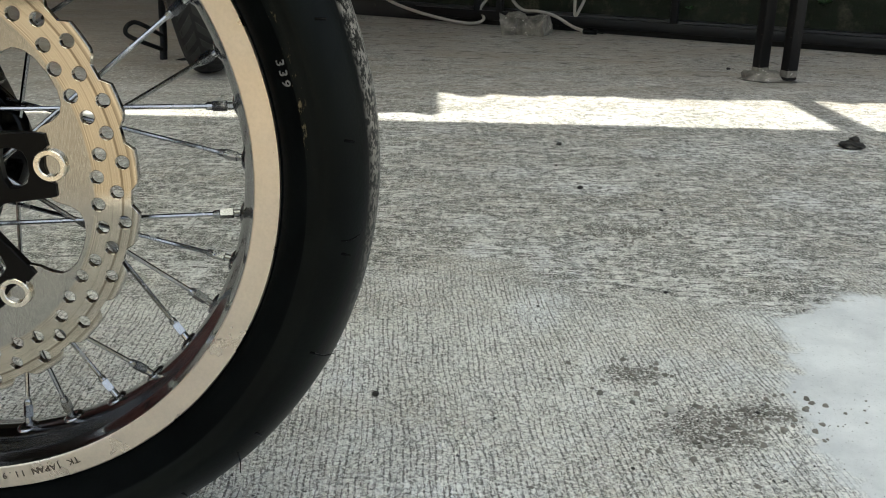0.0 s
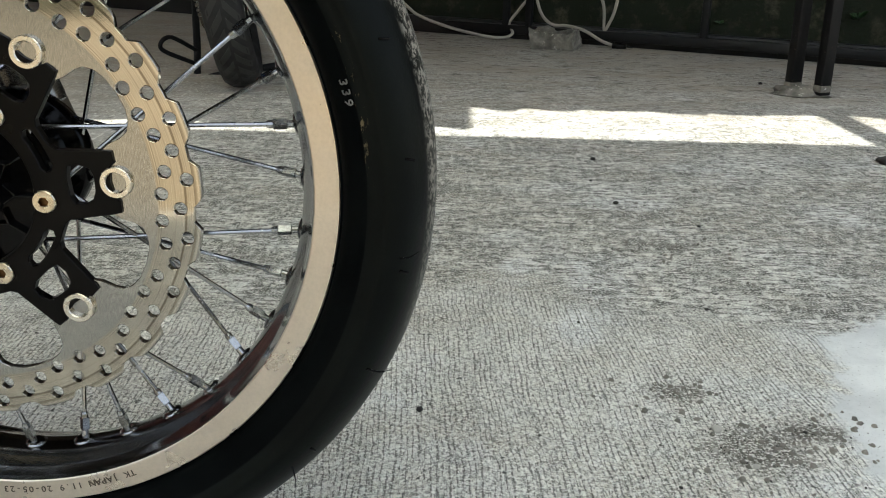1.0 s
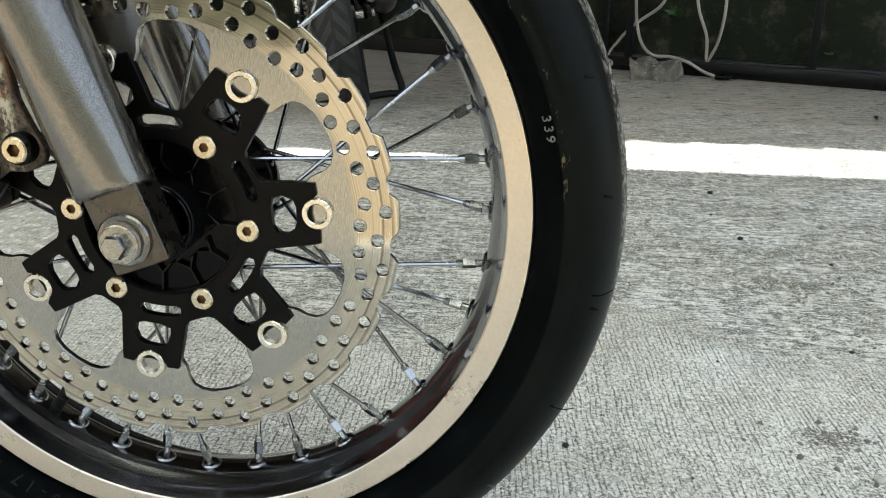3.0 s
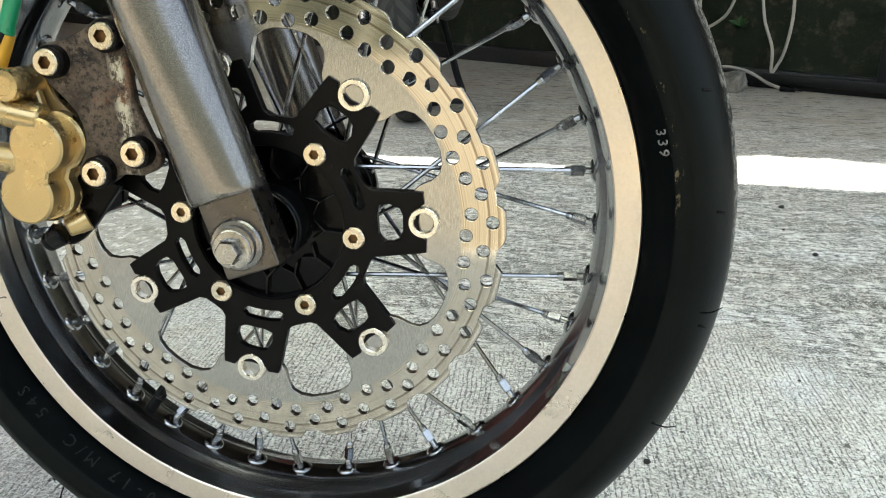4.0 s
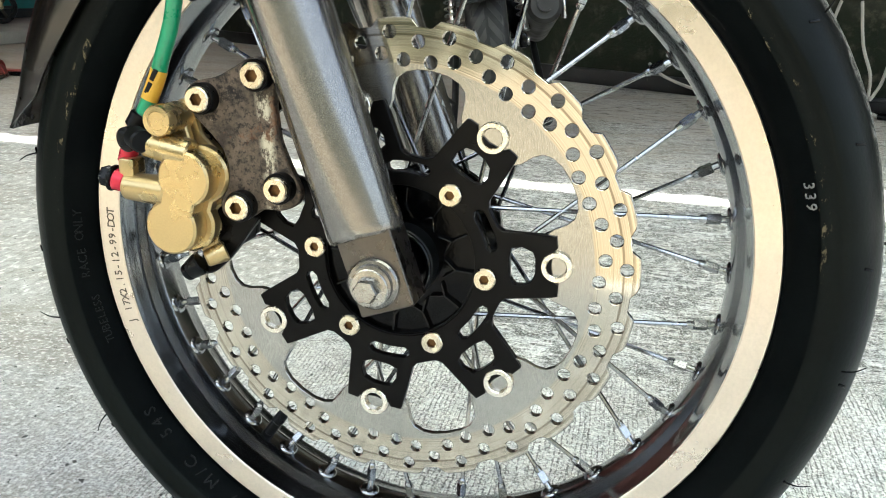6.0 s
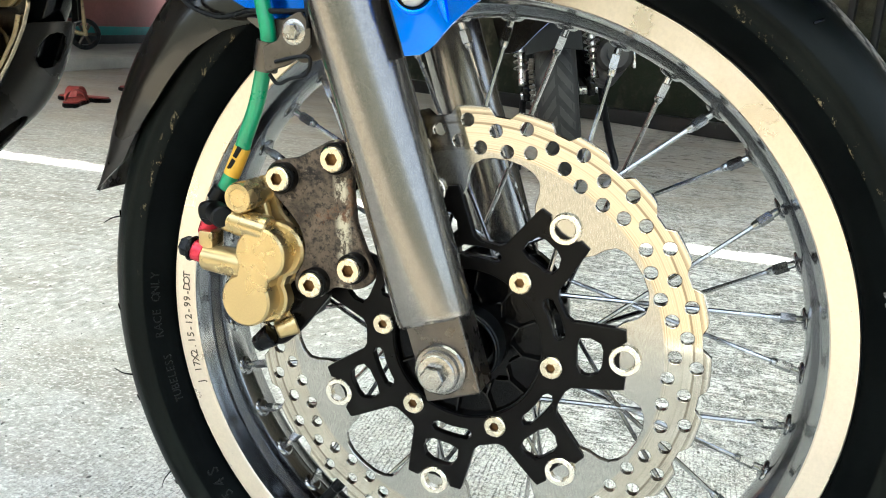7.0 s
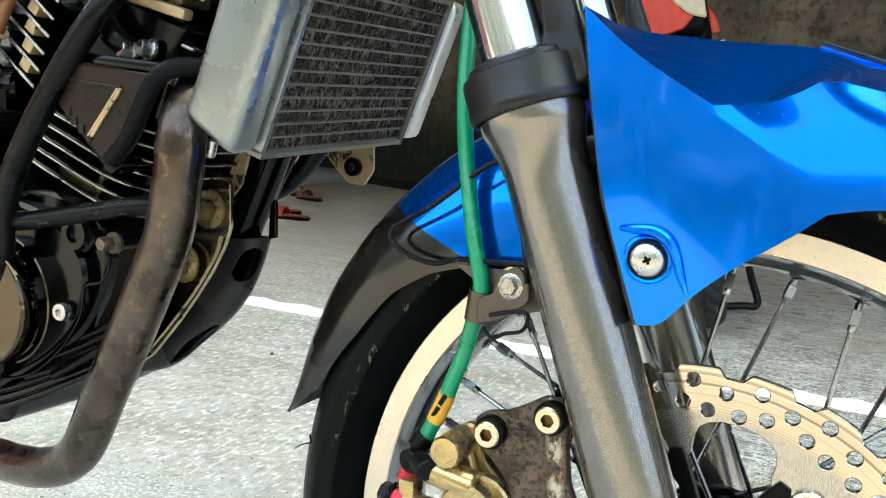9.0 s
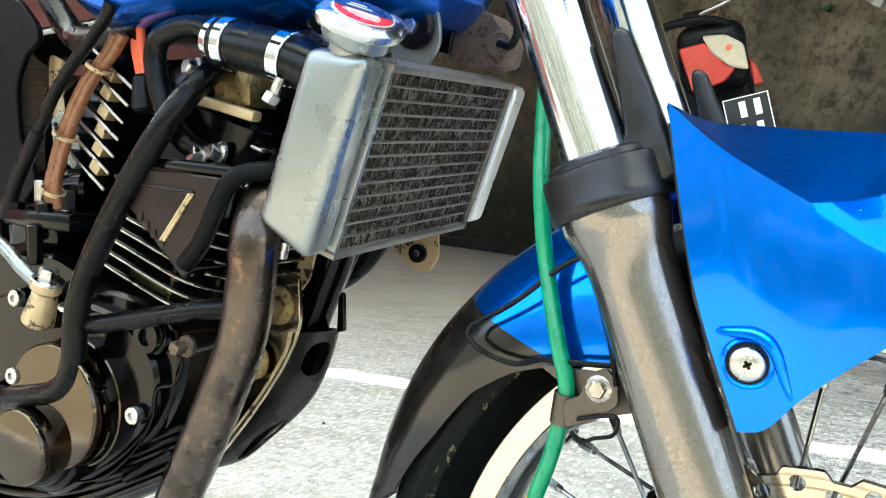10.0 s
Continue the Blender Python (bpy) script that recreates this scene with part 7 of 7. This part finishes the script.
# a sheet of grey corrugated metal leaning high on the wall
M_SHEET = plain("grey_zinc_sheet", (0.45, 0.46, 0.45), 0.4, 0.7, patch=8, dark=0.7)
solid("zinc_sheet", moved(corrugated(0.0, 1.6, 0.0, 0.8, 0.0, 0.07, 0.015, 0.004), Matrix.Identity(4)), M_SHEET, "grey corrugated metal sheet fixed high on the wall", "metal sheet", WALL_M @ pose(-0.36, -0.03, 1.46, 90, 0, 0) @ pose(0, 0, 0, 0, 0, -33), angle=40)

# ---- the far left: pink wall, step, cart, sandals ----
M_PINK = plain("faded_pink_plaster", (0.46, 0.20, 0.19), 0.85, dark=0.7, patch=3, grain=60, bump=0.3)
M_TEAL = plain("teal_paint", (0.05, 0.32, 0.30), 0.6, dark=0.7, patch=8)
M_STEP = plain("pale_concrete_step", (0.52, 0.50, 0.46), 0.9, dark=0.7, patch=5, grain=80, bump=0.5)
solid("wall_west", box(0.15, 9.0, 2.6, (-5.05, 2.0, 1.3), 0.01), M_PINK, "faded pink plaster wall", "wall", kind="structure")
solid("baseboard", box(0.03, 4.0, 0.07, (-4.955, 4.3, 0.185), 0.004), M_TEAL, "teal painted band along the pink wall", "baseboard", kind="structure")
solid("baseboard", box(0.04, 4.0, 0.07, (-4.950, 4.3, 0.115), 0.004), M_LEDGE, "dark band along the pink wall", "baseboard", kind="structure")
solid("step", box(1.10, 3.2, 0.08, (-4.42, 4.4, 0.04), 0.012), M_STEP, "low concrete step in front of the pink wall", "step", kind="structure")

cart = thing("push_cart", "small push cart with dark wheel and cream frame", "cart", pose(-4.45, 4.78, 0.08, 0, 0, 55))
wheel = part("wheel", moved(lathe([(0.080, -0.022), (0.105, -0.022), (0.112, -0.012), (0.112, 0.012), (0.105, 0.022), (0.080, 0.022)], 40, closed=True), Matrix.Translation((0, 0, 0.112)) @ Matrix.Rotation(radians(90), 4, "X")), M_RUBBER, cart)
for k in range(6):
    a = radians(60 * k)
    part("spoke", rod((0, 0, 0.112), (0.085 * math.cos(a), 0, 0.112 + 0.085 * math.sin(a)), 0.010, seg=8), M_CLAMP, wheel)
part("frame", join(rod((0, -0.03, 0.112), (-0.06, -0.03, 0.70), 0.016, seg=12), rod((-0.02, -0.03, 0.112), (-0.40, -0.03, 0.22), 0.016, seg=12), rod((0, 0.03, 0.112), (0, -0.04, 0.112), 0.014, seg=12)), M_CREAM, cart)
part("tray", box(0.40, 0.30, 0.16, (-0.24, 0.10, 0.30), 0.02), M_PLASTICD, cart)
part("rear_wheel", moved(lathe([(0.03, -0.02), (0.085, -0.02), (0.09, -0.01), (0.09, 0.01), (0.085, 0.02), (0.03, 0.02)], 32, closed=True), Matrix.Translation((-0.36, 0.02, 0.09)) @ Matrix.Rotation(radians(90), 4, "X")), M_RUBBER, cart)


def sole_outline(k=1.0):
    pts = [(0.0, -0.125), (0.030, -0.118), (0.038, -0.080), (0.034, -0.030), (0.042, 0.030), (0.050, 0.080), (0.040, 0.115), (0.008, 0.130), (-0.028, 0.115), (-0.042, 0.070), (-0.036, 0.010), (-0.030, -0.050), (-0.034, -0.095), (-0.022, -0.120)]
    return rounded([(x * k, y * k) for x, y in pts], 0.015, 3)


def sandal(x, y, turn, top, label, mirror=1):
    s = thing("sandal", label, "sandal", pose(x, y, 0, 0, 0, turn), group="sandals by the step")
    flat = slab([(a * mirror, c) for a, c in sole_outline()], 0.018, (), 0.004)
    part("sole", moved(flat, Matrix.Translation((0, 0, 0.018)) @ Matrix.Rotation(radians(-90), 4, "X")), M_RUBBER, s, "dark rubber sole")
    flat = slab([(a * mirror, c) for a, c in sole_outline(0.94)], 0.006, (), 0.002)
    part("footbed", moved(flat, Matrix.Translation((0, 0, 0.0245)) @ Matrix.Rotation(radians(-90), 4, "X")), top, s)
    arch = [[Vector((0.046 * math.cos(radians(a)), yy, 0.018 + 0.048 * math.sin(radians(a)))) for a in range(0, 181, 15)] for yy in (0.015, 0.045, 0.075)]
    part("strap", thicken(loft(arch, (2, 2)), 0.004), top, s)
    return s


M_SANDAL = plain("red_sandal", (0.36, 0.055, 0.045), 0.55, dark=0.75, patch=40)
M_SANDAL2 = plain("brown_sandal", (0.17, 0.07, 0.045), 0.6, dark=0.7, patch=40)
sandal(-2.66, 2.62, 30, M_SANDAL, "worn red rubber sandal on the concrete")
sandal(-2.74, 2.78, 100, M_SANDAL, "worn red rubber sandal on the concrete", -1)
sandal(-2.68, 3.20, 96, M_SANDAL, "worn red rubber sandal on the concrete")
sandal(-2.86, 3.36, 120, M_SANDAL, "worn red rubber sandal on the concrete", -1)
sandal(-3.20, 4.12, 70, M_SANDAL2, "dark brown sandal near the step")
sandal(-3.36, 4.26, 60, M_SANDAL2, "dark brown sandal near the step", -1)


# loose grit and crumbs of concrete, thickest on the broken stains
def crumbs():
    rnd = random.Random(41)
    verts, faces = [], []
    heaps = ((0.585, 0.150, 0.045, 0.040), (0.650, 0.180, 0.045, 0.020), (0.535, 0.255, 0.035, 0.020), (0.613, 0.709, 0.060, 0.030))
    for k in range(900):
        if k < 420:
            cx, cy, sx, sy = heaps[min(int(rnd.random() ** 1.4 * 4), 3)]
            x, y = rnd.gauss(cx, sx), rnd.gauss(cy, sy)
        else:
            x, y = rnd.uniform(-0.7, 1.1), rnd.uniform(0.0, 1.35)
        r = 0.0006 + (0.0034 if k < 420 else 0.0022) * rnd.random() ** 4
        a, h = rnd.uniform(0, 6.3), rnd.uniform(0.5, 1.0)
        i = len(verts)
        for ring, z in ((1.0, 0.0), (0.8, 0.7)):
            for q in range(5):
                w = a + q * 1.2566 + rnd.uniform(-0.3, 0.3)
                g = r * ring * rnd.uniform(0.7, 1.25)
                verts.append((x + g * math.cos(w), y + g * math.sin(w), r * h * z))
        verts.append((x + r * rnd.uniform(-0.3, 0.3), y + r * rnd.uniform(-0.3, 0.3), r * h * 1.15))
        for q in range(5):
            p = (q + 1) % 5
            faces += [(i + q, i + p, i + 5 + p, i + 5 + q), (i + 5 + q, i + 5 + p, i + 10)]
    me = bpy.data.meshes.new("grit")
    me.from_pydata(verts, [], faces)
    me.materials.append(M_GRIT)
    return me


M_GRIT = plain("concrete_crumbs", (0.34, 0.32, 0.28), 0.9, dark=0.35, patch=30, grain=900, bump=0.2)
tagged(new("grit", crumbs()), "loose grit and concrete crumbs on the floor", "grit", kind="stuff")

# ---- second motorcycle, seen from behind, leaning on its stand ----
other = thing("motorcycle", "black and red motorcycle parked facing the wall, leaning on its stand", "motorcycle", pose(-0.335, 2.085, 0, 0, -9.5, 11))
W2, R2C = 0.290, 0.0


def wheel_turn(profile, seg=72):
    return moved(lathe(profile, seg, closed=True), Matrix.Translation((0, R2C, W2)) @ Matrix.Rotation(radians(90), 4, "Y"))


M_CARCASS = plain("dull_tyre_rubber", (0.010, 0.010, 0.0098), 0.7, dark=0.7, patch=30, bump=0.3)
T2 = [(0.215, -0.040), (0.235, -0.052), (0.255, -0.057), (0.270, -0.052), (0.281, -0.038), (0.287, -0.020), (0.289, 0.0)]
tyre2 = part("tyre", wheel_turn(T2 + [(r, -h) for r, h in reversed(T2[:-1])], 90), M_CARCASS, other, "black rear tyre with directional tread", 50)
block = bmesh.new()
nb = 34
for k in range(nb):
    for sd in (-1, 1):
        base = 360 / nb * k + (5 if sd > 0 else 0)
        line = []
        for j in range(5):
            u = j / 4
            w = sd * (0.004 + 0.040 * u)
            ang = radians(base + 11 * u)
            r = float(np.interp(abs(w), [0, 0.020, 0.038, 0.052], [0.2895, 0.2872, 0.2808, 0.2690])) + 0.0016
            line.append((w, ang, r))
        prev = None
        for w, ang, r in line:
            cur = [block.verts.new((w, R2C + rr * math.cos(ang + d), W2 + rr * math.sin(ang + d))) for d in (-0.048, 0.048) for rr in (r - 0.004, r)]
            if prev:
                for a, b in ((0, 1), (1, 3), (3, 2)):
                    block.faces.new((prev[a], cur[a], cur[b], prev[b]))
            prev = cur
# blocks lighter than the carcass: groove shade is put into the two colours
M_TREAD = plain("lighter_tread", (0.032, 0.032, 0.030), 0.7, dark=0.7, patch=30, bump=0.3)
part("tread", block, M_TREAD, tyre2, "raised tread blocks toned lighter than the shaded grooves", 30)["kind"] = "stuff"
part("rim", wheel_turn([(0.195, -0.034), (0.217, -0.040), (0.222, -0.036), (0.210, 0.0), (0.222, 0.036), (0.217, 0.040), (0.195, 0.034), (0.190, 0.0)]), M_RIM, other)
part("hub", wheel_turn([(0.012, -0.060), (0.055, -0.060), (0.060, -0.040), (0.045, 0.0), (0.060, 0.040), (0.055, 0.060), (0.012, 0.060)], 40), M_ENGINE, other)
for k in range(10):
    a = radians(36 * k)
    part("spoke", rod((0, R2C + 0.05 * math.cos(a), W2 + 0.05 * math.sin(a)), (0, R2C + 0.2 * math.cos(a), W2 + 0.2 * math.sin(a)), 0.012, 0.009, 10), M_ENGINE, other)
part("sprocket", wheel_turn([(0.060, -0.078), (0.095, -0.078), (0.095, -0.072), (0.060, -0.072)], 40), M_STEEL, other)
link_mesh = mesh_of("chain_link", join(box(0.016, 0.010, 0.010, bevel=0.002)), M_CLAMP)
path = [(R2C + 0.10 * math.cos(radians(a)), W2 + 0.10 * math.sin(radians(a))) for a in range(100, 270, 9)]
path += [(R2C + 0.10 + 0.018 * k, W2 + 0.098 - 0.001 * k) for k in range(-5, 22)] + [(R2C + 0.10 + 0.018 * k, W2 - 0.098 + 0.002 * k) for k in range(-5, 22)]
for y, z in path:
    ob = new("chain_link", link_mesh)
    ob.parent, ob.location = other, (-0.075, y, z)
for sx in (-0.095, 0.095):
    part("swingarm", moved(box(0.025, 0.50, 0.045, (sx, R2C + 0.22, W2 + 0.005), 0.006), Matrix.Identity(4)), M_ENGINE, other)
    part("shock", join(rod((sx * 1.15, R2C + 0.02, W2 + 0.03), (sx * 1.05, R2C + 0.14, W2 + 0.36), 0.012, seg=12), *[moved(lathe([(0.020, -0.003), (0.026, 0), (0.020, 0.003)], 16, closed=True), aim(Vector((sx * 1.15, R2C + 0.02, W2 + 0.03)).lerp(Vector((sx * 1.05, R2C + 0.14, W2 + 0.36)), 0.15 + 0.06 * k), (sx * 1.05, R2C + 0.14, W2 + 0.36))) for k in range(12)]), M_STEEL, other)
part("axle", rod((-0.115, R2C, W2), (0.115, R2C, W2), 0.012, seg=14), M_STEEL, other)
part("muffler", join(rod((0.165, R2C - 0.10, W2 + 0.10), (0.150, R2C + 0.45, W2 + 0.01), 0.052, 0.046, 32, 0.012), rod((0.166, R2C - 0.125, W2 + 0.104), (0.165, R2C - 0.09, W2 + 0.10), 0.022, seg=20)), plain("dusty_muffler", (0.055, 0.053, 0.050), 0.4, 0.5, dark=0.6, patch=14), other, "dusty dark muffler")
part("muffler_guard", box(0.010, 0.20, 0.055, (0.222, R2C + 0.05, W2 + 0.08), 0.004), M_CHROME, other)
part("rear_fender", thicken(loft([[Vector((x, R2C + 0.335 * math.cos(radians(a)), W2 + 0.335 * math.sin(radians(a)) - 1.6 * x * x)) for a in range(60, 161, 8)] for x in (-0.075, -0.045, 0.0, 0.045, 0.075)], (1, 1, 1, 1)), 0.003), M_PLASTICD, other)
part("chain_case", box(0.02, 0.34, 0.05, (-0.082, R2C + 0.18, W2 + 0.125), 0.006), M_PLASTICD, other)
part("seat_body", moved(box(0.22, 0.80, 0.26, (-0.03, R2C + 0.45, 0.80), 0.05, 4), Matrix.Identity(4)), M_PLASTICD, other, "black tail body and seat")
part("engine_mass", box(0.26, 0.40, 0.34, (0, R2C + 0.62, 0.42), 0.03), M_ENGINE, other)
stand = part("centre_stand", pipe([(-0.13, R2C + 0.50, 0.30), (-0.15, R2C + 0.30, 0.10), (-0.16, R2C + 0.24, 0.012), (-0.10, R2C + 0.23, 0.012), (0.10, R2C + 0.23, 0.012), (0.16, R2C + 0.24, 0.012), (0.15, R2C + 0.30, 0.10), (0.13, R2C + 0.50, 0.30)], 0.012, 10), M_GATE, other)
part("stand_lever", pipe([(-0.15, R2C + 0.26, 0.10), (-0.21, R2C + 0.18, 0.16), (-0.24, R2C + 0.16, 0.13), (-0.16, R2C + 0.24, 0.06)], 0.007, 8), M_GATE, stand)
# tail lamp, indicator, plate
TAIL_SHIFT = Matrix.Translation((-0.030, 0, -0.004))
tail = part("tail_housing", moved(box(0.190, 0.16, 0.20, (0.005, 0.045, 0.945), 0.045, 5), TAIL_SHIFT), M_PLASTICD, other, "black tail lamp housing")
M_TAIL = plain("red_lamp_lens", (0.42, 0.028, 0.020), 0.12, dark=0.8, patch=40, Coat_Weight=0.8)
M_CLEAR = plain("clear_lamp_lens", (0.46, 0.40, 0.30), 0.10, dark=0.8, patch=60, Coat_Weight=1.0)
part("red_lens", moved(slab(rounded([(-0.085, 0.98), (-0.010, 0.985), (0.035, 0.915), (0.062, 0.900), (0.030, 0.868), (-0.060, 0.850)], 0.010), 0.02, (), 0.004), TAIL_SHIFT @ Matrix.Translation((0, -0.046, 0))), M_TAIL, tail, "red tail lamp lens")
clear = part("clear_lens", moved(slab(rounded([(-0.018, 1.004), (0.046, 0.996), (0.090, 0.962), (0.096, 0.888), (0.048, 0.905), (0.004, 0.950)], 0.012), 0.02, (), 0.005), TAIL_SHIFT @ Matrix.Translation((0, -0.051, 0))), M_CLEAR, tail, "clear indicator lens with amber bulb")
part("bulb", moved(lathe([(0.008, 0), (0.008, 0.003), (0.004, 0.006), (0.0, 0.006)], 16), TAIL_SHIFT @ facing(0.050, -0.051, 0.958)), M_ORANGE, clear)
part("reflector", moved(slab(rounded([(0.098, 0.930), (0.118, 0.900), (0.130, 0.850), (0.105, 0.845)], 0.008), 0.03, (), 0.004), TAIL_SHIFT @ Matrix.Translation((0, -0.020, 0))), M_TAIL, tail, "red side reflector")
part("grab_rail", pipe([(-0.16, 0.16, 1.02), (-0.16, 0.02, 1.045), (-0.10, -0.03, 1.050), (-0.01, -0.03, 1.040), (0.035, 0.0, 1.010), (0.05, 0.05, 0.96), (0.05, 0.16, 0.95)], 0.012, 12), M_PLASTICD, other, "black grab rail")
plate2 = part("number_plate", moved(box(0.125, 0.004, 0.130, (0, 0, 0), 0.002), pose(0.050, -0.060, 0.750, 0, -5, 8)), M_GATE, other, "dark number plate with pale border and bars")
for sx, sz, w, h in ((0, 0.062, 0.121, 0.0025), (0, -0.062, 0.121, 0.0025), (-0.0602, 0, 0.0028, 0.128), (0.0602, 0, 0.0028, 0.128)):
    part("plate_border", moved(box(w, 0.002, h, (sx, -0.003, sz)), pose(0.050, -0.060, 0.750, 0, -5, 8)), M_WHITE, plate2)
for sx, sz in ((-0.012, 0.028), (0.028, 0.028), (-0.025, -0.035), (0.025, -0.035)):
    part("plate_bar", moved(box(0.018, 0.002, 0.045, (sx, -0.003, sz)), pose(0.050, -0.060, 0.750, 0, -5, 8)), M_WHITE, plate2)
part("handlebar", pipe([(-0.10, R2C + 0.97, 1.185), (-0.06, R2C + 0.95, 1.205), (0.02, R2C + 0.90, 1.22)], 0.014, 12), M_COPPER, other)
part("lever_block", box(0.09, 0.06, 0.05, (-0.07, R2C + 0.93, 1.22), 0.01), M_PLASTICD, other)
part("lever", rod((-0.05, R2C + 0.90, 1.225), (0.10, R2C + 0.82, 1.25), 0.010, 0.008, 12, 0.003), M_CHROME, other)
